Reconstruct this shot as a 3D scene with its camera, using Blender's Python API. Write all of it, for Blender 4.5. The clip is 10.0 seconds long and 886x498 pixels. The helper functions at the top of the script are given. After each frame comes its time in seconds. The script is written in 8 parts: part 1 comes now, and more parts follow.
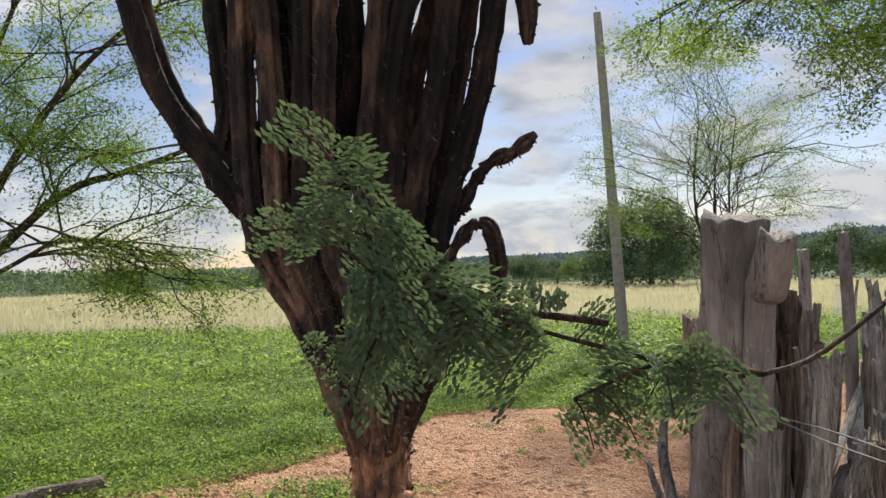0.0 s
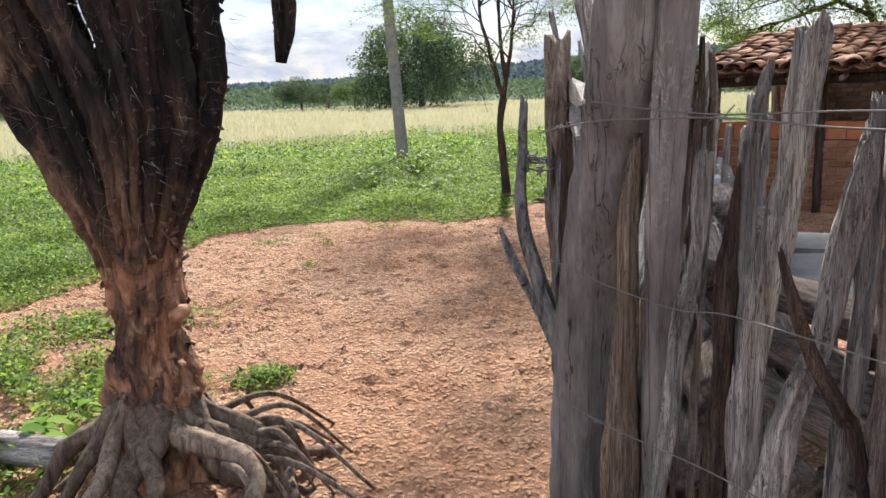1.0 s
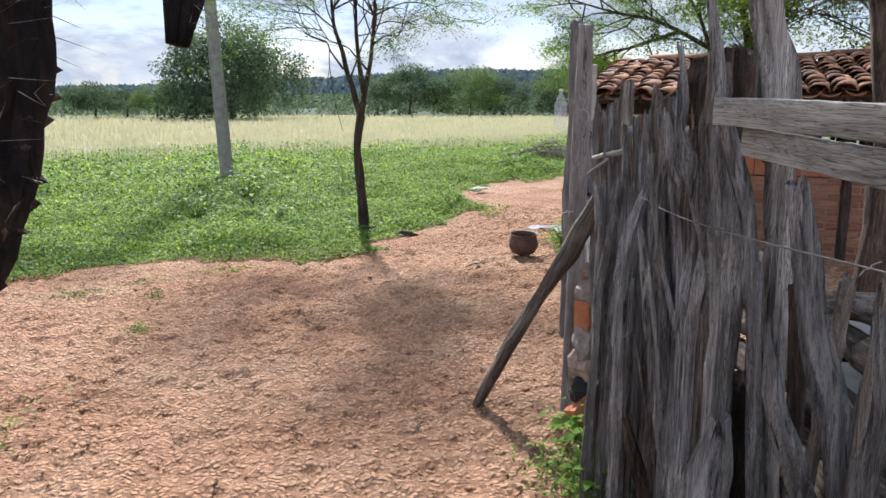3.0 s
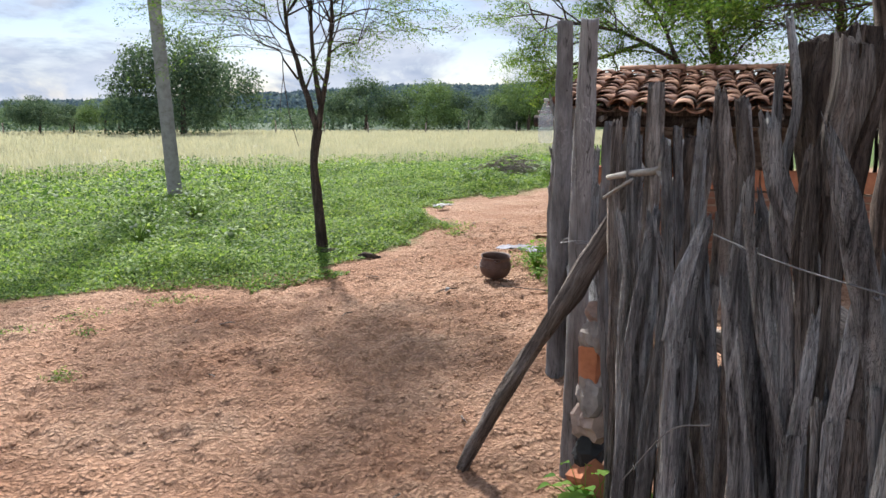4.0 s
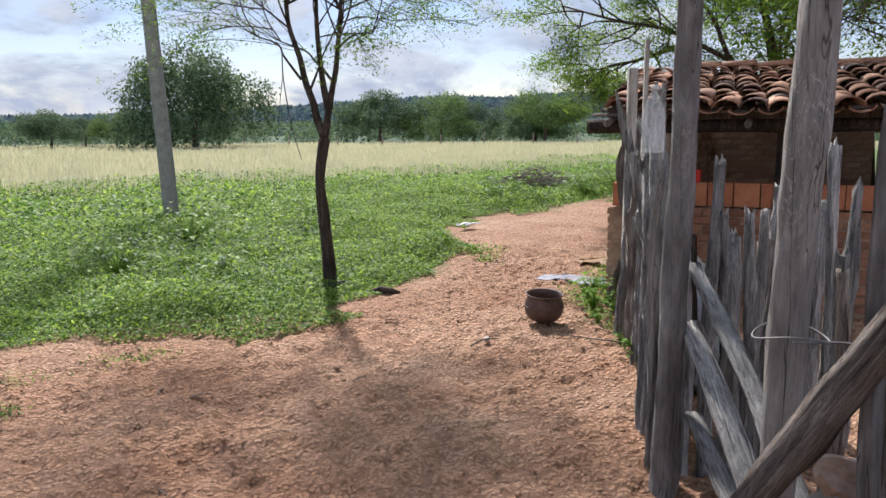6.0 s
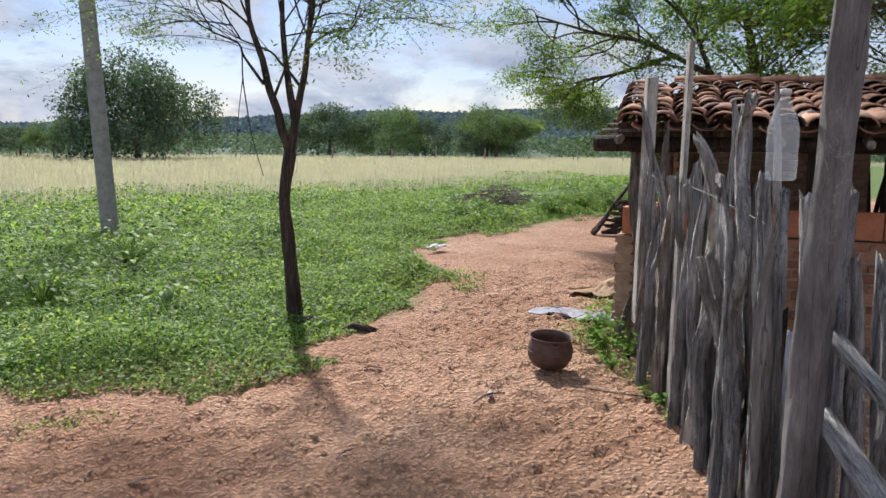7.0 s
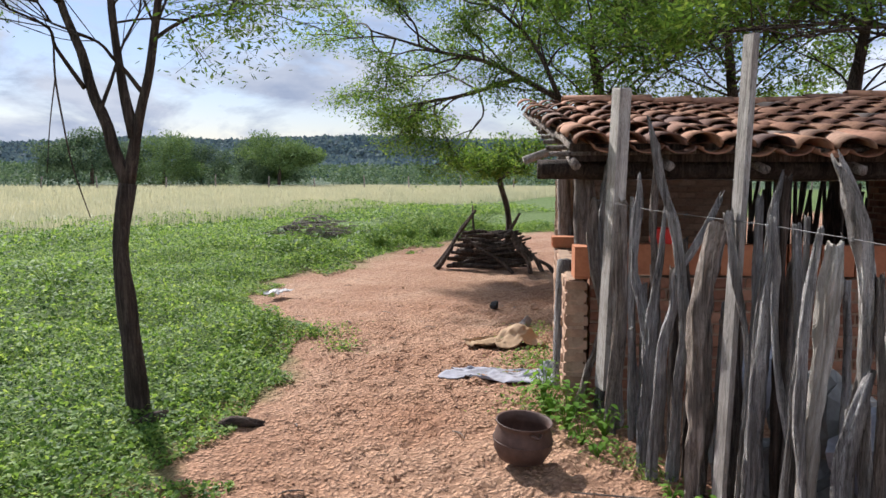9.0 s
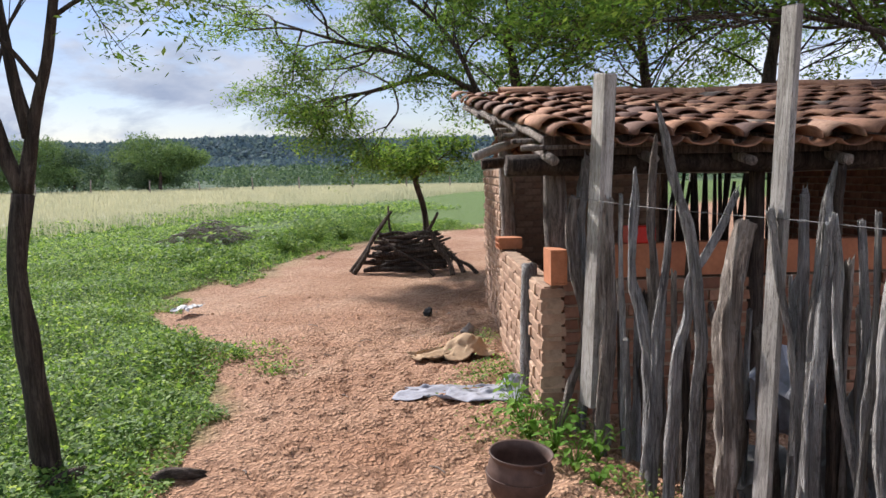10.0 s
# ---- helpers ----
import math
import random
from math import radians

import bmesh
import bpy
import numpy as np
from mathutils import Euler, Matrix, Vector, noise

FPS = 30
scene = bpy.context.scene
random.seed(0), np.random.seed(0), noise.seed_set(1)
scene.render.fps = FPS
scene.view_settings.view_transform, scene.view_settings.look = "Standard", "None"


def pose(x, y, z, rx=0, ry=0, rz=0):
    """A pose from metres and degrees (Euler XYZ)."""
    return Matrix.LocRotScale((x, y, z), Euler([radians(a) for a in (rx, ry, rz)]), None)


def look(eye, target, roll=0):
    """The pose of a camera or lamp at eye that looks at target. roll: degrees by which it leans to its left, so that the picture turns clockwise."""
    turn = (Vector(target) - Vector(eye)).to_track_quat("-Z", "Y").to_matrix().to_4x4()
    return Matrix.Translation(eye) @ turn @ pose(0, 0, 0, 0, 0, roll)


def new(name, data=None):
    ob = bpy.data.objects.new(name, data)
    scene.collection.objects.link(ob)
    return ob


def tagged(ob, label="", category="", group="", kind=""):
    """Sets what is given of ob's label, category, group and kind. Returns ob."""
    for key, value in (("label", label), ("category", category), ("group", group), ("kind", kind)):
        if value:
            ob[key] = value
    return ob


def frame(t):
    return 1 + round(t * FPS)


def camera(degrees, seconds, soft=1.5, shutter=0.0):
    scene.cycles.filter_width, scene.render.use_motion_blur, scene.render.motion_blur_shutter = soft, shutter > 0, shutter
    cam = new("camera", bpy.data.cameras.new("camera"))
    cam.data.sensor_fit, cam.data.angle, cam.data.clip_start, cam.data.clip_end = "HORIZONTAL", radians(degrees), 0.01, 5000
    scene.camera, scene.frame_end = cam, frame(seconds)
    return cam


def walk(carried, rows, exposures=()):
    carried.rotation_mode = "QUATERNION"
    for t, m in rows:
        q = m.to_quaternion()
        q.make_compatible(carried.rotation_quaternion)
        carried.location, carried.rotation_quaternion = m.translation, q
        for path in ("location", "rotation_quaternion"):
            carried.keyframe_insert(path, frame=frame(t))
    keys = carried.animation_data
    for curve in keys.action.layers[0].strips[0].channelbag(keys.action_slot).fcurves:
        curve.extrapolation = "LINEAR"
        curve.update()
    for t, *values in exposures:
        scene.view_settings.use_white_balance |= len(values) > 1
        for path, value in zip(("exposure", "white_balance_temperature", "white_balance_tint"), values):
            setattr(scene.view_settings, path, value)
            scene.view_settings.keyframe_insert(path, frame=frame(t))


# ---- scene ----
cam = camera(59.6, 10.0)
PATH = [
    (0, (0.258, -0.159, 1.727), (0.165, 1.838, 1.790), -1.25),
    (0.2, (0.197, -0.089, 1.686), (0.121, 1.909, 1.686), -0.86),
    (0.5, (0.152, 0.181, 1.561), (0.280, 2.173, 1.432), -1.83),
    (1, (0.190, 0.544, 1.449), (0.652, 2.450, 1.054), -2.24),
    (1.5, (0.125, 0.900, 1.439), (0.710, 2.752, 0.964), -1.38),
    (2, (0.013, 1.281, 1.460), (0.687, 3.103, 0.984), -1.30),
    (2.5, (0.043, 1.656, 1.460), (0.872, 3.432, 1.059), -0.51),
    (2.7, (0.069, 1.803, 1.480), (0.937, 3.564, 1.098), -0.31),
    (3.8, (0.195, 2.451, 1.460), (1.208, 4.143, 1.123), 0.39),
    (4, (0.297, 2.568, 1.458), (1.317, 4.258, 1.129), -0.01),
    (4.5, (0.469, 2.839, 1.434), (1.499, 4.525, 1.124), -0.41),
    (5, (0.612, 3.122, 1.400), (1.623, 4.820, 1.091), -1.11),
    (5.5, (0.805, 3.485, 1.391), (1.787, 5.200, 1.082), -1.21),
    (5.7, (0.853, 3.629, 1.408), (1.827, 5.349, 1.103), -0.81),
    (6.8, (1.031, 4.598, 1.414), (2.114, 6.258, 1.146), 0.59),
    (7, (1.090, 4.762, 1.414), (2.198, 6.406, 1.152), 0.49),
    (7.5, (1.121, 5.197, 1.420), (2.314, 6.786, 1.187), 0.89),
    (8, (1.179, 5.581, 1.407), (2.488, 7.080, 1.200), 0.30),
    (8.5, (1.269, 5.961, 1.413), (2.672, 7.373, 1.213), 0.11),
    (9, (1.285, 6.359, 1.411), (2.817, 7.631, 1.222), 0.14),
    (9.5, (1.375, 6.662, 1.395), (3.053, 7.732, 1.192), -0.71),
    (10, (1.475, 7.002, 1.417), (3.171, 8.044, 1.222), -1.20),
]
EXPOSE = [(0, 0.96, 6900, 11), (0.4, 0.98, 6850, 11), (1.0, 1.36, 6500, 12), (2.0, 1.48, 6200, 11), (2.7, 1.30, 6050, 11), (4.0, 1.16, 6100, 11), (5.5, 1.10, 6100, 12), (7.5, 0.93, 6050, 13), (10, 1.0, 6050, 13)]
walk(cam, [(t, look(eye, target, roll)) for t, eye, target, roll in PATH], EXPOSE)

# ---- world, sun, exposure ----
SUN_AZ, SUN_EL = 18.0, 40.0
world = bpy.data.worlds.new("sky")
scene.world = world
world.use_nodes = True
wn, wl = world.node_tree.nodes, world.node_tree.links
sky = wn.new("ShaderNodeTexSky")
sky.sky_type, sky.sun_disc = "NISHITA", False
sky.sun_elevation, sky.sun_rotation = radians(SUN_EL), radians(SUN_AZ)
sky.air_density, sky.dust_density, sky.ozone_density = 1.25, 0.2, 1.6
wtc = wn.new("ShaderNodeTexCoord")
wmap = wn.new("ShaderNodeMapping")
wmap.inputs["Scale"].default_value = (1.0, 1.0, 2.6)
wl.new(wtc.outputs["Generated"], wmap.inputs["Vector"])
cloud = wn.new("ShaderNodeTexNoise")
cloud.inputs["Scale"].default_value, cloud.inputs["Detail"].default_value = 5.2, 12.0
cloud.inputs["Roughness"].default_value, cloud.inputs["Distortion"].default_value = 0.60, 0.35
wl.new(wmap.outputs["Vector"], cloud.inputs["Vector"])
cover = wn.new("ShaderNodeValToRGB")
cover.color_ramp.elements[0].position, cover.color_ramp.elements[1].position = 0.44, 0.58
wl.new(cloud.outputs["Fac"], cover.inputs["Fac"])
shade_noise = wn.new("ShaderNodeTexNoise")
shade_noise.inputs["Scale"].default_value, shade_noise.inputs["Detail"].default_value = 11.0, 10.0
wl.new(wmap.outputs["Vector"], shade_noise.inputs["Vector"])
cloud_col = wn.new("ShaderNodeValToRGB")
cloud_col.color_ramp.elements[0].position, cloud_col.color_ramp.elements[0].color = 0.34, (2.7, 3.15, 4.0, 1)
cloud_col.color_ramp.elements[1].position, cloud_col.color_ramp.elements[1].color = 0.62, (4.7, 4.95, 5.4, 1)
wl.new(shade_noise.outputs["Fac"], cloud_col.inputs["Fac"])
wmix = wn.new("ShaderNodeMix")
wmix.data_type = "RGBA"
wl.new(cover.outputs["Color"], wmix.inputs["Factor"])
clear = wn.new("ShaderNodeVectorMath")
clear.operation = "MULTIPLY"
clear.inputs[1].default_value = (0.66, 0.64, 0.76)
wl.new(sky.outputs["Color"], clear.inputs[0])
wl.new(clear.outputs["Vector"], wmix.inputs[6])
# clouds facing the sun from the far side are lit full on, those before it show their grey side
toward = wn.new("ShaderNodeVectorMath")
toward.operation = "DOT_PRODUCT"
toward.inputs[1].default_value = (math.sin(radians(SUN_AZ)), math.cos(radians(SUN_AZ)), 0)
wl.new(wtc.outputs["Generated"], toward.inputs[0])
front_lit = wn.new("ShaderNodeMapRange")
front_lit.inputs["From Min"].default_value, front_lit.inputs["From Max"].default_value = -0.7, 0.75
front_lit.inputs["To Min"].default_value, front_lit.inputs["To Max"].default_value = 3.4, 1.0
wl.new(toward.outputs["Value"], front_lit.inputs["Value"])
lit_cloud = wn.new("ShaderNodeVectorMath")
lit_cloud.operation = "SCALE"
wl.new(cloud_col.outputs["Color"], lit_cloud.inputs[0])
wl.new(front_lit.outputs["Result"], lit_cloud.inputs["Scale"])
wl.new(lit_cloud.outputs["Vector"], wmix.inputs[7])
wl.new(wmix.outputs[2], wn["Background"].inputs["Color"])
wn["Background"].inputs["Strength"].default_value = 0.072

sun = new("sun", bpy.data.lights.new("sun", "SUN"))
sun.data.energy, sun.data.angle, sun.data.color = 4.3, radians(3.0), (1.0, 0.95, 0.87)
sun_way = Vector((math.sin(radians(SUN_AZ)) * math.cos(radians(SUN_EL)), math.cos(radians(SUN_AZ)) * math.cos(radians(SUN_EL)), math.sin(radians(SUN_EL))))
sun.matrix_world = look(tuple(sun_way * 40), (0, 0, 0))
scene.view_settings.exposure = 0.85


# ---- materials ----
def material(name, rough=0.85):
    m = bpy.data.materials.new(name)
    m.use_nodes = True
    nodes, links = m.node_tree.nodes, m.node_tree.links
    bsdf = nodes["Principled BSDF"]
    bsdf.inputs["Roughness"].default_value = rough
    bsdf.inputs["Specular IOR Level"].default_value = 0.25
    return m, nodes, links, bsdf


def ramp(nodes, links, source, stops):
    r = nodes.new("ShaderNodeValToRGB")
    while len(r.color_ramp.elements) < len(stops):
        r.color_ramp.elements.new(0.5)
    for e, (p, c) in zip(r.color_ramp.elements, stops):
        e.position, e.color = p, (*c, 1)
    links.new(source, r.inputs["Fac"])
    return r.outputs["Color"]


def noise_tex(nodes, links, scale, detail=6, rough=0.6, stretch=(1, 1, 1), coords="Object", distort=0.0):
    tc = nodes.new("ShaderNodeTexCoord")
    mp = nodes.new("ShaderNodeMapping")
    mp.inputs["Scale"].default_value = stretch
    links.new(tc.outputs[coords], mp.inputs["Vector"])
    n = nodes.new("ShaderNodeTexNoise")
    n.inputs["Scale"].default_value, n.inputs["Detail"].default_value = scale, detail
    n.inputs["Roughness"].default_value, n.inputs["Distortion"].default_value = rough, distort
    links.new(mp.outputs["Vector"], n.inputs["Vector"])
    return n.outputs["Fac"]


def noise_tex_col(nodes, links, scale):
    tc = nodes.new("ShaderNodeTexCoord")
    n = nodes.new("ShaderNodeTexNoise")
    n.inputs["Scale"].default_value, n.inputs["Detail"].default_value = scale, 3
    links.new(tc.outputs["Object"], n.inputs["Vector"])
    return n.outputs["Color"]


def mixcol(nodes, links, fac, a, b, blend="MIX"):
    mx = nodes.new("ShaderNodeMix")
    mx.data_type, mx.blend_type = "RGBA", blend
    for sock, val in ((mx.inputs["Factor"], fac), (mx.inputs[6], a), (mx.inputs[7], b)):
        if isinstance(val, (int, float)):
            sock.default_value = val
        elif isinstance(val, tuple):
            sock.default_value = (*val, 1)
        else:
            links.new(val, sock)
    return mx.outputs[2]


def bump(nodes, links, bsdf, height, strength, dist):
    b = nodes.new("ShaderNodeBump")
    b.inputs["Strength"].default_value, b.inputs["Distance"].default_value = strength, dist
    links.new(height, b.inputs["Height"])
    links.new(b.outputs["Normal"], bsdf.inputs["Normal"])


def obj_random(nodes):
    return nodes.new("ShaderNodeObjectInfo").outputs["Random"]


def wood(name, dark, mid, light, grain=9.0, rough=0.9, relief=0.012, island=False, cracks=0.85, draw=(5, 5, 0.4)):
    m, nodes, links, bsdf = material(name, rough)
    streak = noise_tex(nodes, links, grain, 9, 0.72, draw, distort=0.9)
    blot = noise_tex(nodes, links, 4.5, 5, 0.6, (1, 1, 0.7))
    fine = noise_tex(nodes, links, 60, 4, 0.7, (3, 3, 0.25))
    c = ramp(nodes, links, streak, [(0.33, dark), (0.47, mid), (0.63, light)])
    lines = noise_tex(nodes, links, grain * 0.9, 4, 0.55, (14, 14, 0.5), distort=0.8)
    white, deep = (1, 1, 1), (0.10, 0.09, 0.085)
    crack = ramp(nodes, links, lines, [(0.385, white), (0.40, deep), (0.415, white), (0.465, white), (0.48, deep), (0.50, white), (0.545, white), (0.56, (0.2, 0.19, 0.18)), (0.575, white), (0.62, white), (0.635, deep), (0.65, white)])
    c = mixcol(nodes, links, cracks, c, crack, "MULTIPLY")
    c2 = ramp(nodes, links, blot, [(0.35, tuple(v * 0.62 for v in mid)), (0.62, (1, 1, 1))])
    c = mixcol(nodes, links, 0.55, c, c2, "MULTIPLY")
    if not island:
        tone = ramp(nodes, links, obj_random(nodes), [(0.0, (0.55, 0.53, 0.52)), (0.3, (0.82, 0.80, 0.78)), (0.6, (1.0, 0.99, 0.98)), (1.0, (1.3, 1.27, 1.22))])
        c = mixcol(nodes, links, 0.8, c, tone, "MULTIPLY")
    links.new(c, bsdf.inputs["Base Color"])
    h = mixcol(nodes, links, 0.5, mixcol(nodes, links, 0.4, streak, fine), crack, "MULTIPLY")
    bump(nodes, links, bsdf, h, 0.9, relief)
    return m


M = {}
M["grey_wood"] = wood("weathered_grey_wood", (0.055, 0.051, 0.049), (0.49, 0.46, 0.445), (0.86, 0.83, 0.80), 8.0, relief=0.05)


def post_wood():
    """Smooth barkless trunk wood with pale beetle tracks and a few long splits."""
    m, nodes, links, bsdf = material("smooth_grey_post_wood", 0.85)
    cloudy = noise_tex(nodes, links, 5, 7, 0.62, (1.6, 1.6, 0.55), distort=0.4)
    grain = noise_tex(nodes, links, 55, 6, 0.7, (2.2, 2.2, 0.22))
    c = ramp(nodes, links, cloudy, [(0.30, (0.085, 0.076, 0.071)), (0.5, (0.19, 0.174, 0.167)), (0.7, (0.33, 0.31, 0.297))])
    c = mixcol(nodes, links, 0.6, c, ramp(nodes, links, grain, [(0.32, (0.5, 0.48, 0.46)), (0.5, (1, 1, 1)), (0.7, (1.25, 1.23, 1.2))]), "MULTIPLY")
    tracks = ramp(nodes, links, noise_tex(nodes, links, 17, 3, 0.6, (1, 1, 0.45), distort=2.2), [(0.475, (0, 0, 0)), (0.5, (1, 1, 1)), (0.525, (0, 0, 0))])
    where = ramp(nodes, links, noise_tex(nodes, links, 3.2, 3, 0.5, (1, 1, 0.5)), [(0.5, (0, 0, 0)), (0.62, (0.7, 0.7, 0.7))])
    c = mixcol(nodes, links, mixcol(nodes, links, 1.0, tracks, where, "MULTIPLY"), c, (0.46, 0.43, 0.41))
    splits = ramp(nodes, links, noise_tex(nodes, links, 3.4, 4, 0.55, (4, 4, 0.16), distort=0.5), [(0.492, (1, 1, 1)), (0.5, (0.12, 0.11, 0.10)), (0.508, (1, 1, 1))])
    c = mixcol(nodes, links, 0.9, c, splits, "MULTIPLY")
    tone = ramp(nodes, links, obj_random(nodes), [(0.0, (0.8, 0.79, 0.78)), (1.0, (1.2, 1.17, 1.13))])
    links.new(mixcol(nodes, links, 1.0, c, tone, "MULTIPLY"), bsdf.inputs["Base Color"])
    bump(nodes, links, bsdf, mixcol(nodes, links, 0.6, grain, splits, "MULTIPLY"), 0.8, 0.010)
    return m


M["post_wood"] = post_wood()
M["pale_grey"] = wood("pale_weathered_wood", (0.10, 0.09, 0.082), (0.42, 0.39, 0.365), (0.74, 0.70, 0.66), 7.0, relief=0.030)
M["brown_wood"] = wood("brown_wood", (0.05, 0.040, 0.034), (0.32, 0.262, 0.222), (0.60, 0.52, 0.455), 8.0, relief=0.028)
M["pale_wood"] = wood("pale_dry_wood", (0.30, 0.26, 0.22), (0.52, 0.475, 0.42), (0.68, 0.64, 0.58), 6.0, relief=0.004, cracks=0.4)
M["board_wood"] = wood("grey_board_wood", (0.20, 0.18, 0.16), (0.42, 0.385, 0.35), (0.56, 0.53, 0.49), 7.0, relief=0.003)
M["bark"] = wood("dark_bark", (0.025, 0.018, 0.014), (0.10, 0.07, 0.054), (0.22, 0.165, 0.13), 7.0, relief=0.02)
M["root_wood"] = wood("root_wood", (0.08, 0.058, 0.043), (0.27, 0.20, 0.15), (0.46, 0.37, 0.295), 6.0, relief=0.012)


def cactus_skin():
    m, nodes, links, bsdf = material("cactus_bark", 0.9)
    patch = noise_tex(nodes, links, 4.2, 7, 0.62, (1, 1, 0.40), distort=0.9)
    scale = noise_tex(nodes, links, 21, 7, 0.68, (1.3, 1.3, 0.36), distort=1.0)
    fine = noise_tex(nodes, links, 70, 4, 0.7, (1, 1, 0.6))
    c = ramp(nodes, links, patch, [(0.37, (0.030, 0.021, 0.018)), (0.44, (0.13, 0.080, 0.056)), (0.51, (0.33, 0.185, 0.112)), (0.62, (0.37, 0.25, 0.175)), (0.76, (0.46, 0.36, 0.28))])
    tc = nodes.new("ShaderNodeTexCoord")
    sep = nodes.new("ShaderNodeSeparateXYZ")
    links.new(tc.outputs["Object"], sep.inputs["Vector"])
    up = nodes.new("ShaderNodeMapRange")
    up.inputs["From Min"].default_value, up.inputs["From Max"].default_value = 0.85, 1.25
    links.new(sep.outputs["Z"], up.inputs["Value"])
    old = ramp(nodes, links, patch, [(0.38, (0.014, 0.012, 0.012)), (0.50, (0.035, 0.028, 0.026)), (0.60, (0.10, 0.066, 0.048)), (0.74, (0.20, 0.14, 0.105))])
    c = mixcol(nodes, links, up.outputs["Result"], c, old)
    c = mixcol(nodes, links, 1.0, c, ramp(nodes, links, obj_random(nodes), [(0.0, (0.40, 0.39, 0.39)), (0.5, (0.95, 0.92, 0.9)), (1.0, (1.75, 1.6, 1.5))]), "MULTIPLY")
    c = mixcol(nodes, links, 0.8, c, ramp(nodes, links, scale, [(0.36, (0.26, 0.23, 0.22)), (0.47, (0.85, 0.84, 0.83)), (0.62, (1.12, 1.1, 1.08))]), "MULTIPLY")
    c = mixcol(nodes, links, 0.5, c, ramp(nodes, links, fine, [(0.33, (0.5, 0.47, 0.45)), (0.6, (1.1, 1.1, 1.1))]), "MULTIPLY")
    links.new(c, bsdf.inputs["Base Color"])
    bump(nodes, links, bsdf, mixcol(nodes, links, 0.35, scale, fine), 1.0, 0.035)
    return m


M["cactus"] = cactus_skin()


def leaf_mat(name, stops, trans=0.35, rough=0.75, tint=(1.3, 1.25, 0.85), gloss=0.12):
    m, nodes, links, bsdf = material(name, rough)
    bsdf.inputs["Specular IOR Level"].default_value = gloss
    rnd = nodes.new("ShaderNodeNewGeometry").outputs["Random Per Island"]
    c = ramp(nodes, links, rnd, stops)
    big = noise_tex(nodes, links, 0.55, 3, 0.5)
    c = mixcol(nodes, links, 0.45, c, ramp(nodes, links, big, [(0.32, (0.55, 0.62, 0.5)), (0.66, (1.25, 1.15, 0.9))]), "MULTIPLY")
    links.new(c, bsdf.inputs["Base Color"])
    tr = nodes.new("ShaderNodeBsdfTranslucent")
    links.new(mixcol(nodes, links, 1.0, c, tint, "MULTIPLY"), tr.inputs["Color"])
    mx = nodes.new("ShaderNodeMixShader")
    mx.inputs["Fac"].default_value = trans
    links.new(bsdf.outputs["BSDF"], mx.inputs[1])
    links.new(tr.outputs["BSDF"], mx.inputs[2])
    links.new(mx.outputs["Shader"], nodes["Material Output"].inputs["Surface"])
    return m


M["weed"] = leaf_mat("weed_leaves", [(0, (0.032, 0.075, 0.018)), (0.4, (0.13, 0.23, 0.05)), (0.8, (0.24, 0.355, 0.085)), (1, (0.36, 0.45, 0.14))], 0.48, 0.62, gloss=0.2)
M["broad"] = leaf_mat("broad_weed_leaves", [(0, (0.08, 0.18, 0.03)), (0.6, (0.15, 0.29, 0.045)), (1, (0.25, 0.38, 0.08))], 0.45)
M["feather"] = leaf_mat("feathery_leaves", [(0, (0.055, 0.115, 0.028)), (0.5, (0.12, 0.215, 0.045)), (1, (0.23, 0.32, 0.075))], 0.55)
M["near_leaf"] = leaf_mat("fine_dark_leaves", [(0, (0.055, 0.095, 0.065)), (1, (0.095, 0.145, 0.095))], 0.35)
M["far_leaf"] = leaf_mat("far_leaves", [(0, (0.045, 0.082, 0.052)), (0.5, (0.085, 0.135, 0.078)), (1, (0.15, 0.21, 0.115))], 0.25, 0.8, (1.25, 1.2, 0.95))
M["bright_leaf"] = leaf_mat("bright_leaves", [(0, (0.08, 0.135, 0.055)), (0.5, (0.12, 0.19, 0.07)), (1, (0.17, 0.245, 0.09))], 0.28, 0.8)
M["straw"] = leaf_mat("pale_dry_grass", [(0, (0.42, 0.40, 0.275)), (0.5, (0.45, 0.43, 0.30)), (1, (0.48, 0.455, 0.325))], 0.4, 0.9, (1.05, 1.05, 1.0))


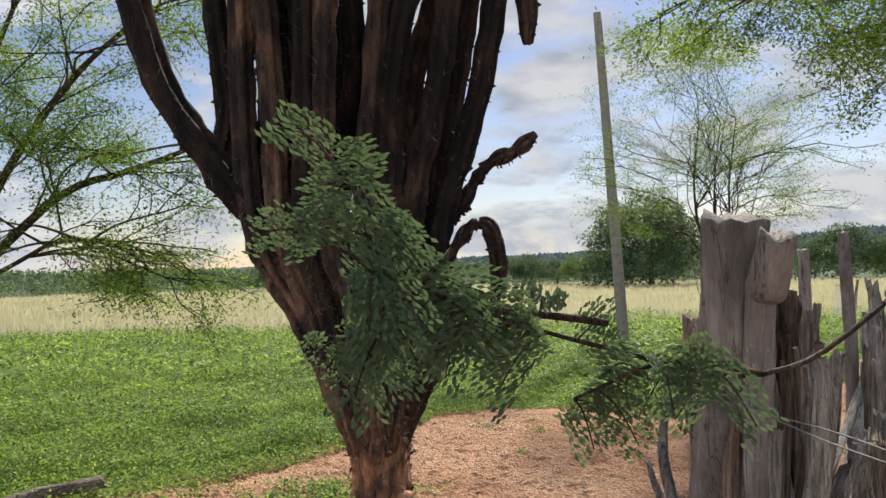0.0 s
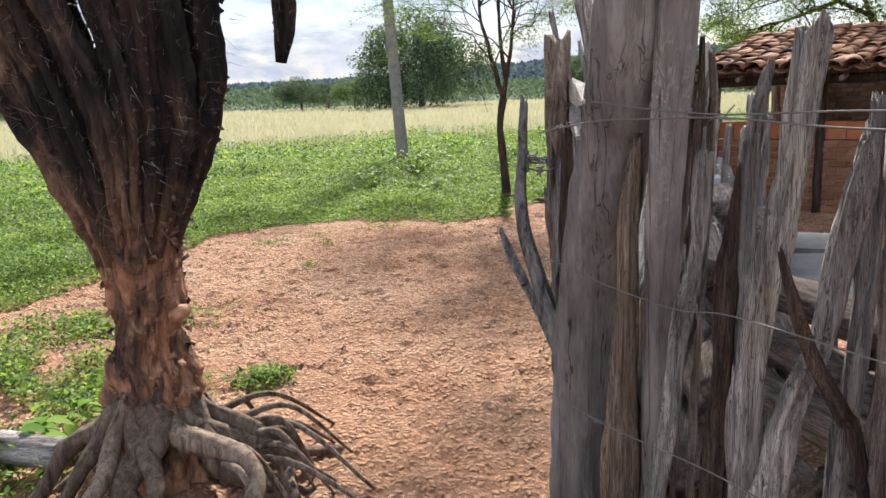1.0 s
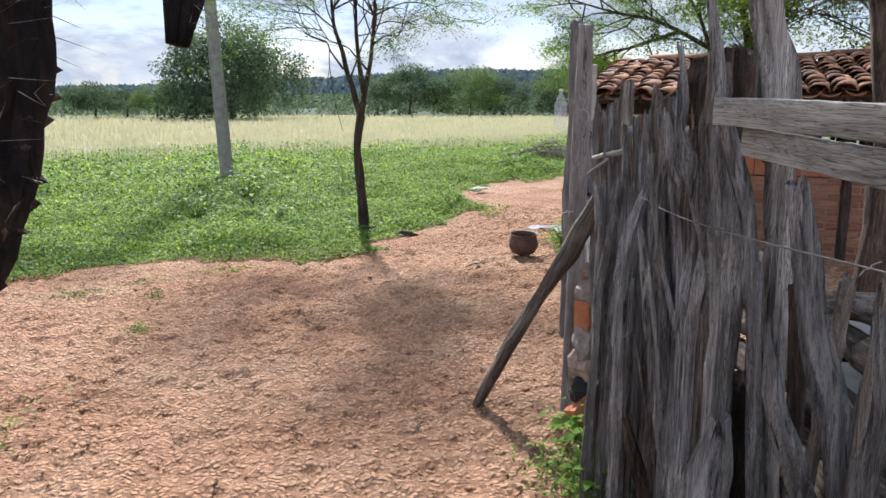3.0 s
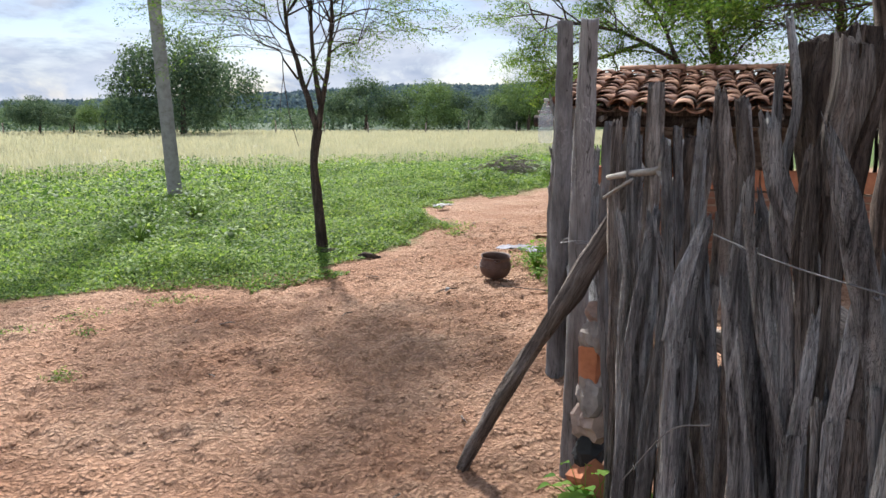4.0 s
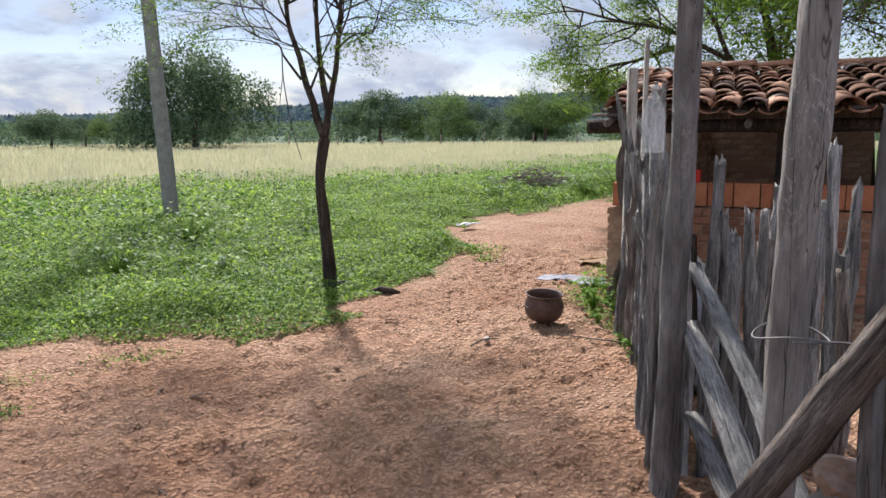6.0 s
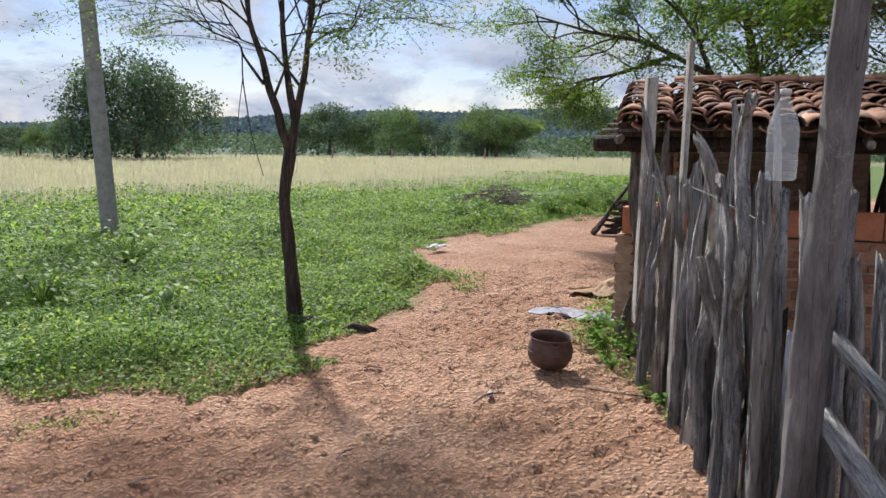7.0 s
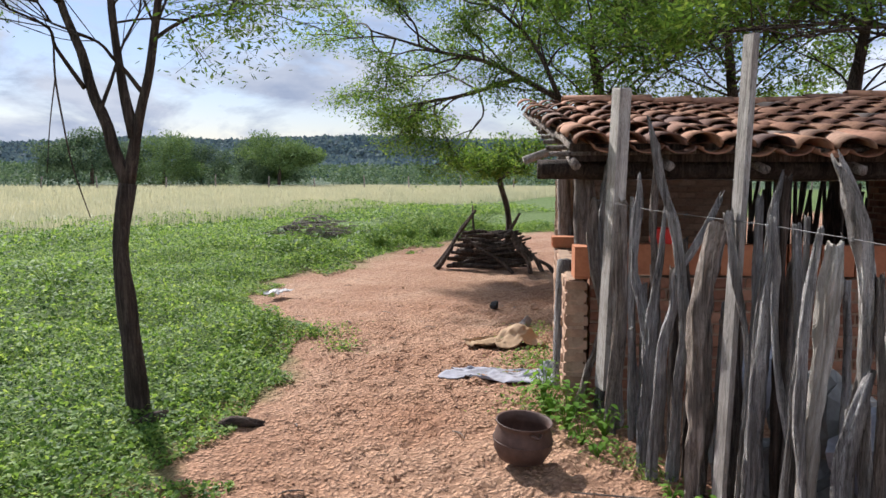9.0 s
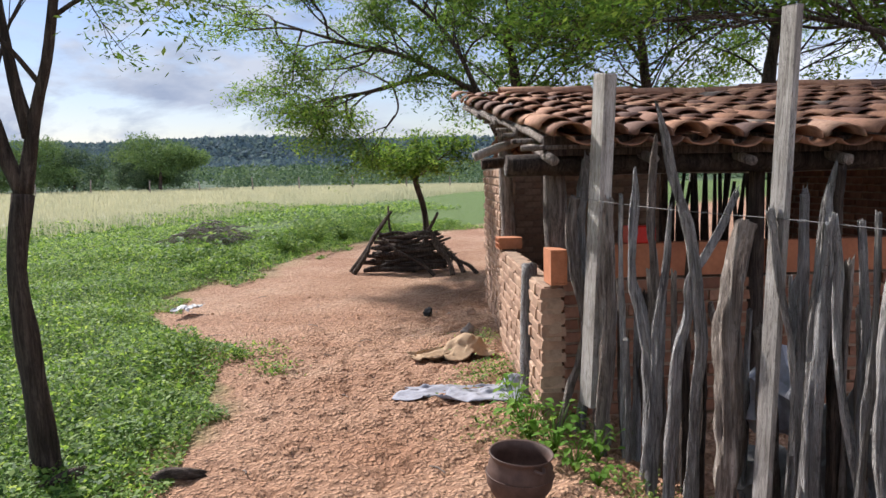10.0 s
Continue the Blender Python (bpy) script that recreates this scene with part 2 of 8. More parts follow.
def ground_mat():
    m, nodes, links, bsdf = material("ground_soil", 0.95)
    n1 = noise_tex(nodes, links, 0.9, 6, 0.6)
    n2 = noise_tex(nodes, links, 14, 8, 0.65)
    n3 = noise_tex(nodes, links, 120, 3, 0.7)
    sand = ramp(nodes, links, n1, [(0.32, (0.39, 0.208, 0.121)), (0.52, (0.475, 0.281, 0.176)), (0.72, (0.555, 0.365, 0.243))])
    sand = mixcol(nodes, links, 0.75, sand, ramp(nodes, links, n2, [(0.30, (0.45, 0.40, 0.36)), (0.46, (1, 1, 1)), (0.75, (1.2, 1.17, 1.13))]), "MULTIPLY")
    sand = mixcol(nodes, links, 0.45, sand, ramp(nodes, links, n3, [(0.35, (0.6, 0.57, 0.55)), (0.6, (1.08, 1.06, 1.05))]), "MULTIPLY")
    vg = nodes.new("ShaderNodeAttribute")
    vg.attribute_name = "green"
    under = ramp(nodes, links, n2, [(0.35, (0.06, 0.10, 0.024)), (0.6, (0.13, 0.185, 0.045)), (0.8, (0.24, 0.19, 0.09))])
    vp = nodes.new("ShaderNodeAttribute")
    vp.attribute_name = "straw"
    pale_n = noise_tex(nodes, links, 0.06, 6, 0.6, (1, 1, 1))
    pale = ramp(nodes, links, pale_n, [(0.35, (0.41, 0.39, 0.27)), (0.6, (0.445, 0.425, 0.295)), (0.8, (0.48, 0.455, 0.32))])
    vb = nodes.new("ShaderNodeAttribute")
    vb.attribute_name = "bush"
    c = first = mixcol(nodes, links, vg.outputs["Fac"], sand, under)
    c = mixcol(nodes, links, vp.outputs["Fac"], c, pale)
    c = mixcol(nodes, links, vb.outputs["Fac"], c, (0.055, 0.085, 0.04))
    links.new(c, bsdf.inputs["Base Color"])
    n4 = noise_tex(nodes, links, 60, 5, 0.65)
    warp = nodes.new("ShaderNodeTexCoord")
    wv = mixcol(nodes, links, 0.035, warp.outputs["Object"], noise_tex_col(nodes, links, 22))
    clod = nodes.new("ShaderNodeTexVoronoi")
    clod.feature = "F1"
    clod.inputs["Scale"].default_value = 36.0
    links.new(wv, clod.inputs["Vector"])
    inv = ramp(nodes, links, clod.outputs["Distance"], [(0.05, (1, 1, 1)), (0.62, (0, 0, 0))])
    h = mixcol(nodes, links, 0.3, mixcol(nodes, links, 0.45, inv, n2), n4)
    bump(nodes, links, bsdf, h, 1.0, 0.06)
    # shade of the relief painted into the sand: hollows darker, crests lighter
    hollow_shade = ramp(nodes, links, h, [(0.33, (0.56, 0.51, 0.48)), (0.45, (1, 1, 1)), (0.75, (1.12, 1.1, 1.08))])
    shaded_sand = mixcol(nodes, links, 0.7, sand, hollow_shade, "MULTIPLY")
    links.new(shaded_sand, first.node.inputs[6])
    return m


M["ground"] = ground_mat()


def clay(name, stops, spots=0.5, relief=0.004, rough=0.85):
    m, nodes, links, bsdf = material(name, rough)
    n1 = noise_tex(nodes, links, 9, 7, 0.65)
    n2 = noise_tex(nodes, links, 55, 5, 0.7)
    c = ramp(nodes, links, obj_random(nodes), stops)
    c = mixcol(nodes, links, spots, c, ramp(nodes, links, n1, [(0.33, (0.38, 0.33, 0.32)), (0.55, (1, 1, 1)), (0.8, (1.2, 1.16, 1.1))]), "MULTIPLY")
    c = mixcol(nodes, links, 0.4, c, ramp(nodes, links, n2, [(0.3, (0.6, 0.58, 0.56)), (0.6, (1, 1, 1))]), "MULTIPLY")
    links.new(c, bsdf.inputs["Base Color"])
    bump(nodes, links, bsdf, mixcol(nodes, links, 0.5, n1, n2), 0.7, relief)
    return m


M["tile"] = clay("clay_roof_tile", [(0, (0.14, 0.082, 0.066)), (0.25, (0.27, 0.14, 0.09)), (0.6, (0.37, 0.185, 0.108)), (0.9, (0.46, 0.25, 0.15)), (1, (0.24, 0.19, 0.155))], 0.8)
M["brick"] = clay("dusty_brick", [(0, (0.30, 0.185, 0.12)), (0.5, (0.40, 0.25, 0.165)), (1, (0.48, 0.32, 0.215))], 0.6)
M["hollow_brick"] = clay("orange_hollow_brick", [(0, (0.40, 0.145, 0.070)), (1, (0.50, 0.20, 0.095))], 0.35)
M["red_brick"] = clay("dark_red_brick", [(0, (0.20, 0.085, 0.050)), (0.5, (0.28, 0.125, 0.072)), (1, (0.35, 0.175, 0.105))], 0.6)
M["mortar"] = clay("clay_mortar", [(0, (0.36, 0.245, 0.165)), (1, (0.36, 0.245, 0.165))], 0.6)
M["pot"] = clay("brown_clay_pot", [(0, (0.115, 0.068, 0.052)), (1, (0.115, 0.068, 0.052))], 0.6, 0.003, 0.6)
M["slab"] = clay("grey_slab", [(0, (0.17, 0.165, 0.155)), (1, (0.22, 0.21, 0.195))], 0.5)
M["rock"] = clay("rough_rock", [(0, (0.22, 0.19, 0.17)), (0.6, (0.36, 0.31, 0.27)), (1, (0.42, 0.24, 0.16))], 0.7, 0.01)
M["concrete"] = clay("grey_concrete", [(0, (0.24, 0.225, 0.20)), (1, (0.24, 0.225, 0.20))], 0.5)
M["cloth"] = clay("grey_cloth", [(0, (0.33, 0.325, 0.36)), (1, (0.33, 0.325, 0.36))], 0.45, 0.003)
M["paper"] = clay("brown_paper", [(0, (0.43, 0.29, 0.17)), (1, (0.43, 0.29, 0.17))], 0.5, 0.003)
M["white_bit"] = clay("white_scrap", [(0, (0.62, 0.60, 0.58)), (1, (0.62, 0.60, 0.58))], 0.3)
M["black_bit"] = clay("black_rubber", [(0, (0.03, 0.03, 0.03)), (1, (0.03, 0.03, 0.03))], 0.3)
M["red_plastic"] = clay("red_plastic", [(0, (0.55, 0.03, 0.02)), (1, (0.55, 0.03, 0.02))], 0.15, 0.0005, 0.4)
m, nodes, links, bsdf = material("galvanised_wire", 0.7)
bsdf.inputs["Metallic"].default_value = 0.3
bsdf.inputs["Base Color"].default_value = (0.17, 0.16, 0.155, 1)
M["wire"] = m
m, nodes, links, bsdf = material("clear_plastic", 0.15)
bsdf.inputs["Base Color"].default_value = (0.82, 0.85, 0.86, 1)
bsdf.inputs["Alpha"].default_value = 0.2
bsdf.inputs["IOR"].default_value = 1.2
M["plastic"] = m
m, nodes, links, bsdf = material("cactus_spine", 0.6)
bsdf.inputs["Base Color"].default_value = (0.22, 0.19, 0.16, 1)
M["spine"] = m


def hill_mat():
    m, nodes, links, bsdf = material("hazed_wooded_hill", 1.0)
    n1 = noise_tex(nodes, links, 0.012, 8, 0.65, (1, 1, 2))
    n2 = noise_tex(nodes, links, 0.12, 6, 0.7, (1, 1, 2))
    # bluish base colour stands in for the haze of distance
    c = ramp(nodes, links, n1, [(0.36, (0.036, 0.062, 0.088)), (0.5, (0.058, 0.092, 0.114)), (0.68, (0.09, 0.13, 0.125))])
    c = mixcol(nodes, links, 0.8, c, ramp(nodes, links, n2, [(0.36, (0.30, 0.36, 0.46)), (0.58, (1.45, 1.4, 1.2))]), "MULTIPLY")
    links.new(c, bsdf.inputs["Base Color"])
    bump(nodes, links, bsdf, n2, 1.0, 8.0)
    return m


M["hill"] = hill_mat()

# distance haze painted as blue into the leaf colours of the hills
M["hill_leaf"] = leaf_mat("hazed_hill_woodland", [(0, (0.060, 0.092, 0.122)), (0.5, (0.090, 0.132, 0.162)), (0.85, (0.118, 0.165, 0.175)), (1, (0.15, 0.20, 0.18))], 0.3, 0.9, (1.0, 1.0, 1.0))


# ---- geometry helpers ----
RNG = np.random.default_rng(7)


def mesh_of(name, verts, faces, mat, smooth=True):
    me = bpy.data.meshes.new(name)
    me.from_pydata([tuple(v) for v in verts], [], [tuple(f) for f in faces])
    me.materials.append(mat)
    if smooth:
        me.shade_smooth()
    return me


def quads_of(name, v, mat):
    """A mesh of loose quads from an array (n, 4, 3)."""
    n = len(v)
    me = bpy.data.meshes.new(name)
    me.vertices.add(n * 4)
    me.vertices.foreach_set("co", np.asarray(v, dtype=np.float32).ravel())
    me.loops.add(n * 4)
    me.loops.foreach_set("vertex_index", np.arange(n * 4, dtype=np.int32))
    me.polygons.add(n)
    me.polygons.foreach_set("loop_start", np.arange(0, n * 4, 4, dtype=np.int32))
    me.materials.append(mat)
    me.update(calc_edges=True)
    return me


def part(name, me, parent=None, label="", m=None):
    ob = new(name, me)
    if m is not None:
        ob.matrix_world = m
    if parent is not None:
        ob.parent = parent
        if m is None:
            ob.matrix_basis = Matrix.Identity(4)
        else:
            ob.matrix_basis = parent.matrix_basis.inverted() @ m
    if label:
        ob["label"] = label
    return ob


def root(name, at=(0, 0, 0), m=None):
    ob = new(name)
    ob.empty_display_size = 0.1
    ob.matrix_basis = m if m is not None else Matrix.Translation(at)
    return ob


def smooth_path(pts, n):
    """n points along a smooth curve through pts, with evenly shared parameter."""
    p = [Vector(q) for q in pts]
    if len(p) == 2:
        return [p[0].lerp(p[1], i / (n - 1)) for i in range(n)]
    ext = [p[0] * 2 - p[1]] + p + [p[-1] * 2 - p[-2]]
    out, segs = [], len(p) - 1
    for i in range(n):
        f = i / (n - 1) * segs
        k = min(int(f), segs - 1)
        t = f - k
        a, b, c, d = ext[k:k + 4]
        out.append(0.5 * ((2 * b) + (c - a) * t + (2 * a - 5 * b + 4 * c - d) * t * t + (3 * b - a - 3 * c + d) * t ** 3))
    return out


def tube(pts, radii, sides=8, rings=12, rough=0.0, grooves=0.0, flat=1.0, twist=0.0, jag=0.0, seed=0.0, ribs=0, fine=1.0):
    """Verts and faces of a tapered, closed, gnarled tube along pts (first to last)."""
    line = smooth_path(pts, rings)
    rad = [v for v in np.interp(np.linspace(0, 1, rings), np.linspace(0, 1, len(radii)), radii)]
    verts, faces = [], []
    tan0 = (line[1] - line[0]).normalized()
    ref = Vector((0, 1, 0)) if abs(tan0.y) < 0.8 else Vector((1, 0, 0))
    e1 = ref.cross(tan0).normalized()
    run = 0.0
    for i, p in enumerate(line):
        tan = (line[min(i + 1, rings - 1)] - line[max(i - 1, 0)]).normalized()
        e1 = (e1 - tan * e1.dot(tan)).normalized()
        e2 = tan.cross(e1)
        if i:
            run += (p - line[i - 1]).length
        for j in range(sides):
            a = 2 * math.pi * j / sides + twist * run
            r = rad[i]
            c, s = math.cos(a), math.sin(a)
            if ribs:
                r *= 0.52 + 0.54 * abs(math.cos(a * ribs / 2)) ** 0.75
            if rough:
                r *= 1 + rough * noise.noise(Vector((c * 0.9 + seed, s * 0.9, run * 3.0 * fine)))
                r *= 1 + 0.5 * rough * noise.noise(Vector((c * 2.1 - seed, s * 2.1 + 4, run * 9.0 * fine)))
            if grooves:
                g = noise.noise(Vector((c * 4.2 + seed * 1.7, s * 4.2, run * 0.9)))
                r *= 1 - grooves * max(0.0, 0.35 - abs(g)) / 0.35
                fine_g = noise.noise(Vector((c * 9.5 - seed, s * 9.5 + seed, run * 1.4)))
                r *= 1 - 0.45 * grooves * max(0.0, 0.3 - abs(fine_g)) / 0.3
            end = 0.0
            if jag and i >= rings - 2:
                end = jag * (noise.noise(Vector((c * 1.6 + seed * 3, s * 1.6, 7.7))) * 1.0 + 0.35 * noise.noise(Vector((c * 5 + seed, s * 5, 1.7))))
            verts.append(p + e1 * (c * r) + e2 * (s * r * flat) + tan * end)
    for i in range(rings - 1):
        for j in range(sides):
            k = (j + 1) % sides
            faces.append((i * sides + j, i * sides + k, (i + 1) * sides + k, (i + 1) * sides + j))
    faces.append(tuple(range(sides - 1, -1, -1)))
    c = len(verts)
    verts.append(line[-1] - (line[-1] - line[-2]).normalized() * (jag * 0.5))
    for j in range(sides):
        faces.append(((rings - 1) * sides + j, (rings - 1) * sides + (j + 1) % sides, c))
    return verts, faces


class Heap:
    """Collects many pieces of geometry into one mesh."""

    def __init__(self):
        self.v, self.f = [], []

    def add(self, vf):
        n = len(self.v)
        self.v += vf[0]
        self.f += [tuple(i + n for i in f) for f in vf[1]]

    def mesh(self, name, mat, smooth=True):
        return mesh_of(name, self.v, self.f, mat, smooth)


def box(cx, cy, cz, sx, sy, sz, worn=0.0, seed=0):
    """Verts and faces of a box with chamfered, slightly uneven edges."""
    r = random.Random(seed)
    b = min(sx, sy, sz) * 0.08
    v, f = [], []
    for z, ins in ((-sz / 2, b), (-sz / 2 + b, 0), (sz / 2 - b, 0), (sz / 2, b)):
        for x, y in ((-1, -1), (1, -1), (1, 1), (-1, 1)):
            v.append(Vector((cx + x * (sx / 2 - ins) + r.uniform(-worn, worn), cy + y * (sy / 2 - ins) + r.uniform(-worn, worn), cz + z + r.uniform(-worn, worn))))
    for i in range(3):
        for j in range(4):
            k = (j + 1) % 4
            f.append((i * 4 + j, i * 4 + k, i * 4 + 4 + k, i * 4 + 4 + j))
    f += [(3, 2, 1, 0), (12, 13, 14, 15)]
    return v, f


def lathe(profile, sides=28):
    v, f = [], []
    for r, z in profile:
        for j in range(sides):
            a = 2 * math.pi * j / sides
            v.append(Vector((r * math.cos(a), r * math.sin(a), z)))
    for i in range(len(profile) - 1):
        for j in range(sides):
            k = (j + 1) % sides
            f.append((i * sides + j, i * sides + k, (i + 1) * sides + k, (i + 1) * sides + j))
    f.append(tuple(range(sides - 1, -1, -1)))
    return v, f


def value_noise(x, y, seed):
    """Smooth value noise of two arrays, -1 to 1."""
    r = np.random.default_rng(seed).random((256, 256))
    xi, yi = np.floor(x).astype(int), np.floor(y).astype(int)
    fx, fy = x - xi, y - yi
    fx, fy = fx * fx * (3 - 2 * fx), fy * fy * (3 - 2 * fy)
    a, b = r[xi % 256, yi % 256], r[(xi + 1) % 256, yi % 256]
    c, d = r[xi % 256, (yi + 1) % 256], r[(xi + 1) % 256, (yi + 1) % 256]
    return ((a * (1 - fx) + b * fx) * (1 - fy) + (c * (1 - fx) + d * fx) * fy) * 2 - 1


def fractal(x, y, scale, seed, octaves=4):
    out, amp = 0.0, 1.0
    for o in range(octaves):
        out = out + amp * value_noise(x * scale * 2 ** o, y * scale * 2 ** o, seed + o)
        amp *= 0.5
    return out


# ---- the lie of the land ----
EDGE_X = [-40, -12, -4, -2.2, -1.6, -1.1, -0.4, 0.4, 1.4, 2.2, 2.9, 3.7, 5.0, 5.7, 6.1, 6.6, 7.3, 9.2, 12.6, 15.5, 19, 30, 60]
EDGE_Y = [3, 4.2, 5.6, 6.5, 7.0, 7.9, 9.1, 9.45, 9.45, 9.2, 9.35, 9.6, 10.75, 11.4, 12.4, 13.5, 14.3, 15.0, 16.3, 17.0, 16.6, 15, 10]


def weed_edge(x):
    """Where the bare yard ends and the weeds begin."""
    return np.interp(x, EDGE_X, EDGE_Y)


def straw_edge(x):
    return 26.3 + np.maximum(0, x - 4) * 0.235 + 0.9 * np.sin(x * 0.31) * 0.5


CACTUS = (-0.24, 3.45)


def ground_z(x, y):
    x, y = np.asarray(x, float), np.asarray(y, float)
    inside = weed_edge(x) - y
    sandy = np.clip(inside * 1.5 + 0.6, 0, 1)
    steps = np.abs(fractal(x, y, 4.6, 11, 3))
    lumps = np.minimum(steps, 0.55) * 0.042 - np.clip(np.abs(fractal(x, y, 9.0, 41, 1)) - 0.25, 0, 0.4) * 0.04 + fractal(x, y, 16.0, 31, 1) * 0.013
    z = sandy * (lumps - 0.02) + fractal(x, y, 0.5, 51, 2) * 0.012
    d = np.hypot(x - CACTUS[0], y - CACTUS[1])
    z = z + 0.10 * np.exp(-(d / 0.55) ** 2)
    far = np.clip((np.hypot(x, y) - 40) / 60, 0, 1)
    return z * (1 - far)


def axis_values(lo, hi, step, ends):
    mid = list(np.arange(lo, hi, step))
    up, down, s = [], [], step
    v = hi
    while v < ends:
        up.append(v)
        s *= 1.16
        v += s
    s, v = step, lo
    while v > -ends:
        s *= 1.16
        v -= s
        down.append(v)
    return np.array(down[::-1] + mid + up)


def build_ground():
    gx, gy = axis_values(-1.4, 6.4, 0.021, 3500), axis_values(2.2, 11.4, 0.021, 3500)
    X, Y = np.meshgrid(gx, gy)
    Z = ground_z(X, Y)
    nx, ny = len(gx), len(gy)
    co = np.stack([X, Y, Z], -1).reshape(-1, 3).astype(np.float32)
    idx = np.arange(nx * ny).reshape(ny, nx)
    q = np.stack([idx[:-1, :-1], idx[:-1, 1:], idx[1:, 1:], idx[1:, :-1]], -1).reshape(-1, 4)
    me = bpy.data.meshes.new("ground")
    me.vertices.add(len(co))
    me.vertices.foreach_set("co", co.ravel())
    me.loops.add(q.size)
    me.loops.foreach_set("vertex_index", q.ravel().astype(np.int32))
    me.polygons.add(len(q))
    me.polygons.foreach_set("loop_start", np.arange(0, q.size, 4, dtype=np.int32))
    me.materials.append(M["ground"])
    me.update(calc_edges=True)
    me.shade_smooth()
    x, y = co[:, 0], co[:, 1]
    wob = fractal(x, y, 1.3, 71, 3) * 0.35
    g = np.clip((y - weed_edge(x) + wob) * 2.0 - 0.25, 0, 1)
    s = np.clip((y - straw_edge(x) + fractal(x, y, 0.25, 81, 2)) * 0.5, 0, 1)
    b = np.clip((np.hypot(x, y) - 96) / 6, 0, 1)
    for name, val in (("green", g), ("straw", s), ("bush", b)):
        at = me.attributes.new(name, "FLOAT", "POINT")
        at.data.foreach_set("value", val.astype(np.float32))
    ob = new("ground", me)
    tagged(ob, "reddish sandy yard running into green weeds and pale field", "ground", kind="structure")


build_ground()


def hill(name, dist, base_az, bearings, top, seed, label, width=74):
    """A long wooded ridge; top gives its height at those bearings."""
    az = np.linspace(base_az - width, base_az + width, 260)
    rows, v, f = 9, [], []
    h = np.interp(az, bearings, top)
    h = h + fractal(az * 3, az * 0, 0.5, seed, 4) * dist * 0.0009 + fractal(az * 22, az * 0, 1.0, seed + 9, 3) * dist * 0.0005
    for i in range(rows):
        t = i / (rows - 1)
        for a, hh in zip(az, h):
            d = dist * (1 + 0.35 * t)
            z = max(hh, 0.5) * (math.sin(t * math.pi / 2) ** 0.9) * (1 + 0.35 * t)
            z += 0.04 * hh * noise.noise(Vector((a * 0.4, t * 4, seed))) * math.sin(t * math.pi)
            v.append((d * math.sin(radians(a)), d * math.cos(radians(a)), z - 2 * (i == 0)))
    n = len(az)
    for i in range(rows - 1):
        for j in range(n - 1):
            f.append((i * n + j, i * n + j + 1, (i + 1) * n + j + 1, (i + 1) * n + j))
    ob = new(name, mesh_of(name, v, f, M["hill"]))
    tagged(ob, label, "hill", kind="structure")
    return np.array(v)


RIDGE = hill("hill_ridge", 900, 30, [-44, -34, -31, -26, -21, -17, -14, -4, 4, 8, 18, 24, 29, 35, 41, 46, 52, 60, 75, 104], [9, 9, 8, 4, 11, 13, 13, 16, 18, 20, 28, 34, 39, 38, 43, 44, 40, 40, 37, 30], 5, "long low hill covered with dark scrub woodland")
FOOT = hill("hill_foot", 420, 38, [-36, 0, 10, 25, 45, 60, 112], [2, 3, 4, 7, 9, 9, 7], 23, "lower wooded slope at the foot of the hill")


# ---- plants ----
def rhombs(c, size, ratio, lift, rng, fold=0.0):
    """Leaf quads at centres c, of given length, width ratio and tilt."""
    n = len(c)
    yaw = rng.random(n) * 2 * math.pi
    pit = rng.normal(0, 1, n) * lift
    ax = np.stack([np.cos(yaw) * np.cos(pit), np.sin(yaw) * np.cos(pit), np.sin(pit)], -1)
    roll = rng.normal(0, 0.5, n)
    side = np.stack([-np.sin(yaw) * np.cos(roll), np.cos(yaw) * np.cos(roll), np.sin(roll)], -1)
    s = np.asarray(size).reshape(-1, 1) * np.ones((n, 1))
    a, b = ax * s * 0.5, side * s * 0.5 * ratio
    return np.stack([c - a, c + b - a * 0.1, c + a, c - b - a * 0.1], 1)


def hill_woods():
    """Tree crowns crowding the slopes of both ridges."""
    rng = np.random.default_rng(15)
    out = []
    for pts, n, size in ((RIDGE, 42000, 8.5), (FOOT, 22000, 4.2)):
        grid = pts.reshape(9, 260, 3)
        r, k = rng.integers(0, 8, n), rng.integers(60, 259, n)
        u, w = rng.random((n, 1)), rng.random((n, 1))
        c = (grid[r, k] * (1 - u) + grid[r + 1, k] * u) * (1 - w) + (grid[r, k + 1] * (1 - u) + grid[r + 1, k + 1] * u) * w
        side = np.stack([c[:, 1], -c[:, 0]], -1) / np.hypot(c[:, 0], c[:, 1])[:, None]
        step = rng.uniform(-0.006, 0.006, n) * np.hypot(c[:, 0], c[:, 1])
        c = c + np.concatenate([side * step[:, None], rng.uniform(-0.5, 0.5, (n, 1)) * size * 0.5], 1)
        c[:, :2] *= 1 + rng.uniform(-0.02, 0.0, (n, 1))
        out.append(rhombs(c, size * rng.uniform(0.5, 1.3, n), 0.75, 0.9, rng))
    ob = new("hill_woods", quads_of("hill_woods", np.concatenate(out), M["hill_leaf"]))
    tagged(ob, "dark woodland covering the distant hills, blue haze painted into its colour", "woods", kind="stuff")


hill_woods()


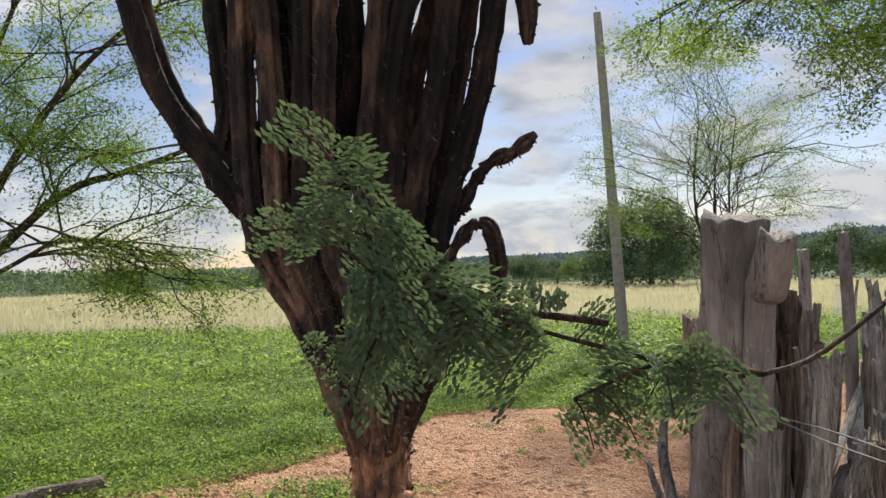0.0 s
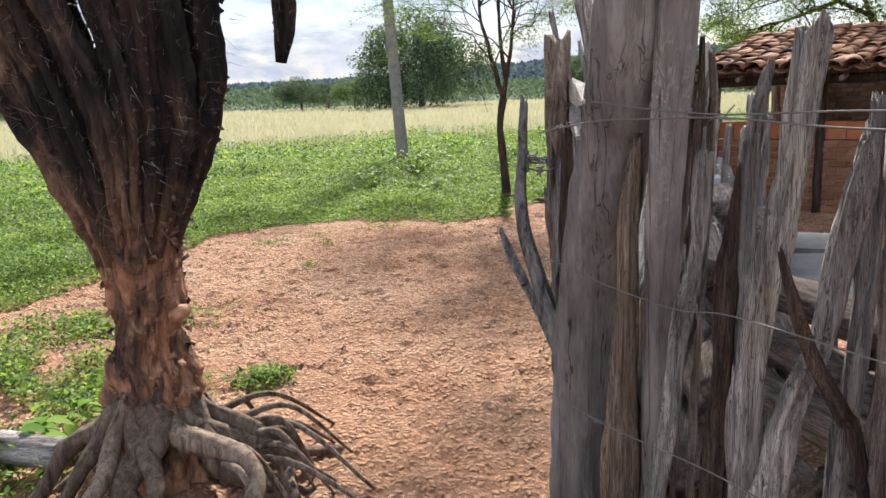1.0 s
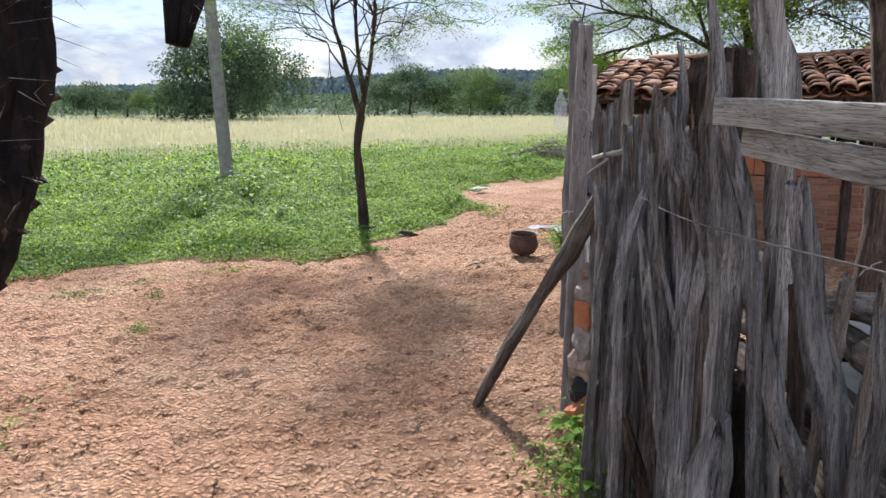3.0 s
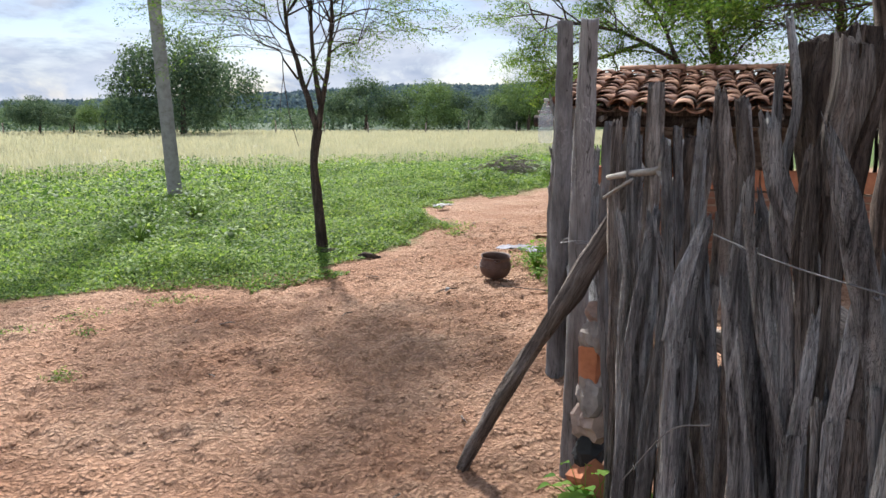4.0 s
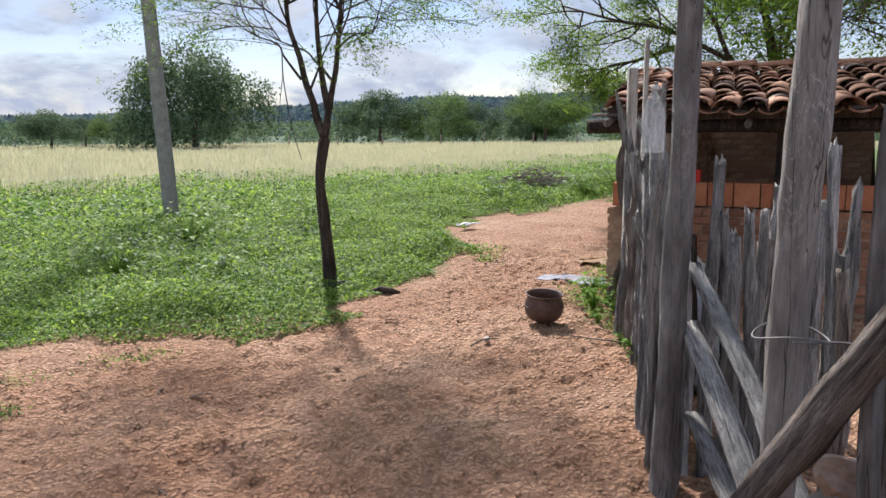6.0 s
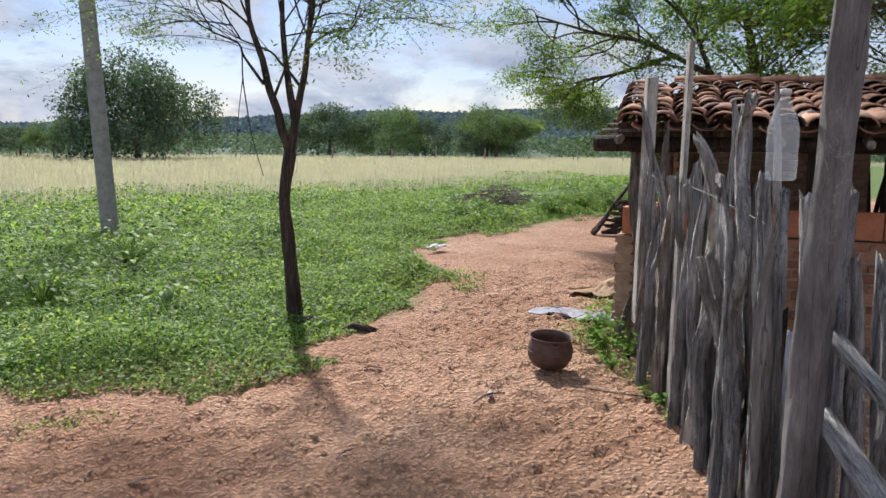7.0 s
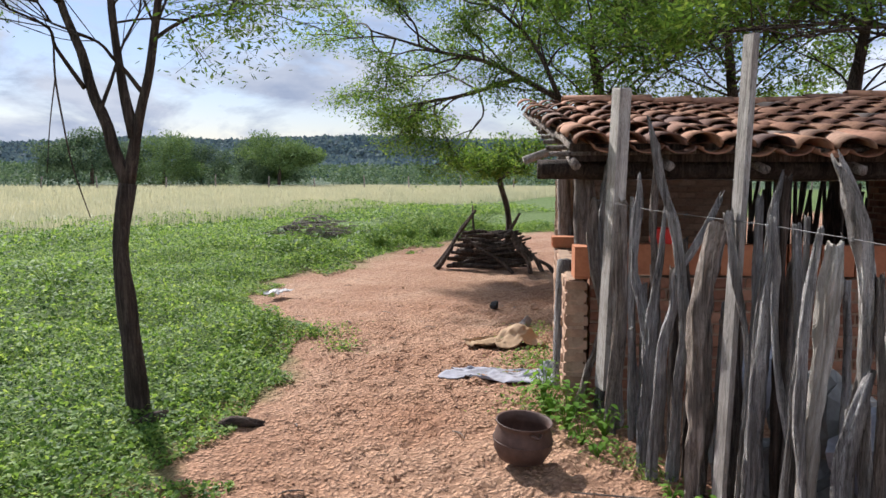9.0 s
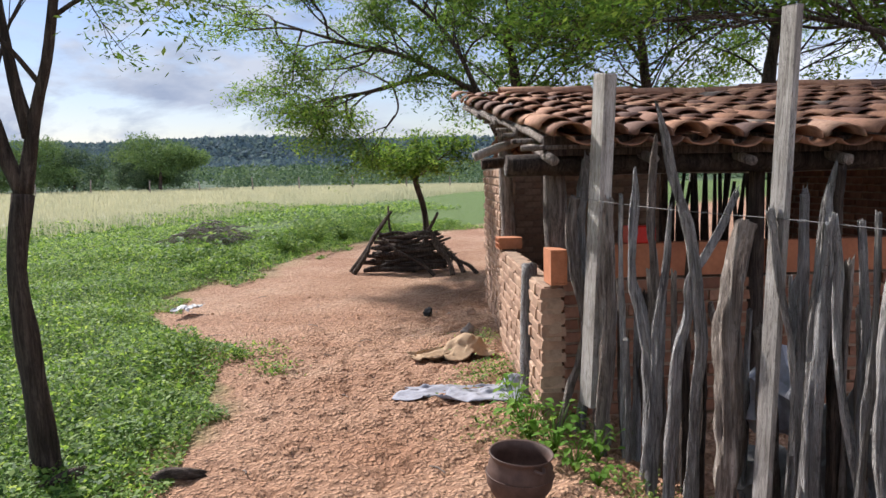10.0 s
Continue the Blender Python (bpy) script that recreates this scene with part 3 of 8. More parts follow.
def weeds():
    rng = np.random.default_rng(3)
    zones = ((-0.25, 1.0, -4.5, 8.5, 110000, 0.027, 0.19), (0.5, 3.4, -6, 9, 170000, 0.033, 0.27), (2.8, 8.0, -9, 15, 170000, 0.045, 0.25), (7.0, 19.0, -17, 28, 125000, 0.085, 0.32), (-0.25, 1.2, 8.5, 19, 24000, 0.042, 0.22), (0.5, 3.6, 9, 19, 52000, 0.05, 0.3))
    out = []
    for lo, hi, x0, x1, n, size, height in zones:
        x = rng.uniform(x0, x1, n)
        off = rng.uniform(lo, hi, n)
        y = weed_edge(x) + off
        keep = (y < straw_edge(x) + 1.5)
        clump = fractal(x, y, 1.1, 91, 3)
        keep &= (off > 0.25) | (clump > 0.0 - off * 0.6)
        keep &= clump > -1.6
        x, y, off, clump = x[keep], y[keep], off[keep], clump[keep]
        h = height * np.clip(0.55 + 0.55 * clump + 0.25 * fractal(x, y, 0.4, 95, 2), 0.15, 1.6) * np.clip(off * 0.8 + 0.4, 0.25, 1)
        z = ground_z(x, y) + rng.random(len(x)) ** 0.6 * h
        out.append(rhombs(np.stack([x, y, z], -1), size * rng.choice([0.5, 0.75, 1.0, 1.3], len(x)) * rng.uniform(0.8, 1.2, len(x)), 0.6, 0.45, rng))
    ob = new("weeds", quads_of("weeds", np.concatenate(out), M["weed"]))
    tagged(ob, "dense low green creeping weeds beyond the bare yard", "weeds", kind="stuff")


weeds()


def straw_field():
    rng = np.random.default_rng(4)
    out = []
    for n, lo, hi, h, w in ((60000, -3.0, 9, 0.34, 0.010), (60000, 7, 30, 0.36, 0.018), (40000, 25, 68, 0.4, 0.035)):
        x = rng.uniform(-45, 75, n)
        y = straw_edge(x) + rng.uniform(lo, hi, n)
        keep = np.hypot(x, y) < 96
        x, y = x[keep], y[keep]
        k = len(x)
        hh = h * rng.uniform(0.5, 1.2, k)
        lean = rng.normal(0, 0.16, (k, 2)) * hh[:, None]
        a = rng.random(k) * math.pi
        dx, dy = np.cos(a) * w, np.sin(a) * w
        zero = np.zeros(k)
        b = np.stack([x, y, zero], -1)
        s = np.stack([dx, dy, zero], -1)
        t = b + np.stack([lean[:, 0], lean[:, 1], hh], -1)
        out.append(np.stack([b - s, b + s, t + s * 0.6, t - s * 0.6], 1))
    ob = new("dry_grass", quads_of("dry_grass", np.concatenate(out), M["straw"]))
    tagged(ob, "tall pale dry grass filling the open field", "grass", kind="stuff")


straw_field()


def leaf_cloud(centres, radii, n, size, rng, ratio=0.55, lift=0.6, shell=0.45):
    """Leaves spread through several lobes, thicker towards the outside."""
    centres, radii = np.asarray(centres, float), np.asarray(radii, float)
    w = radii.prod(1)
    pick = rng.choice(len(centres), n, p=w / w.sum())
    d = rng.normal(0, 1, (n, 3))
    d /= np.linalg.norm(d, axis=1, keepdims=True)
    r = (shell + (1 - shell) * rng.random(n)) ** 0.6
    r *= 1 + 0.25 * np.sin(d[:, 0] * 7 + pick) * np.sin(d[:, 1] * 6 + pick * 2)
    c = centres[pick] + d * radii[pick] * r[:, None]
    return rhombs(c, size * rng.uniform(0.6, 1.4, n), ratio, lift, rng)


def far_tree(x, y, height, width, seed, mat="far_leaf", label="round-crowned green tree at the far edge of the field", n=15000, flat=0.62):
    rng = np.random.default_rng(seed)
    t = root("tree", (x, y, 0))
    k = 22
    a = rng.random(k) * 6.28
    rad = width * 0.40 * np.sqrt(rng.random(k))
    dome = np.sqrt(np.clip(1 - (rad / (width * 0.5)) ** 2, 0.05, 1))
    low = height * (1 - flat) * 0.6
    lobes = np.stack([np.cos(a) * rad, np.sin(a) * rad, low + (height - low) * dome * rng.uniform(0.16, 0.86, k)], -1)
    size = np.stack([width * rng.uniform(0.12, 0.20, k)] * 2 + [height * flat * rng.uniform(0.17, 0.28, k)], -1)
    leaves = leaf_cloud(lobes, size, n, max(0.11, width * 0.022), rng, 0.6, 0.7, 0.25)
    part("crown", quads_of("crown", leaves, M[mat]), t, m=t.matrix_basis)
    v, f = tube([(0, 0, -0.1), (0.1, 0, height * 0.25), (0.3, 0.1, height * 0.6)], [width * 0.022, width * 0.016, width * 0.01], 7, 8, 0.2, seed=seed)
    part("trunk", mesh_of("trunk", v, f, M["bark"]), t, m=t.matrix_basis)
    tagged(t, label, "tree", "trees along the far field edge")


far_tree(16.0, 72, 9.4, 13.0, 1, label="tall dense dark green tree standing in the field edge", n=26000, flat=1.0)
far_tree(5.6, 82, 4.0, 6.2, 2)
far_tree(8.8, 86, 3.6, 5.6, 3)
far_tree(10.8, 80, 4.0, 5.2, 4, "bright_leaf", "bright green bushy tree at the far field edge")
far_tree(41, 88, 6.6, 11.5, 5, label="broad grey-green umbrella-shaped tree at the field edge", flat=0.7)
far_tree(47, 84, 6.6, 9.0, 6, "bright_leaf", "bright green round tree at the field edge", flat=0.85)
far_tree(53, 86, 6.4, 8.0, 7, flat=0.9)
far_tree(55, 77, 4.8, 6.6, 8, flat=0.9)
far_tree(58, 80, 7.0, 9.5, 9, label="dark green tree behind the broad one", flat=0.9)
far_tree(54, 73, 6.0, 10.4, 10, "bright_leaf", "broad flat-crowned green tree with a low fork", flat=0.75)
far_tree(-12, 84, 3.2, 7.0, 12)
far_tree(-22, 80, 3.0, 6.0, 13)


def field_fence():
    """Thin posts along the far side of the pale field."""
    fn = root("field_fence", (20, 80, 0))
    rnd = random.Random(6)
    for k in range(34):
        az = radians(-34 + k * 3.3 + rnd.uniform(-0.4, 0.4))
        d = 84 - 10 * max(0, math.sin(az))
        h = rnd.uniform(1.1, 1.5)
        v, f = tube([(0, 0, -0.1), (rnd.uniform(-0.05, 0.05), 0, h * 0.5), (rnd.uniform(-0.1, 0.1), 0, h)], [0.075, 0.065, 0.055], 7, 6, 0.15, seed=k)
        part("post", mesh_of("post", v, f, M["brown_wood"]), fn, "", Matrix.Translation((d * math.sin(az), d * math.cos(az), 0)))
    tagged(fn, "thin line of wooden posts across the far field", "fence")


field_fence()


def far_scrub():
    rng = np.random.default_rng(21)
    n = 420
    az = rng.uniform(-38, 88, n)
    d = rng.uniform(93, 150, n)
    c = np.stack([np.sin(np.radians(az)) * d, np.cos(np.radians(az)) * d, rng.uniform(0.4, 1.5, n) * (0.6 + (d - 93) / 60)], -1)
    r = np.stack([rng.uniform(1.2, 3.4, n)] * 2 + [rng.uniform(0.8, 1.7, n)], -1)
    ob = new("scrub", quads_of("scrub", leaf_cloud(c, r, 52000, 0.42, rng, 0.6, 0.7), M["far_leaf"]))
    tagged(ob, "belt of dark green scrub behind the pale field", "bushes", kind="stuff")
    n = 1300
    az = rng.uniform(-38, 88, n)
    d = rng.uniform(150, 400, n)
    c = np.stack([np.sin(np.radians(az)) * d, np.cos(np.radians(az)) * d, 0.5 + (d - 150) * 0.018 + rng.random(n)], -1)
    r = np.stack([rng.uniform(2, 6, n)] * 2 + [rng.uniform(1.2, 2.6, n)], -1)
    ob = new("far_scrub", quads_of("far_scrub", leaf_cloud(c, r, 40000, 1.2, rng, 0.6, 0.7), M["far_leaf"]))
    tagged(ob, "wide dry scrubland rising towards the hills", "bushes", kind="stuff")


far_scrub()


class Tree:
    """Grows limbs and gathers the twig ends that carry leaves."""

    def __init__(self, seed):
        self.r = random.Random(seed)
        self.heap, self.tips = Heap(), []

    def limb(self, a, way, length, radius, depth, droop=0.0, split=3, spread=0.6, bend=0.25):
        r = self.r
        way = way.normalized()
        mid = a + way * length * 0.5 + Vector((r.uniform(-1, 1), r.uniform(-1, 1), r.uniform(-0.5, 0.5))) * length * bend * 0.4
        end = a + way * length + Vector((r.uniform(-1, 1), r.uniform(-1, 1), r.uniform(-0.4, 0.4) - droop)) * length * bend
        rings = max(4, min(14, int(length / max(radius * 4, 0.05))))
        self.heap.add(tube([a, mid, end], [radius, radius * 0.8, radius * 0.6], 6 if radius > 0.012 else 4, rings, 0.2 if radius > 0.02 else 0, seed=r.random() * 9))
        if depth <= 1:
            k = 4 if depth == 1 else 3
            for i in range(k):
                self.tips.append((mid.lerp(end, i / (k - 1)), (end - mid).normalized()))
        if depth > 0:
            for i in range(split):
                w = ((end - mid).normalized() + Vector((r.uniform(-1, 1), r.uniform(-1, 1), r.uniform(-0.75, 0.75))) * spread)
                p = mid.lerp(end, 1.0 if i == 0 else r.uniform(0.15, 1.0))
                self.limb(p, w, length * r.uniform(0.55, 0.8), radius * 0.55, depth - 1, droop, split, spread, bend)

    def leaves(self, per_tip, size, reach, seed, ratio=0.34, lift=0.5):
        rng = np.random.default_rng(seed)
        out = []
        for p, w in self.tips:
            n = per_tip
            c = np.array(p) + rng.normal(0, 1, (n, 3)) * reach * np.array([1, 1, 0.5])
            c[:, 2] -= np.abs(rng.normal(0, reach * 0.3, n))
            out.append(c)
        c = np.concatenate(out)
        return rhombs(c, size * rng.uniform(0.6, 1.4, len(c)), ratio, lift, rng)


def finish_tree(t, tree, leaves, mat, label, wood_mat="bark", name_leaves="crown"):
    part("trunk", tree.heap.mesh("trunk", M[wood_mat]), t, m=Matrix.Identity(4))
    if leaves is not None:
        part(name_leaves, quads_of(name_leaves, leaves, M[mat]), t, m=Matrix.Identity(4))
    tagged(t, label, "tree")


def yard_tree():
    """The slender tree at the edge of the weeds."""
    t = root("tree", (3.52, 10.5, 0))
    g = Tree(5)
    base = Vector((3.52, 10.5, 0))
    fork = Vector((3.51, 10.51, 1.36))
    g.heap.add(tube([base - Vector((0, 0, 0.1)), base + Vector((-0.02, 0.01, 0.45)), base + Vector((-0.06, 0.02, 0.95)), fork], [0.082, 0.058, 0.052, 0.054], 14, 26, 0.22, 0.18, seed=2.0))
    ends, lines = [], []

    def on_limb(x, y, z):
        want = fork + Vector((x, y, z))
        return min((p for line in lines for p in line), key=lambda p: (p - want).length)

    for pts, r0 in (([(3.51, 10.51, 1.36), (3.46, 10.56, 1.55), (3.44, 10.58, 1.68), (3.40, 10.66, 1.88), (3.38, 10.72, 2.09), (3.33, 10.83, 2.35), (3.33, 10.90, 2.57)], 0.04),
                    ([(3.51, 10.51, 1.36), (3.54, 10.48, 1.56), (3.56, 10.44, 1.76), (3.58, 10.37, 1.96), (3.58, 10.29, 2.20), (3.58, 10.23, 2.45)], 0.036),
                    ([(3.54, 10.48, 1.62), (3.52, 10.53, 1.87), (3.51, 10.58, 2.11), (3.52, 10.64, 2.35), (3.53, 10.66, 2.56)], 0.031),
                    ([(3.37, 10.68, 1.89), (3.29, 10.66, 1.98), (3.19, 10.62, 2.09), (3.12, 10.54, 2.17), (2.93, 10.53, 2.23)], 0.013),
                    ([(3.57, 10.42, 1.86), (3.48, 10.43, 1.97), (3.41, 10.44, 2.04), (3.34, 10.47, 2.12), (3.16, 10.58, 2.20)], 0.013),
                    ([(3.58, 10.32, 2.14), (3.60, 10.14, 2.20), (3.60, 9.93, 2.22), (3.62, 9.69, 2.20)], 0.012),
                    ([(3.42, 10.60, 1.78), (3.51, 10.65, 1.95), (3.63, 10.74, 2.16), (3.78, 10.81, 2.38)], 0.012)):
        pts = [Vector(q) for q in pts]
        g.heap.add(tube(pts, [r0, r0 * 0.75, r0 * 0.5], 9, 16, 0.22, seed=r0 * 90))
        up = [Vector(pts[-1]), Vector(pts[-1]) + (Vector(pts[-1]) - Vector(pts[-2])) * 0.7 + Vector((0, 0, 0.25)), Vector(pts[-1]) + (Vector(pts[-1]) - Vector(pts[-2])) * 1.3 + Vector((0.1, 0, 0.9))]
        g.heap.add(tube(up, [r0 * 0.5, r0 * 0.36, r0 * 0.22], 7, 10, 0.2, seed=r0 * 50))
        lines += [smooth_path(pts, 24)[4:], smooth_path(up, 16)]
        ends.append((up[1], up[1] - up[0], r0 * 0.4))
        ends.append((up[2], up[2] - up[1], r0 * 0.3))
        ends.append((Vector(pts[-1]), Vector(pts[-1]) - Vector(pts[-2]), r0 * 0.5))
        ends.append((Vector(pts[-2]), Vector(pts[-1]) - Vector(pts[-2]), r0 * 0.45))
    for i in range(10):
        a = i * 2.4
        p = on_limb(math.cos(a) * 0.5, math.sin(a) * 0.4, 1.15 + 0.09 * i)
        g.limb(p, Vector((math.cos(a), math.sin(a), 0.35)), g.r.uniform(0.7, 1.0), 0.010, 2, 0.12, 3, 0.7)
    for p, w, r in ends:
        for i in range(3):
            way = w.normalized() * 0.6 + Vector((g.r.uniform(-1, 1), g.r.uniform(-1, 1), g.r.uniform(-0.1, 0.7)))
            g.limb(p, way, g.r.uniform(0.5, 0.9), r * 0.55, 2, 0.05, 3, 0.75)
    # low drooping sprays and one long dry hanging twig
    for x, y, z, wx, wy, wz in ((-0.40, 0.1, 0.95, -0.8, 1.0, 0.1), (0.16, 0.02, 0.9, 0.8, -1.0, 0.1), (0.24, -0.08, 1.0, 1.0, -0.7, 0.15), (-0.5, 0.1, 1.15, -1, 0.2, 0.15), (0.28, -0.1, 1.15, 0.4, -1.2, 0.1)):
        g.limb(on_limb(x, y, z), Vector((wx, wy, wz)), g.r.uniform(0.36, 0.5), 0.007, 2, 0.12, 3, 0.6)
    hang = [Vector(q) for q in [(3.17, 10.59, 2.12), (3.17, 10.59, 1.92), (3.19, 10.57, 1.70), (3.22, 10.54, 1.45), (3.28, 10.49, 1.18)]]
    g.heap.add(tube(hang, [0.006, 0.005, 0.003], 5, 22, 0.1))
    g.heap.add(tube([hang[1], hang[1] + Vector((-0.03, 0.02, -0.25)), hang[1] + Vector((-0.05, 0.03, -0.5))], [0.004, 0.002], 5, 10, 0))
    finish_tree(t, g, g.leaves(11, 0.031, 0.06, 6, 0.34), "feather", "slender dark-barked tree with a forked trunk and feathery leaves")


yard_tree()


def hut_tree(x, y, h, seed, lean, label, limbs=9, reach=(1.1, 2.0), per=46):
    t = root("tree", (x, y, 0))
    g = Tree(seed)
    b = Vector((x, y, 0))
    top = b + Vector((lean[0], lean[1], h * 0.62))
    line = [b - Vector((0, 0, 0.1)), b + Vector((lean[0] * 0.2, lean[1] * 0.2, h * 0.25)), b + Vector((lean[0] * 0.6, lean[1] * 0.6, h * 0.45)), top]
    g.heap.add(tube(line, [0.12, 0.10, 0.085, 0.05], 10, 18, 0.25, 0.1, seed=seed))
    for i in range(limbs):
        p = line[2].lerp(top, g.r.uniform(-0.5, 1.0)) if i else top
        a = g.r.uniform(0, 6.28)
        g.limb(p, Vector((math.cos(a), math.sin(a), g.r.uniform(0.25, 1.3))), g.r.uniform(*reach), 0.016, 3, 0.1, 3, 0.7)
    finish_tree(t, g, g.leaves(per, 0.085, 0.17, seed + 1, 0.38), "feather", label)
    return g


hut_tree(11.6, 11.6, 5.4, 31, (-0.6, 0.2), "leafy tree with dark leaning trunk behind the hut", 14, (1.2, 2.2), 23)
hut_tree(12.6, 10.2, 5.6, 32, (0.1, 0.3), "tall leafy tree with a straight dark trunk behind the hut", 14, (1.2, 2.2), 23)
hut_tree(11.4, 8.7, 5.6, 33, (0.5, -0.2), "leafy tree with thick dark trunk behind the hut roof", 14, (1.2, 2.2), 23)


def overhang():
    """The low tree whose long limb reaches out past the hut's end."""
    t = root("tree", (10.9, 11.3, 0))
    g = Tree(44)
    b = Vector((10.9, 11.3, 0))
    k = Vector((10.6, 12.0, 2.45))
    g.heap.add(tube([b - Vector((0, 0, 0.1)), b + Vector((0.0, 0.2, 1.2)), k], [0.11, 0.09, 0.06], 9, 12, 0.2, seed=3))
    for pts in ([k, k + Vector((-0.5, 0.8, 0.5)), k + Vector((-0.9, 1.5, 0.7)), k + Vector((-1.35, 2.3, 1.0))],
                [k + Vector((-0.3, 0.5, 0.3)), k + Vector((-0.6, 1.2, 0.1)), k + Vector((-0.95, 2.0, -0.05))],
                [k, k + Vector((-0.1, 0.5, 0.9)), k + Vector((-0.6, 1.5, 1.8))]):
        g.heap.add(tube(pts, [0.04, 0.028, 0.012], 8, 14, 0.2, seed=pts[-1].x))
        line = smooth_path(pts, 9)
        for i in range(2, 9):
            for s in range(2):
                way = (line[i] - line[i - 1]).normalized() * 0.5 + Vector((g.r.uniform(-1, 1), g.r.uniform(-1, 1), g.r.uniform(-0.5, 0.6)))
                g.limb(line[i], way, g.r.uniform(0.45, 0.9), 0.016, 2, 0.2, 3, 0.8)
    finish_tree(t, g, g.leaves(26, 0.056, 0.12, 45, 0.36), "feather", "spreading tree with a long leafy limb beside the hut")


overhang()


# ---- the stake fence ----
FENCE = [(1.25, 0.0), (0.90, 2.2), (1.38, 3.2), (2.42, 4.98), (3.16, 6.0), (4.14, 7.08), (5.2, 8.4), (6.0, 9.5)]


def along(s, o=0.0):
    """The point s metres along the fence, o metres to its yard side."""
    for a, b in zip(FENCE, FENCE[1:]):
        d = Vector((b[0] - a[0], b[1] - a[1]))
        if s <= d.length or b is FENCE[-1]:
            d_n = d.normalized()
            return Vector((a[0] + d_n.x * s + d_n.y * o, a[1] + d_n.y * s - d_n.x * o, 0))
        s -= d.length


fence = root("stake_fence", (0, 0, 0))
tagged(fence, "weathered grey fence of close-set crooked wooden stakes and wire", "fence")
STAKE_NO = [0]


def stake(line, r, o=0.0, mat="grey_wood", name="stake", flat=None, label="", jag=None, taper=0.8, sides=22, grooves=0.5, swell=0, radii=None):
    """An upright crooked stake. line: (place along the fence, height) from foot to top."""
    STAKE_NO[0] += 1
    rnd = random.Random(STAKE_NO[0] * 13)
    foot = along(line[0][0], o)
    pts = []
    for s, z in line:
        p = along(s, o + (rnd.uniform(-0.012, 0.012) if z > 0.1 else 0))
        pts.append(Vector((p.x - foot.x, p.y - foot.y, z)))
    if line[0][1] > -0.02:
        pts[0].z = -0.08
    n = len(pts)
    r = r or max(radii)
    radii = radii or [r * (1.08 - (1.08 - taper) * i / max(1, n - 1)) * rnd.uniform(0.92, 1.1) for i in range(n)]
    if swell:
        radii[swell] *= 1.5
    length = sum((pts[i + 1] - pts[i]).length for i in range(n - 1))
    if n == 2:
        a0, a1 = pts
        w = [Vector((rnd.uniform(-1, 1), rnd.uniform(-1, 1), 0)) * 0.052 for k in range(3)]
        pts = [a0, a0.lerp(a1, 0.28) + w[0], a0.lerp(a1, 0.52) + w[1], a0.lerp(a1, 0.76) + w[2], a1]
        radii = [r * k * rnd.uniform(0.85, 1.15) for k in (1.1, 1.0, 0.95, 0.9, taper)]
    v, f = tube(pts, radii, sides, max(18, int(length / 0.022)), 0.42 if mat != "post_wood" else 0.22, grooves, flat or rnd.uniform(0.7, 1.0), rnd.uniform(-0.6, 0.6), jag if jag is not None else r * rnd.uniform(0.6, 1.8), STAKE_NO[0] * 1.37)
    return part(name, mesh_of(name, v, f, M[mat]), fence, label, Matrix.Translation(foot))


def pole(pts, radii, mat="grey_wood", label="", flat=0.85, jag=None, sides=24, grooves=0.5, name="stake"):
    """A crooked stake of the fence through places in the world, from foot to top."""
    STAKE_NO[0] += 1
    rnd = random.Random(STAKE_NO[0] * 17)
    foot = Vector((pts[0][0], pts[0][1], 0))
    line = [Vector(p) - foot for p in pts]
    length = sum((b - a).length for a, b in zip(line, line[1:]))
    v, f = tube(line, radii, sides, max(18, int(length / 0.018)), 0.36 if mat != "post_wood" else 0.2, grooves, flat, rnd.uniform(-0.5, 0.5), jag if jag is not None else max(radii) * rnd.uniform(0.6, 1.6), STAKE_NO[0] * 1.37)
    return part(name, mesh_of(name, v, f, M[mat]), fence, label, Matrix.Translation(foot))


def board(line, w, th, o=0.0, mat="board_wood", label="sawn grey board"):
    """A sawn board standing in the fence."""
    STAKE_NO[0] += 1
    a, b = along(line[0][0], o), along(line[1][0], o)
    a.z, b.z = line[0][1], line[1][1]
    d = b - a
    v, f = box(0, 0, d.length / 2, w, th, d.length, 0.003, STAKE_NO[0])
    side = along(line[0][0] + 0.1, o) - along(line[0][0], o)
    z = d.normalized()
    y = z.cross(side).normalized()
    x = y.cross(z)
    m = Matrix((x, y, z)).transposed().to_4x4()
    return part("board", mesh_of("board", v, f, M[mat], False), fence, label, Matrix.Translation(a) @ m)


# by the first corner, where the walk begins
stake([(2.24, 0), (2.2, 0.49), (2.16, 0.95), (2.1, 1.2), (2.03, 1.42), (1.97, 1.62), (1.95, 1.86)], 0, 0.0, "post_wood", "post", 0.92, "thick smooth grey trunk used as corner post", 0.04, sides=34, grooves=0.14, radii=[0.078, 0.073, 0.071, 0.084, 0.084, 0.086, 0.092])
stake([(1.99, 1.2), (1.90, 1.5), (1.84, 1.68), (1.80, 1.80)], 0, 0.03, "post_wood", "post", 0.85, "", 0.03, grooves=0.2, radii=[0.02, 0.045, 0.055, 0.052])
pole([(0.884, 1.95, -0.08), (0.897, 1.94, 0.581), (0.9, 1.94, 0.738), (0.91, 1.94, 0.937), (0.913, 1.94, 1.12), (0.92, 1.94, 1.25), (0.932, 1.94, 1.35)], [0.046, 0.046, 0.044, 0.042, 0.035, 0.025, 0.01], "root_wood", "light brown stake with a pointed top", flat=0.7, jag=0.02)
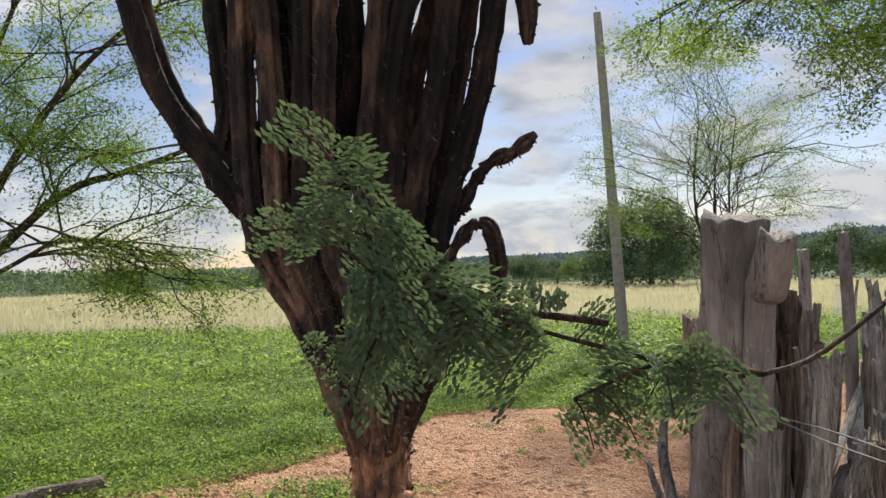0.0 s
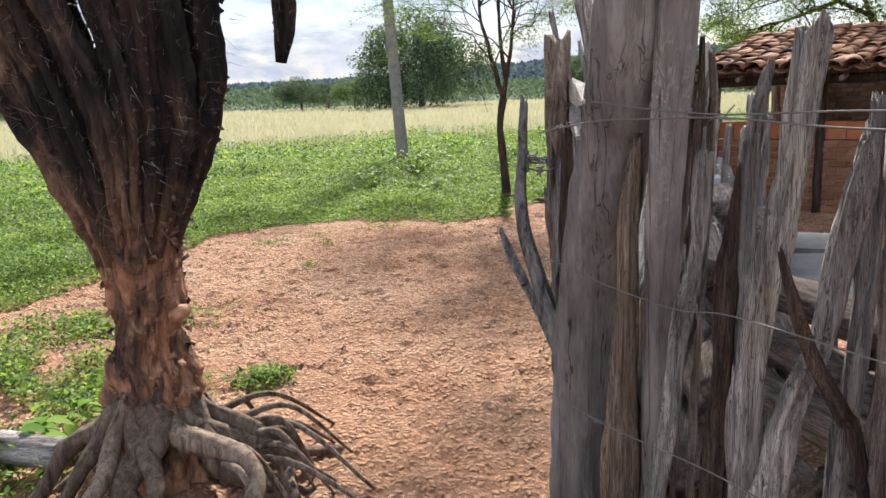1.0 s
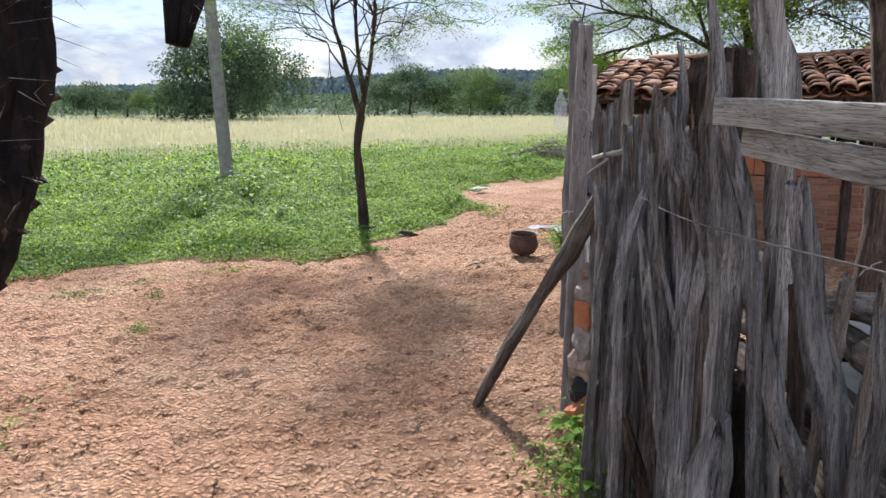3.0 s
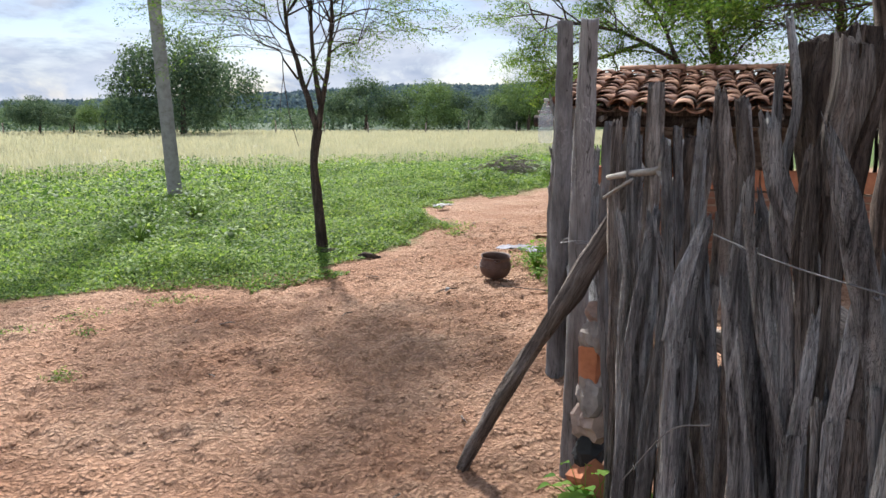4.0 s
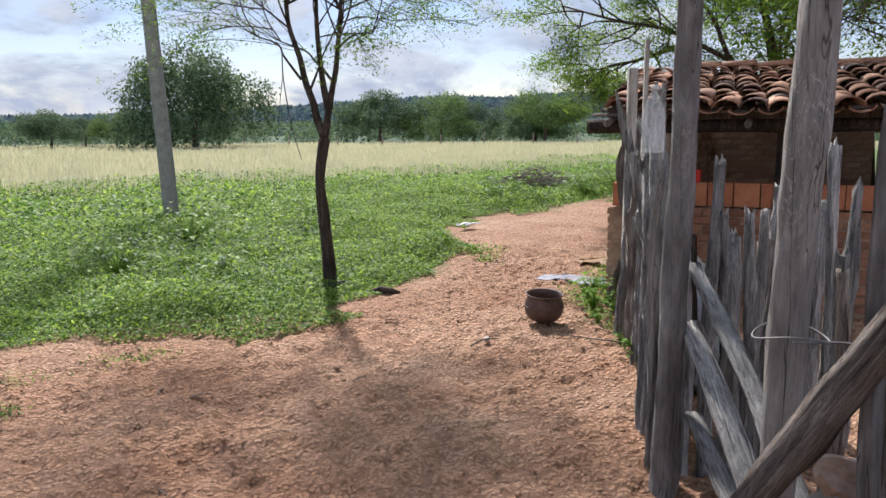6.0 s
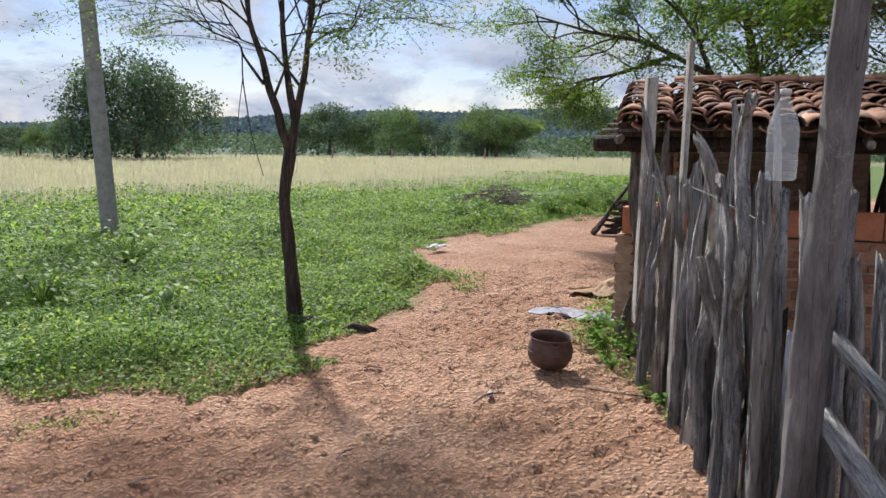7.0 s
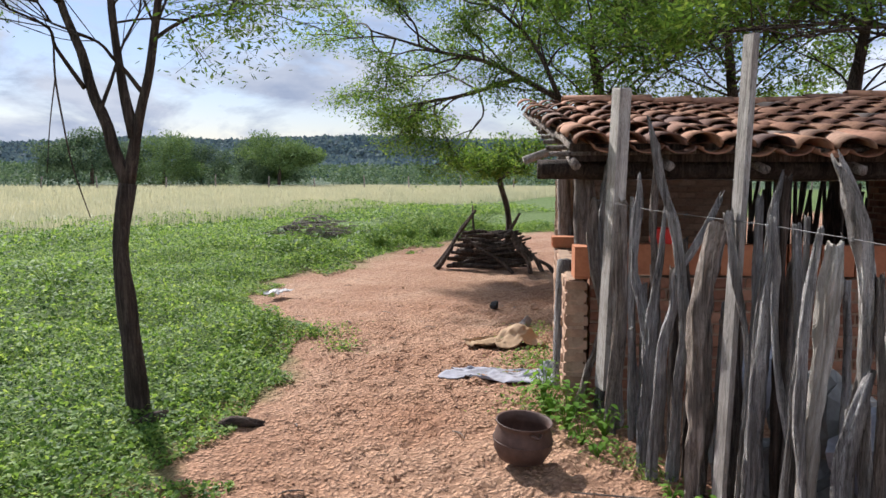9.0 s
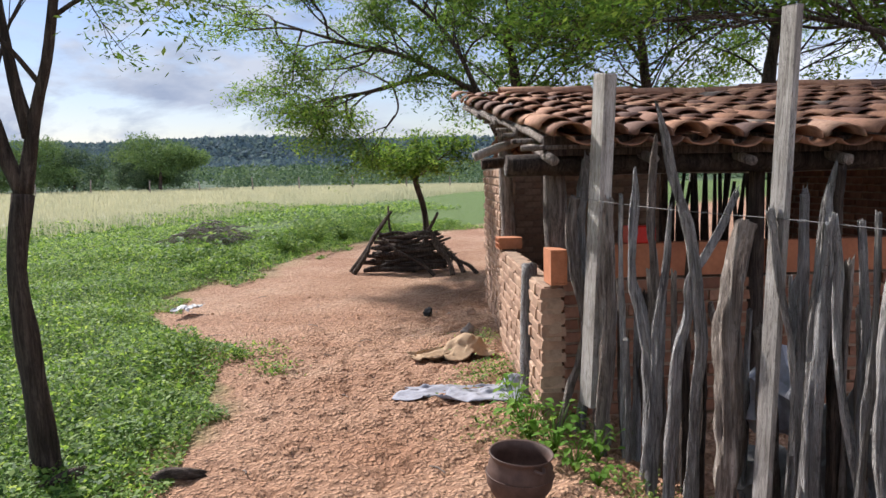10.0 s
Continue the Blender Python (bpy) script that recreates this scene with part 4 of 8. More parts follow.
pole([(0.795, 1.81, -0.08), (0.892, 1.78, 0.67), (0.91, 1.77, 0.809), (0.923, 1.77, 0.933), (0.938, 1.77, 1.03), (0.959, 1.76, 1.15), (0.965, 1.76, 1.27), (0.968, 1.76, 1.33)], [0.02, 0.02, 0.019, 0.022, 0.026, 0.019, 0.019, 0.017], "pale_grey", "grey knotted stake bound with wire", flat=0.8, jag=0.02)
pole([(0.952, 1.75, -0.08), (0.985, 1.74, 0.673), (0.991, 1.74, 0.811), (1, 1.74, 0.988), (1.01, 1.74, 1.12), (1.02, 1.74, 1.18), (1.02, 1.73, 1.3)], [0.024, 0.024, 0.023, 0.025, 0.029, 0.027, 0.014], "bark", "charred black stake beside the corner post", flat=0.8, jag=0.03)
pole([(0.903, 1.59, -0.08), (0.936, 1.58, 0.768), (0.945, 1.58, 0.996), (0.968, 1.57, 1.18), (0.992, 1.57, 1.31), (1.01, 1.56, 1.46), (1.02, 1.56, 1.52)], [0.034, 0.034, 0.032, 0.034, 0.035, 0.038, 0.039], "pale_grey", "broad pale grey stake with a split flat top", flat=0.5, jag=0.05)
pole([(0.803, 1.54, -0.08), (0.939, 1.51, 0.807), (0.962, 1.5, 0.957), (1, 1.49, 1.06), (1.02, 1.49, 1.17), (1.04, 1.48, 1.29), (1.05, 1.48, 1.37)], [0.034, 0.034, 0.031, 0.026, 0.028, 0.031, 0.014], "pale_grey", "pale grey stake with a notched top", flat=0.6, jag=0.03)
pole([(1.21, 1.33, -0.08), (1.02, 1.41, 0.859), (0.986, 1.42, 0.967), (0.941, 1.44, 1.06), (0.905, 1.44, 1.15), (0.891, 1.45, 1.21)], [0.017, 0.017, 0.016, 0.015, 0.013, 0.007], "bark", "dark split branch leaning across the stakes", flat=0.7, jag=0.03)
pole([(1.02, 1.72, -0.08), (1.03, 1.72, 1.22), (1.03, 1.72, 1.32), (1.04, 1.72, 1.4), (1.05, 1.71, 1.47)], [0.016, 0.016, 0.015, 0.016, 0.01], "grey_wood", "", flat=0.8, jag=0.03)
pole([(1, 1.51, -0.08), (1.05, 1.5, 0.804), (1.06, 1.49, 0.947), (1.07, 1.49, 1.15), (1.08, 1.49, 1.42)], [0.023, 0.023, 0.023, 0.021, 0.018], "grey_wood", "", flat=0.8)
pole([(1.02, 1.98, -0.08), (1.07, 1.96, 1.25), (1.08, 1.96, 1.4), (1.08, 1.96, 1.54)], [0.008, 0.008, 0.008, 0.006], "brown_wood", "")
pole([(1.05, 1.95, -0.08), (1.09, 1.94, 1.28), (1.1, 1.94, 1.4), (1.09, 1.94, 1.51)], [0.011, 0.011, 0.011, 0.009], "brown_wood", "")
pole([(0.963, 1.99, -0.08), (1.06, 1.98, 1.25), (1.07, 1.98, 1.36), (1.07, 1.98, 1.47)], [0.011, 0.011, 0.01, 0.008], "brown_wood", "")
pole([(0.836, 2.03, -0.08), (1.02, 1.99, 1.24), (1.03, 1.99, 1.31), (1.04, 1.99, 1.38)], [0.012, 0.012, 0.012, 0.009], "brown_wood", "")
stake([(1.42, 0), (1.41, 1.38)], 0.03, 0.0, "brown_wood")
stake([(1.33, 0), (1.32, 1.5)], 0.035, 0.02, "bark")
stake([(1.2, 0), (1.19, 1.3)], 0.032, -0.02, "grey_wood")
stake([(1.08, 0), (1.07, 1.45)], 0.036, 0.01, "brown_wood")
stake([(0.95, 0), (0.94, 1.35)], 0.033, 0, "bark")
stake([(0.8, 0), (0.79, 1.5)], 0.04, 0.02, "brown_wood")
stake([(0.62, 0), (0.61, 1.3)], 0.034, 0, "bark")
stake([(0.42, 0), (0.41, 1.4)], 0.038, 0, "brown_wood")
pole([(0.93, 2.10, 0.0), (0.90, 2.13, 0.5), (0.868, 2.17, 0.82), (0.815, 2.28, 1.13), (0.85, 2.39, 1.30), (0.872, 2.43, 1.43)], [0.03, 0.03, 0.026, 0.018, 0.015, 0.013], "grey_wood", "grey stick forking from one root beside the post")
pole([(0.868, 2.17, 0.82), (0.80, 2.31, 1.03), (0.782, 2.37, 1.11)], [0.016, 0.012, 0.007], "grey_wood")
pole([(1.00, 2.45, -0.08), (0.985, 2.44, 0.8), (0.965, 2.43, 1.2), (0.952, 2.39, 1.42), (0.945, 2.37, 1.57)], [0.036, 0.036, 0.037, 0.04, 0.04], "brown_wood", "tall dark brown stake wound with barbed wire")
pole([(1.02, 2.50, -0.08), (0.955, 2.33, 0.6), (0.935, 2.30, 1.1), (0.925, 2.28, 1.36)], [0.026, 0.024, 0.021, 0.015], "bark", "blackened stake with a broken top")

# between the corner and the gate
pole([(1.01, 2.35, -0.08), (0.974, 2.38, 0.874), (0.969, 2.38, 0.99), (0.957, 2.39, 1.11), (0.951, 2.39, 1.23), (0.949, 2.39, 1.28)], [0.044, 0.044, 0.043, 0.04, 0.038, 0.026], "grey_wood", "stout grey stake with a rotten hollow top", flat=0.85, jag=0.05)
pole([(1.37, 2.71, -0.08), (1.25, 2.76, 0.834), (1.23, 2.77, 0.993), (1.2, 2.79, 1.11), (1.17, 2.8, 1.25), (1.14, 2.81, 1.36)], [0.04, 0.04, 0.041, 0.043, 0.04, 0.033], "grey_wood", "dark grey slab leaning between the stakes", flat=0.45, jag=0.02)
pole([(1.31, 2.66, -0.08), (1.16, 2.73, 0.742), (1.14, 2.74, 0.845), (1.11, 2.75, 0.923), (1.08, 2.77, 1.03), (1.07, 2.77, 1.12)], [0.023, 0.023, 0.029, 0.033, 0.027, 0.017], "grey_wood", "curved grey stake ending in two horns", flat=0.8, jag=0.07)
pole([(1.42, 2.99, -0.08), (1.33, 3.02, 1.05), (1.32, 3.03, 1.17), (1.3, 3.04, 1.29), (1.25, 3.06, 1.46), (1.23, 3.07, 1.58), (1.21, 3.08, 1.7)], [0.021, 0.021, 0.021, 0.018, 0.015, 0.014, 0.01], "grey_wood", "thin winding grey stick")
pole([(1.73, 3.24, -0.08), (1.55, 3.33, 0.916), (1.52, 3.34, 1.12), (1.47, 3.36, 1.27), (1.44, 3.38, 1.35), (1.41, 3.39, 1.46)], [0.032, 0.032, 0.032, 0.028, 0.026, 0.018], "grey_wood", "")
pole([(1.34, 3.06, -0.08), (1.31, 3.08, 0.826), (1.31, 3.08, 0.971), (1.31, 3.08, 1.14), (1.29, 3.08, 1.27), (1.27, 3.1, 1.43)], [0.031, 0.031, 0.033, 0.034, 0.031, 0.02], "pale_grey", "pale furrowed grey stake", flat=0.8)
pole([(1.35, 2.97, -0.08), (1.25, 3.02, 0.486), (1.23, 3.04, 0.622), (1.24, 3.03, 0.753), (1.25, 3.02, 0.866)], [0.073, 0.073, 0.072, 0.054, 0.021], "grey_wood", "stout stake with a swollen burl", flat=0.85, jag=0.03)
pole([(1.17, 2.69, -0.08), (1.11, 2.72, 0.672), (1.11, 2.72, 0.781), (1.1, 2.72, 0.876)], [0.056, 0.056, 0.049, 0.024], "grey_wood", "broad furrowed stump of a stake", flat=0.85, jag=0.05)
pole([(1.77, 3.88, -0.08), (1.78, 3.88, 0.328), (1.78, 3.88, 0.551), (1.78, 3.88, 0.81), (1.78, 3.88, 1.08)], [0.034, 0.034, 0.034, 0.029, 0.018], "pale_grey", "")
pole([(1.73, 3.56, -0.08), (1.66, 3.61, 0.243), (1.61, 3.63, 0.409), (1.57, 3.65, 0.57)], [0.031, 0.031, 0.029, 0.015], "bark", "burnt stub between the stakes")
pole([(1.41, 3.2, -0.08), (1.37, 3.21, 0.726), (1.37, 3.22, 0.9), (1.35, 3.22, 1.05)], [0.033, 0.033, 0.033, 0.021], "grey_wood", "", flat=0.7, jag=0.05)
pole([(1.72, 3.50, -0.08), (1.66, 3.44, 0.9), (1.63, 3.42, 1.2), (1.61, 3.40, 1.34), (1.60, 3.39, 1.46), (1.595, 3.385, 1.54), (1.59, 3.38, 1.60)], [0.045, 0.04, 0.042, 0.055, 0.084, 0.096, 0.082], "bark", "thick dark trunk standing upside down, its broad root end up", flat=0.85, jag=0.035, sides=36)
pole([(1.44, 3.01, -0.08), (1.39, 3.03, 1.25), (1.38, 3.03, 1.4), (1.36, 3.04, 1.53), (1.34, 3.05, 1.64), (1.32, 3.06, 1.74)], [0.035, 0.035, 0.038, 0.04, 0.039, 0.038], "pale_grey", "tall pale furrowed post rising above the fence", flat=0.7, jag=0.02)
pole([(1.2, 2.53, -0.08), (1.09, 2.58, 0.744), (1.06, 2.6, 0.94), (1.07, 2.59, 1.07), (1.06, 2.6, 1.2)], [0.035, 0.035, 0.026, 0.023, 0.013], "grey_wood", "", flat=0.7, jag=0.05)
pole([(2.31, 4.63, -0.08), (2.29, 4.64, 0.336), (2.26, 4.66, 0.887), (2.27, 4.66, 1.45)], [0.037, 0.037, 0.04, 0.042], "post_wood", "dark straight slab-like stake", flat=0.5, jag=0.01)
pole([(2.22, 4.55, -0.08), (2.23, 4.54, 1.05), (2.23, 4.54, 1.28), (2.25, 4.53, 1.5)], [0.027, 0.027, 0.027, 0.025], "brown_wood", "")
pole([(2, 4.2, -0.08), (2, 4.2, 1.01), (2, 4.2, 1.34), (2, 4.2, 1.56)], [0.027, 0.027, 0.033, 0.028], "brown_wood", "dark brown weathered post", flat=0.75, jag=0.03)
pole([(2.03, 4.25, -0.08), (2.02, 4.26, 0.562), (2, 4.27, 1.11), (2, 4.27, 1.4)], [0.026, 0.026, 0.028, 0.022], "grey_wood", "")
pole([(2.05, 4.2, -0.08), (1.97, 4.24, 0.772), (1.95, 4.25, 0.954), (1.95, 4.26, 1.08), (1.94, 4.26, 1.18)], [0.019, 0.019, 0.02, 0.023, 0.017], "pale_grey", "")
pole([(1.78, 4.09, -0.08), (1.81, 4.07, 0.683), (1.81, 4.07, 0.823), (1.83, 4.06, 0.964), (1.84, 4.05, 1.1), (1.86, 4.04, 1.22)], [0.027, 0.027, 0.028, 0.035, 0.024, 0.016], "grey_wood", "long grey stake with an open knot hole", flat=0.85)
pole([(1.86, 3.71, -0.08), (1.69, 3.84, 1.06), (1.69, 3.84, 1.09), (1.67, 3.85, 1.16), (1.66, 3.86, 1.23)], [0.004, 0.004, 0.004, 0.01, 0.007], "grey_wood", "")
pole([(1.79, 4.03, -0.08), (1.84, 4, 0.718), (1.85, 3.99, 0.897), (1.85, 3.99, 1.11), (1.84, 3.99, 1.25), (1.84, 4, 1.4)], [0.032, 0.032, 0.025, 0.021, 0.02, 0.017], "pale_grey", "", flat=0.8, jag=0.04)
pole([(1.92, 3.95, -0.08), (1.88, 3.97, 1), (1.87, 3.98, 1.26), (1.86, 3.98, 1.44)], [0.017, 0.017, 0.016, 0.014], "grey_wood", "")
pole([(1.86, 3.99, -0.08), (1.89, 3.98, 1.16), (1.89, 3.97, 1.32), (1.9, 3.97, 1.42)], [0.027, 0.027, 0.028, 0.026], "bark", "thick dark stake cut off level", flat=0.8, jag=0.01)
pole([(1.73, 3.85, -0.08), (1.73, 3.85, 0.796), (1.73, 3.85, 0.961), (1.76, 3.83, 1.2), (1.78, 3.82, 1.36), (1.79, 3.82, 1.45)], [0.034, 0.034, 0.033, 0.037, 0.037, 0.029], "brown_wood", "broad split grey-brown stake", flat=0.55, jag=0.05)
pole([(1.64, 3.75, -0.08), (1.63, 3.75, 0.866), (1.63, 3.75, 0.961), (1.65, 3.74, 1.11), (1.68, 3.72, 1.24)], [0.033, 0.033, 0.035, 0.029, 0.019], "grey_wood", "thick grey stake leaning against its neighbour", flat=0.85, jag=0.03)
pole([(1.67, 3.21, -0.08), (1.46, 3.37, 0.965), (1.44, 3.39, 1.07), (1.42, 3.4, 1.19), (1.4, 3.41, 1.31), (1.4, 3.41, 1.36)], [0.009, 0.009, 0.009, 0.009, 0.009, 0.007], "pale_grey", "thin pale winding stick", jag=0.02)
pole([(1.71, 3.41, -0.08), (1.57, 3.5, 0.885), (1.54, 3.52, 1.11), (1.54, 3.52, 1.23), (1.54, 3.52, 1.29)], [0.032, 0.032, 0.03, 0.025, 0.018], "grey_wood", "", flat=0.7, jag=0.04)
pole([(1.59, 3.37, -0.08), (1.46, 3.45, 0.935), (1.44, 3.46, 1.1), (1.43, 3.47, 1.17)], [0.021, 0.021, 0.017, 0.01], "grey_wood", "short pointed stake in front of the fence", flat=0.8, jag=0.06)
pole([(1.7, 3.34, -0.08), (1.54, 3.43, 1.13), (1.53, 3.44, 1.27), (1.52, 3.45, 1.41), (1.52, 3.45, 1.55)], [0.013, 0.013, 0.011, 0.011, 0.009], "grey_wood", "")
pole([(1.63, 3.77, -0.08), (1.65, 3.75, 0.75), (1.66, 3.75, 0.932), (1.67, 3.74, 1.11), (1.69, 3.73, 1.25)], [0.033, 0.033, 0.032, 0.027, 0.014], "grey_wood", "", flat=0.8, jag=0.04)
pole([(2.25, 4.46, -0.08), (2.21, 4.49, 0.323), (2.18, 4.51, 0.604), (2.16, 4.52, 1.14), (2.16, 4.52, 1.45)], [0.029, 0.029, 0.028, 0.027, 0.022], "brown_wood", "")
pole([(2.02, 4.25, -0.08), (2.02, 4.25, 0.467), (2.01, 4.26, 0.87), (1.99, 4.27, 1.28), (1.99, 4.27, 1.48)], [0.028, 0.028, 0.027, 0.025, 0.017], "grey_wood", "")
pole([(1.86, 4.15, -0.08), (1.89, 4.13, 0.551), (1.9, 4.12, 0.774), (1.91, 4.11, 0.976), (1.91, 4.11, 1.21)], [0.031, 0.031, 0.034, 0.03, 0.019], "grey_wood", "", flat=0.75, jag=0.05)
pole([(1.9, 4.16, -0.08), (1.88, 4.17, 0.61), (1.88, 4.18, 0.85), (1.88, 4.17, 1.02), (1.86, 4.19, 1.2)], [0.02, 0.02, 0.017, 0.017, 0.01], "pale_grey", "")
pole([(1.85, 3.63, -0.08), (1.75, 3.69, 0.934), (1.73, 3.7, 1.15), (1.71, 3.71, 1.36), (1.7, 3.72, 1.52)], [0.036, 0.036, 0.037, 0.037, 0.022], "brown_wood", "dark broad split stake", flat=0.6, jag=0.04)
pole([(1.86, 3.72, -0.08), (1.79, 3.77, 0.722), (1.76, 3.79, 1.02), (1.74, 3.8, 1.24), (1.74, 3.8, 1.44)], [0.028, 0.028, 0.027, 0.024, 0.017], "grey_wood", "")
pole([(1.74, 3.4, -0.08), (1.61, 3.47, 0.886), (1.58, 3.49, 1.11), (1.56, 3.5, 1.27)], [0.025, 0.025, 0.022, 0.017], "grey_wood", "")
pole([(1.79, 3.54, -0.08), (1.69, 3.6, 0.866), (1.66, 3.62, 1.17), (1.66, 3.62, 1.36), (1.64, 3.63, 1.5)], [0.024, 0.024, 0.021, 0.019, 0.015], "brown_wood", "")
pole([(1.58, 3.32, -0.08), (1.5, 3.36, 0.82), (1.48, 3.37, 1.03), (1.47, 3.38, 1.18), (1.45, 3.39, 1.29), (1.46, 3.39, 1.38), (1.47, 3.38, 1.47), (1.46, 3.38, 1.54), (1.45, 3.39, 1.62)], [0.02, 0.02, 0.018, 0.016, 0.013, 0.011, 0.009, 0.009, 0.007], "grey_wood", "slender wavy grey stake")
pole([(1.75, 3.41, -0.08), (1.62, 3.49, 0.856), (1.6, 3.51, 1.03), (1.58, 3.52, 1.15), (1.59, 3.51, 1.24), (1.58, 3.52, 1.31)], [0.034, 0.034, 0.038, 0.035, 0.033, 0.013], "grey_wood", "", flat=0.5, jag=0.04)
pole([(1.52, 3.28, -0.08), (1.47, 3.31, 0.848), (1.46, 3.32, 1.1), (1.45, 3.33, 1.24), (1.45, 3.33, 1.35), (1.45, 3.33, 1.42)], [0.027, 0.027, 0.024, 0.024, 0.02, 0.012], "brown_wood", "", flat=0.8, jag=0.04)
pole([(1.53, 3.27, -0.08), (1.48, 3.3, 1.2), (1.47, 3.31, 1.35), (1.47, 3.31, 1.43), (1.48, 3.3, 1.51), (1.48, 3.3, 1.58)], [0.026, 0.026, 0.027, 0.036, 0.05, 0.042], "brown_wood", "thick dark burl of wood topping a stake", flat=0.7, jag=0.07)
pole([(1.46, 3.06, -0.08), (1.35, 3.12, 0.96), (1.34, 3.13, 1.1), (1.32, 3.14, 1.2), (1.3, 3.15, 1.28), (1.28, 3.16, 1.35), (1.26, 3.17, 1.41), (1.25, 3.18, 1.45)], [0.021, 0.021, 0.022, 0.024, 0.023, 0.022, 0.013, 0.005], "grey_wood", "arched thick grey stake", flat=0.85, jag=0.03)
pole([(1.32, 3.19, -0.08), (1.34, 3.19, 0.927), (1.34, 3.19, 1.01), (1.34, 3.18, 1.12), (1.35, 3.18, 1.22)], [0.02, 0.02, 0.018, 0.016, 0.005], "grey_wood", "", flat=0.8, jag=0.03)
pole([(1.38, 3.17, -0.08), (1.36, 3.17, 0.927), (1.36, 3.17, 1.03), (1.37, 3.17, 1.13)], [0.025, 0.025, 0.021, 0.008], "brown_wood", "")
pole([(1.41, 3.27, -0.08), (1.39, 3.28, 0.865), (1.39, 3.28, 0.952), (1.39, 3.27, 1.06), (1.4, 3.27, 1.16)], [0.022, 0.022, 0.02, 0.016, 0.007], "grey_wood", "")
pole([(1.75, 3.6, -0.08), (1.7, 3.63, 1.11), (1.7, 3.64, 1.29), (1.69, 3.64, 1.4), (1.68, 3.65, 1.5)], [0.017, 0.017, 0.017, 0.019, 0.018], "pale_grey", "", flat=0.6, jag=0.02)

# gate posts
stake([(5.33, 0), (5.28, 1.04), (5.22, 1.83)], 0.041, -0.03, "post_wood", "gate_post", 1.0, "smooth round grey gate post", 0.01, 0.95, 18, 0.1)
stake([(6.59, 0), (6.53, 0.9), (6.42, 1.97)], 0.055, -0.02, "post_wood", "gate_post", 1.0, "thick round grey gate post", 0.02, 0.8, 20, 0.12)

# from the gate to the hut's corner
stake([(6.95, 0), (6.92, 0.47), (7.0, 1.33)], 0.031, -0.02)
stake([(6.82, 0), (6.80, 0.35), (6.80, 0.75), (6.78, 1.05), (6.76, 1.25), (6.88, 1.6)], 0.034, -0.05, "post_wood", label="grey stake with a knotted burl and thin top", taper=0.35, swell=2)
stake([(7.0, 0), (7.0, 0.92), (7.08, 1.28)], 0.024, 0.05)
stake([(7.04, 0), (7.05, 0.41), (7.17, 1.3)], 0.025, 0.0)
stake([(7.18, 0), (7.18, 0.35), (7.23, 0.77), (7.14, 1.02), (7.25, 1.40), (7.16, 1.6)], 0.036, -0.05, label="crooked thick grey stake")
stake([(7.23, 0), (7.24, 0.67), (7.21, 1.05), (7.45, 1.31)], 0.025, -0.08)
stake([(7.34, 0), (7.33, 1.2)], 0.03, 0.03)
board([(9.83, 0.2), (9.69, 1.88)], 0.10, 0.07, 0.0, label="square grey post standing above the fence")
stake([(10.05, 0), (9.95, 0.6), (10.02, 1.05), (9.95, 1.5)], 0.05, 0.07)
board([(8.59, -0.05), (8.48, 1.95)], 0.068, 0.026, -0.025, label="long narrow grey board standing above the fence")
pole([(5.17, 8.61, -0.08), (5.23, 8.54, 0.261), (5.26, 8.5, 0.412), (5.28, 8.47, 0.624), (5.25, 8.51, 0.894), (5.24, 8.54, 1.13), (5.25, 8.51, 1.28)], [0.03, 0.03, 0.033, 0.033, 0.041, 0.044, 0.038], "brown_wood", "curved brown-grey stake at the fence end", flat=0.8, jag=0.03)
pole([(5.12, 8.34, -0.08), (5.14, 8.32, 0.285), (5.15, 8.3, 0.632), (5.15, 8.3, 1), (5.15, 8.3, 1.28)], [0.048, 0.048, 0.051, 0.05, 0.036], "brown_wood", "")
pole([(5.11, 8.2, -0.08), (5.11, 8.21, 0.591), (5.1, 8.22, 0.926), (5.1, 8.22, 1.3)], [0.019, 0.019, 0.016, 0.014], "grey_wood", "")
pole([(4.93, 8.05, -0.08), (4.95, 8.03, 0.374), (4.92, 8.06, 0.746), (4.9, 8.1, 0.956), (4.91, 8.09, 1.24), (4.91, 8.09, 1.42)], [0.034, 0.037, 0.036, 0.031, 0.026, 0.01], "grey_wood", "slender grey stake with a thin tip")
pole([(5.04, 8.16, -0.08), (5.04, 8.16, 0.332), (5.03, 8.17, 0.609)], [0.036, 0.035, 0.035], "pale_grey", "", flat=0.4, jag=0.01)
pole([(4.99, 7.96, -0.08), (4.96, 8.01, 0.902), (4.95, 8.03, 1.16), (4.95, 8.02, 1.42), (4.96, 8.01, 1.56)], [0.023, 0.023, 0.023, 0.023, 0.01], "brown_wood", "")
pole([(4.67, 7.77, -0.08), (4.68, 7.76, 0.432), (4.69, 7.74, 0.67), (4.68, 7.75, 0.859), (4.67, 7.77, 1.07), (4.65, 7.8, 1.23), (4.63, 7.85, 1.39), (4.61, 7.87, 1.53), (4.59, 7.9, 1.67)], [0.036, 0.033, 0.033, 0.032, 0.028, 0.027, 0.027, 0.023, 0.009], "pale_grey", "tall forked slender grey stake")
pole([(4.75, 7.97, -0.08), (4.76, 7.95, 0.331), (4.77, 7.94, 0.633), (4.78, 7.93, 0.856), (4.79, 7.91, 1.05), (4.8, 7.9, 1.26)], [0.04, 0.037, 0.032, 0.027, 0.024, 0.017], "grey_wood", "")
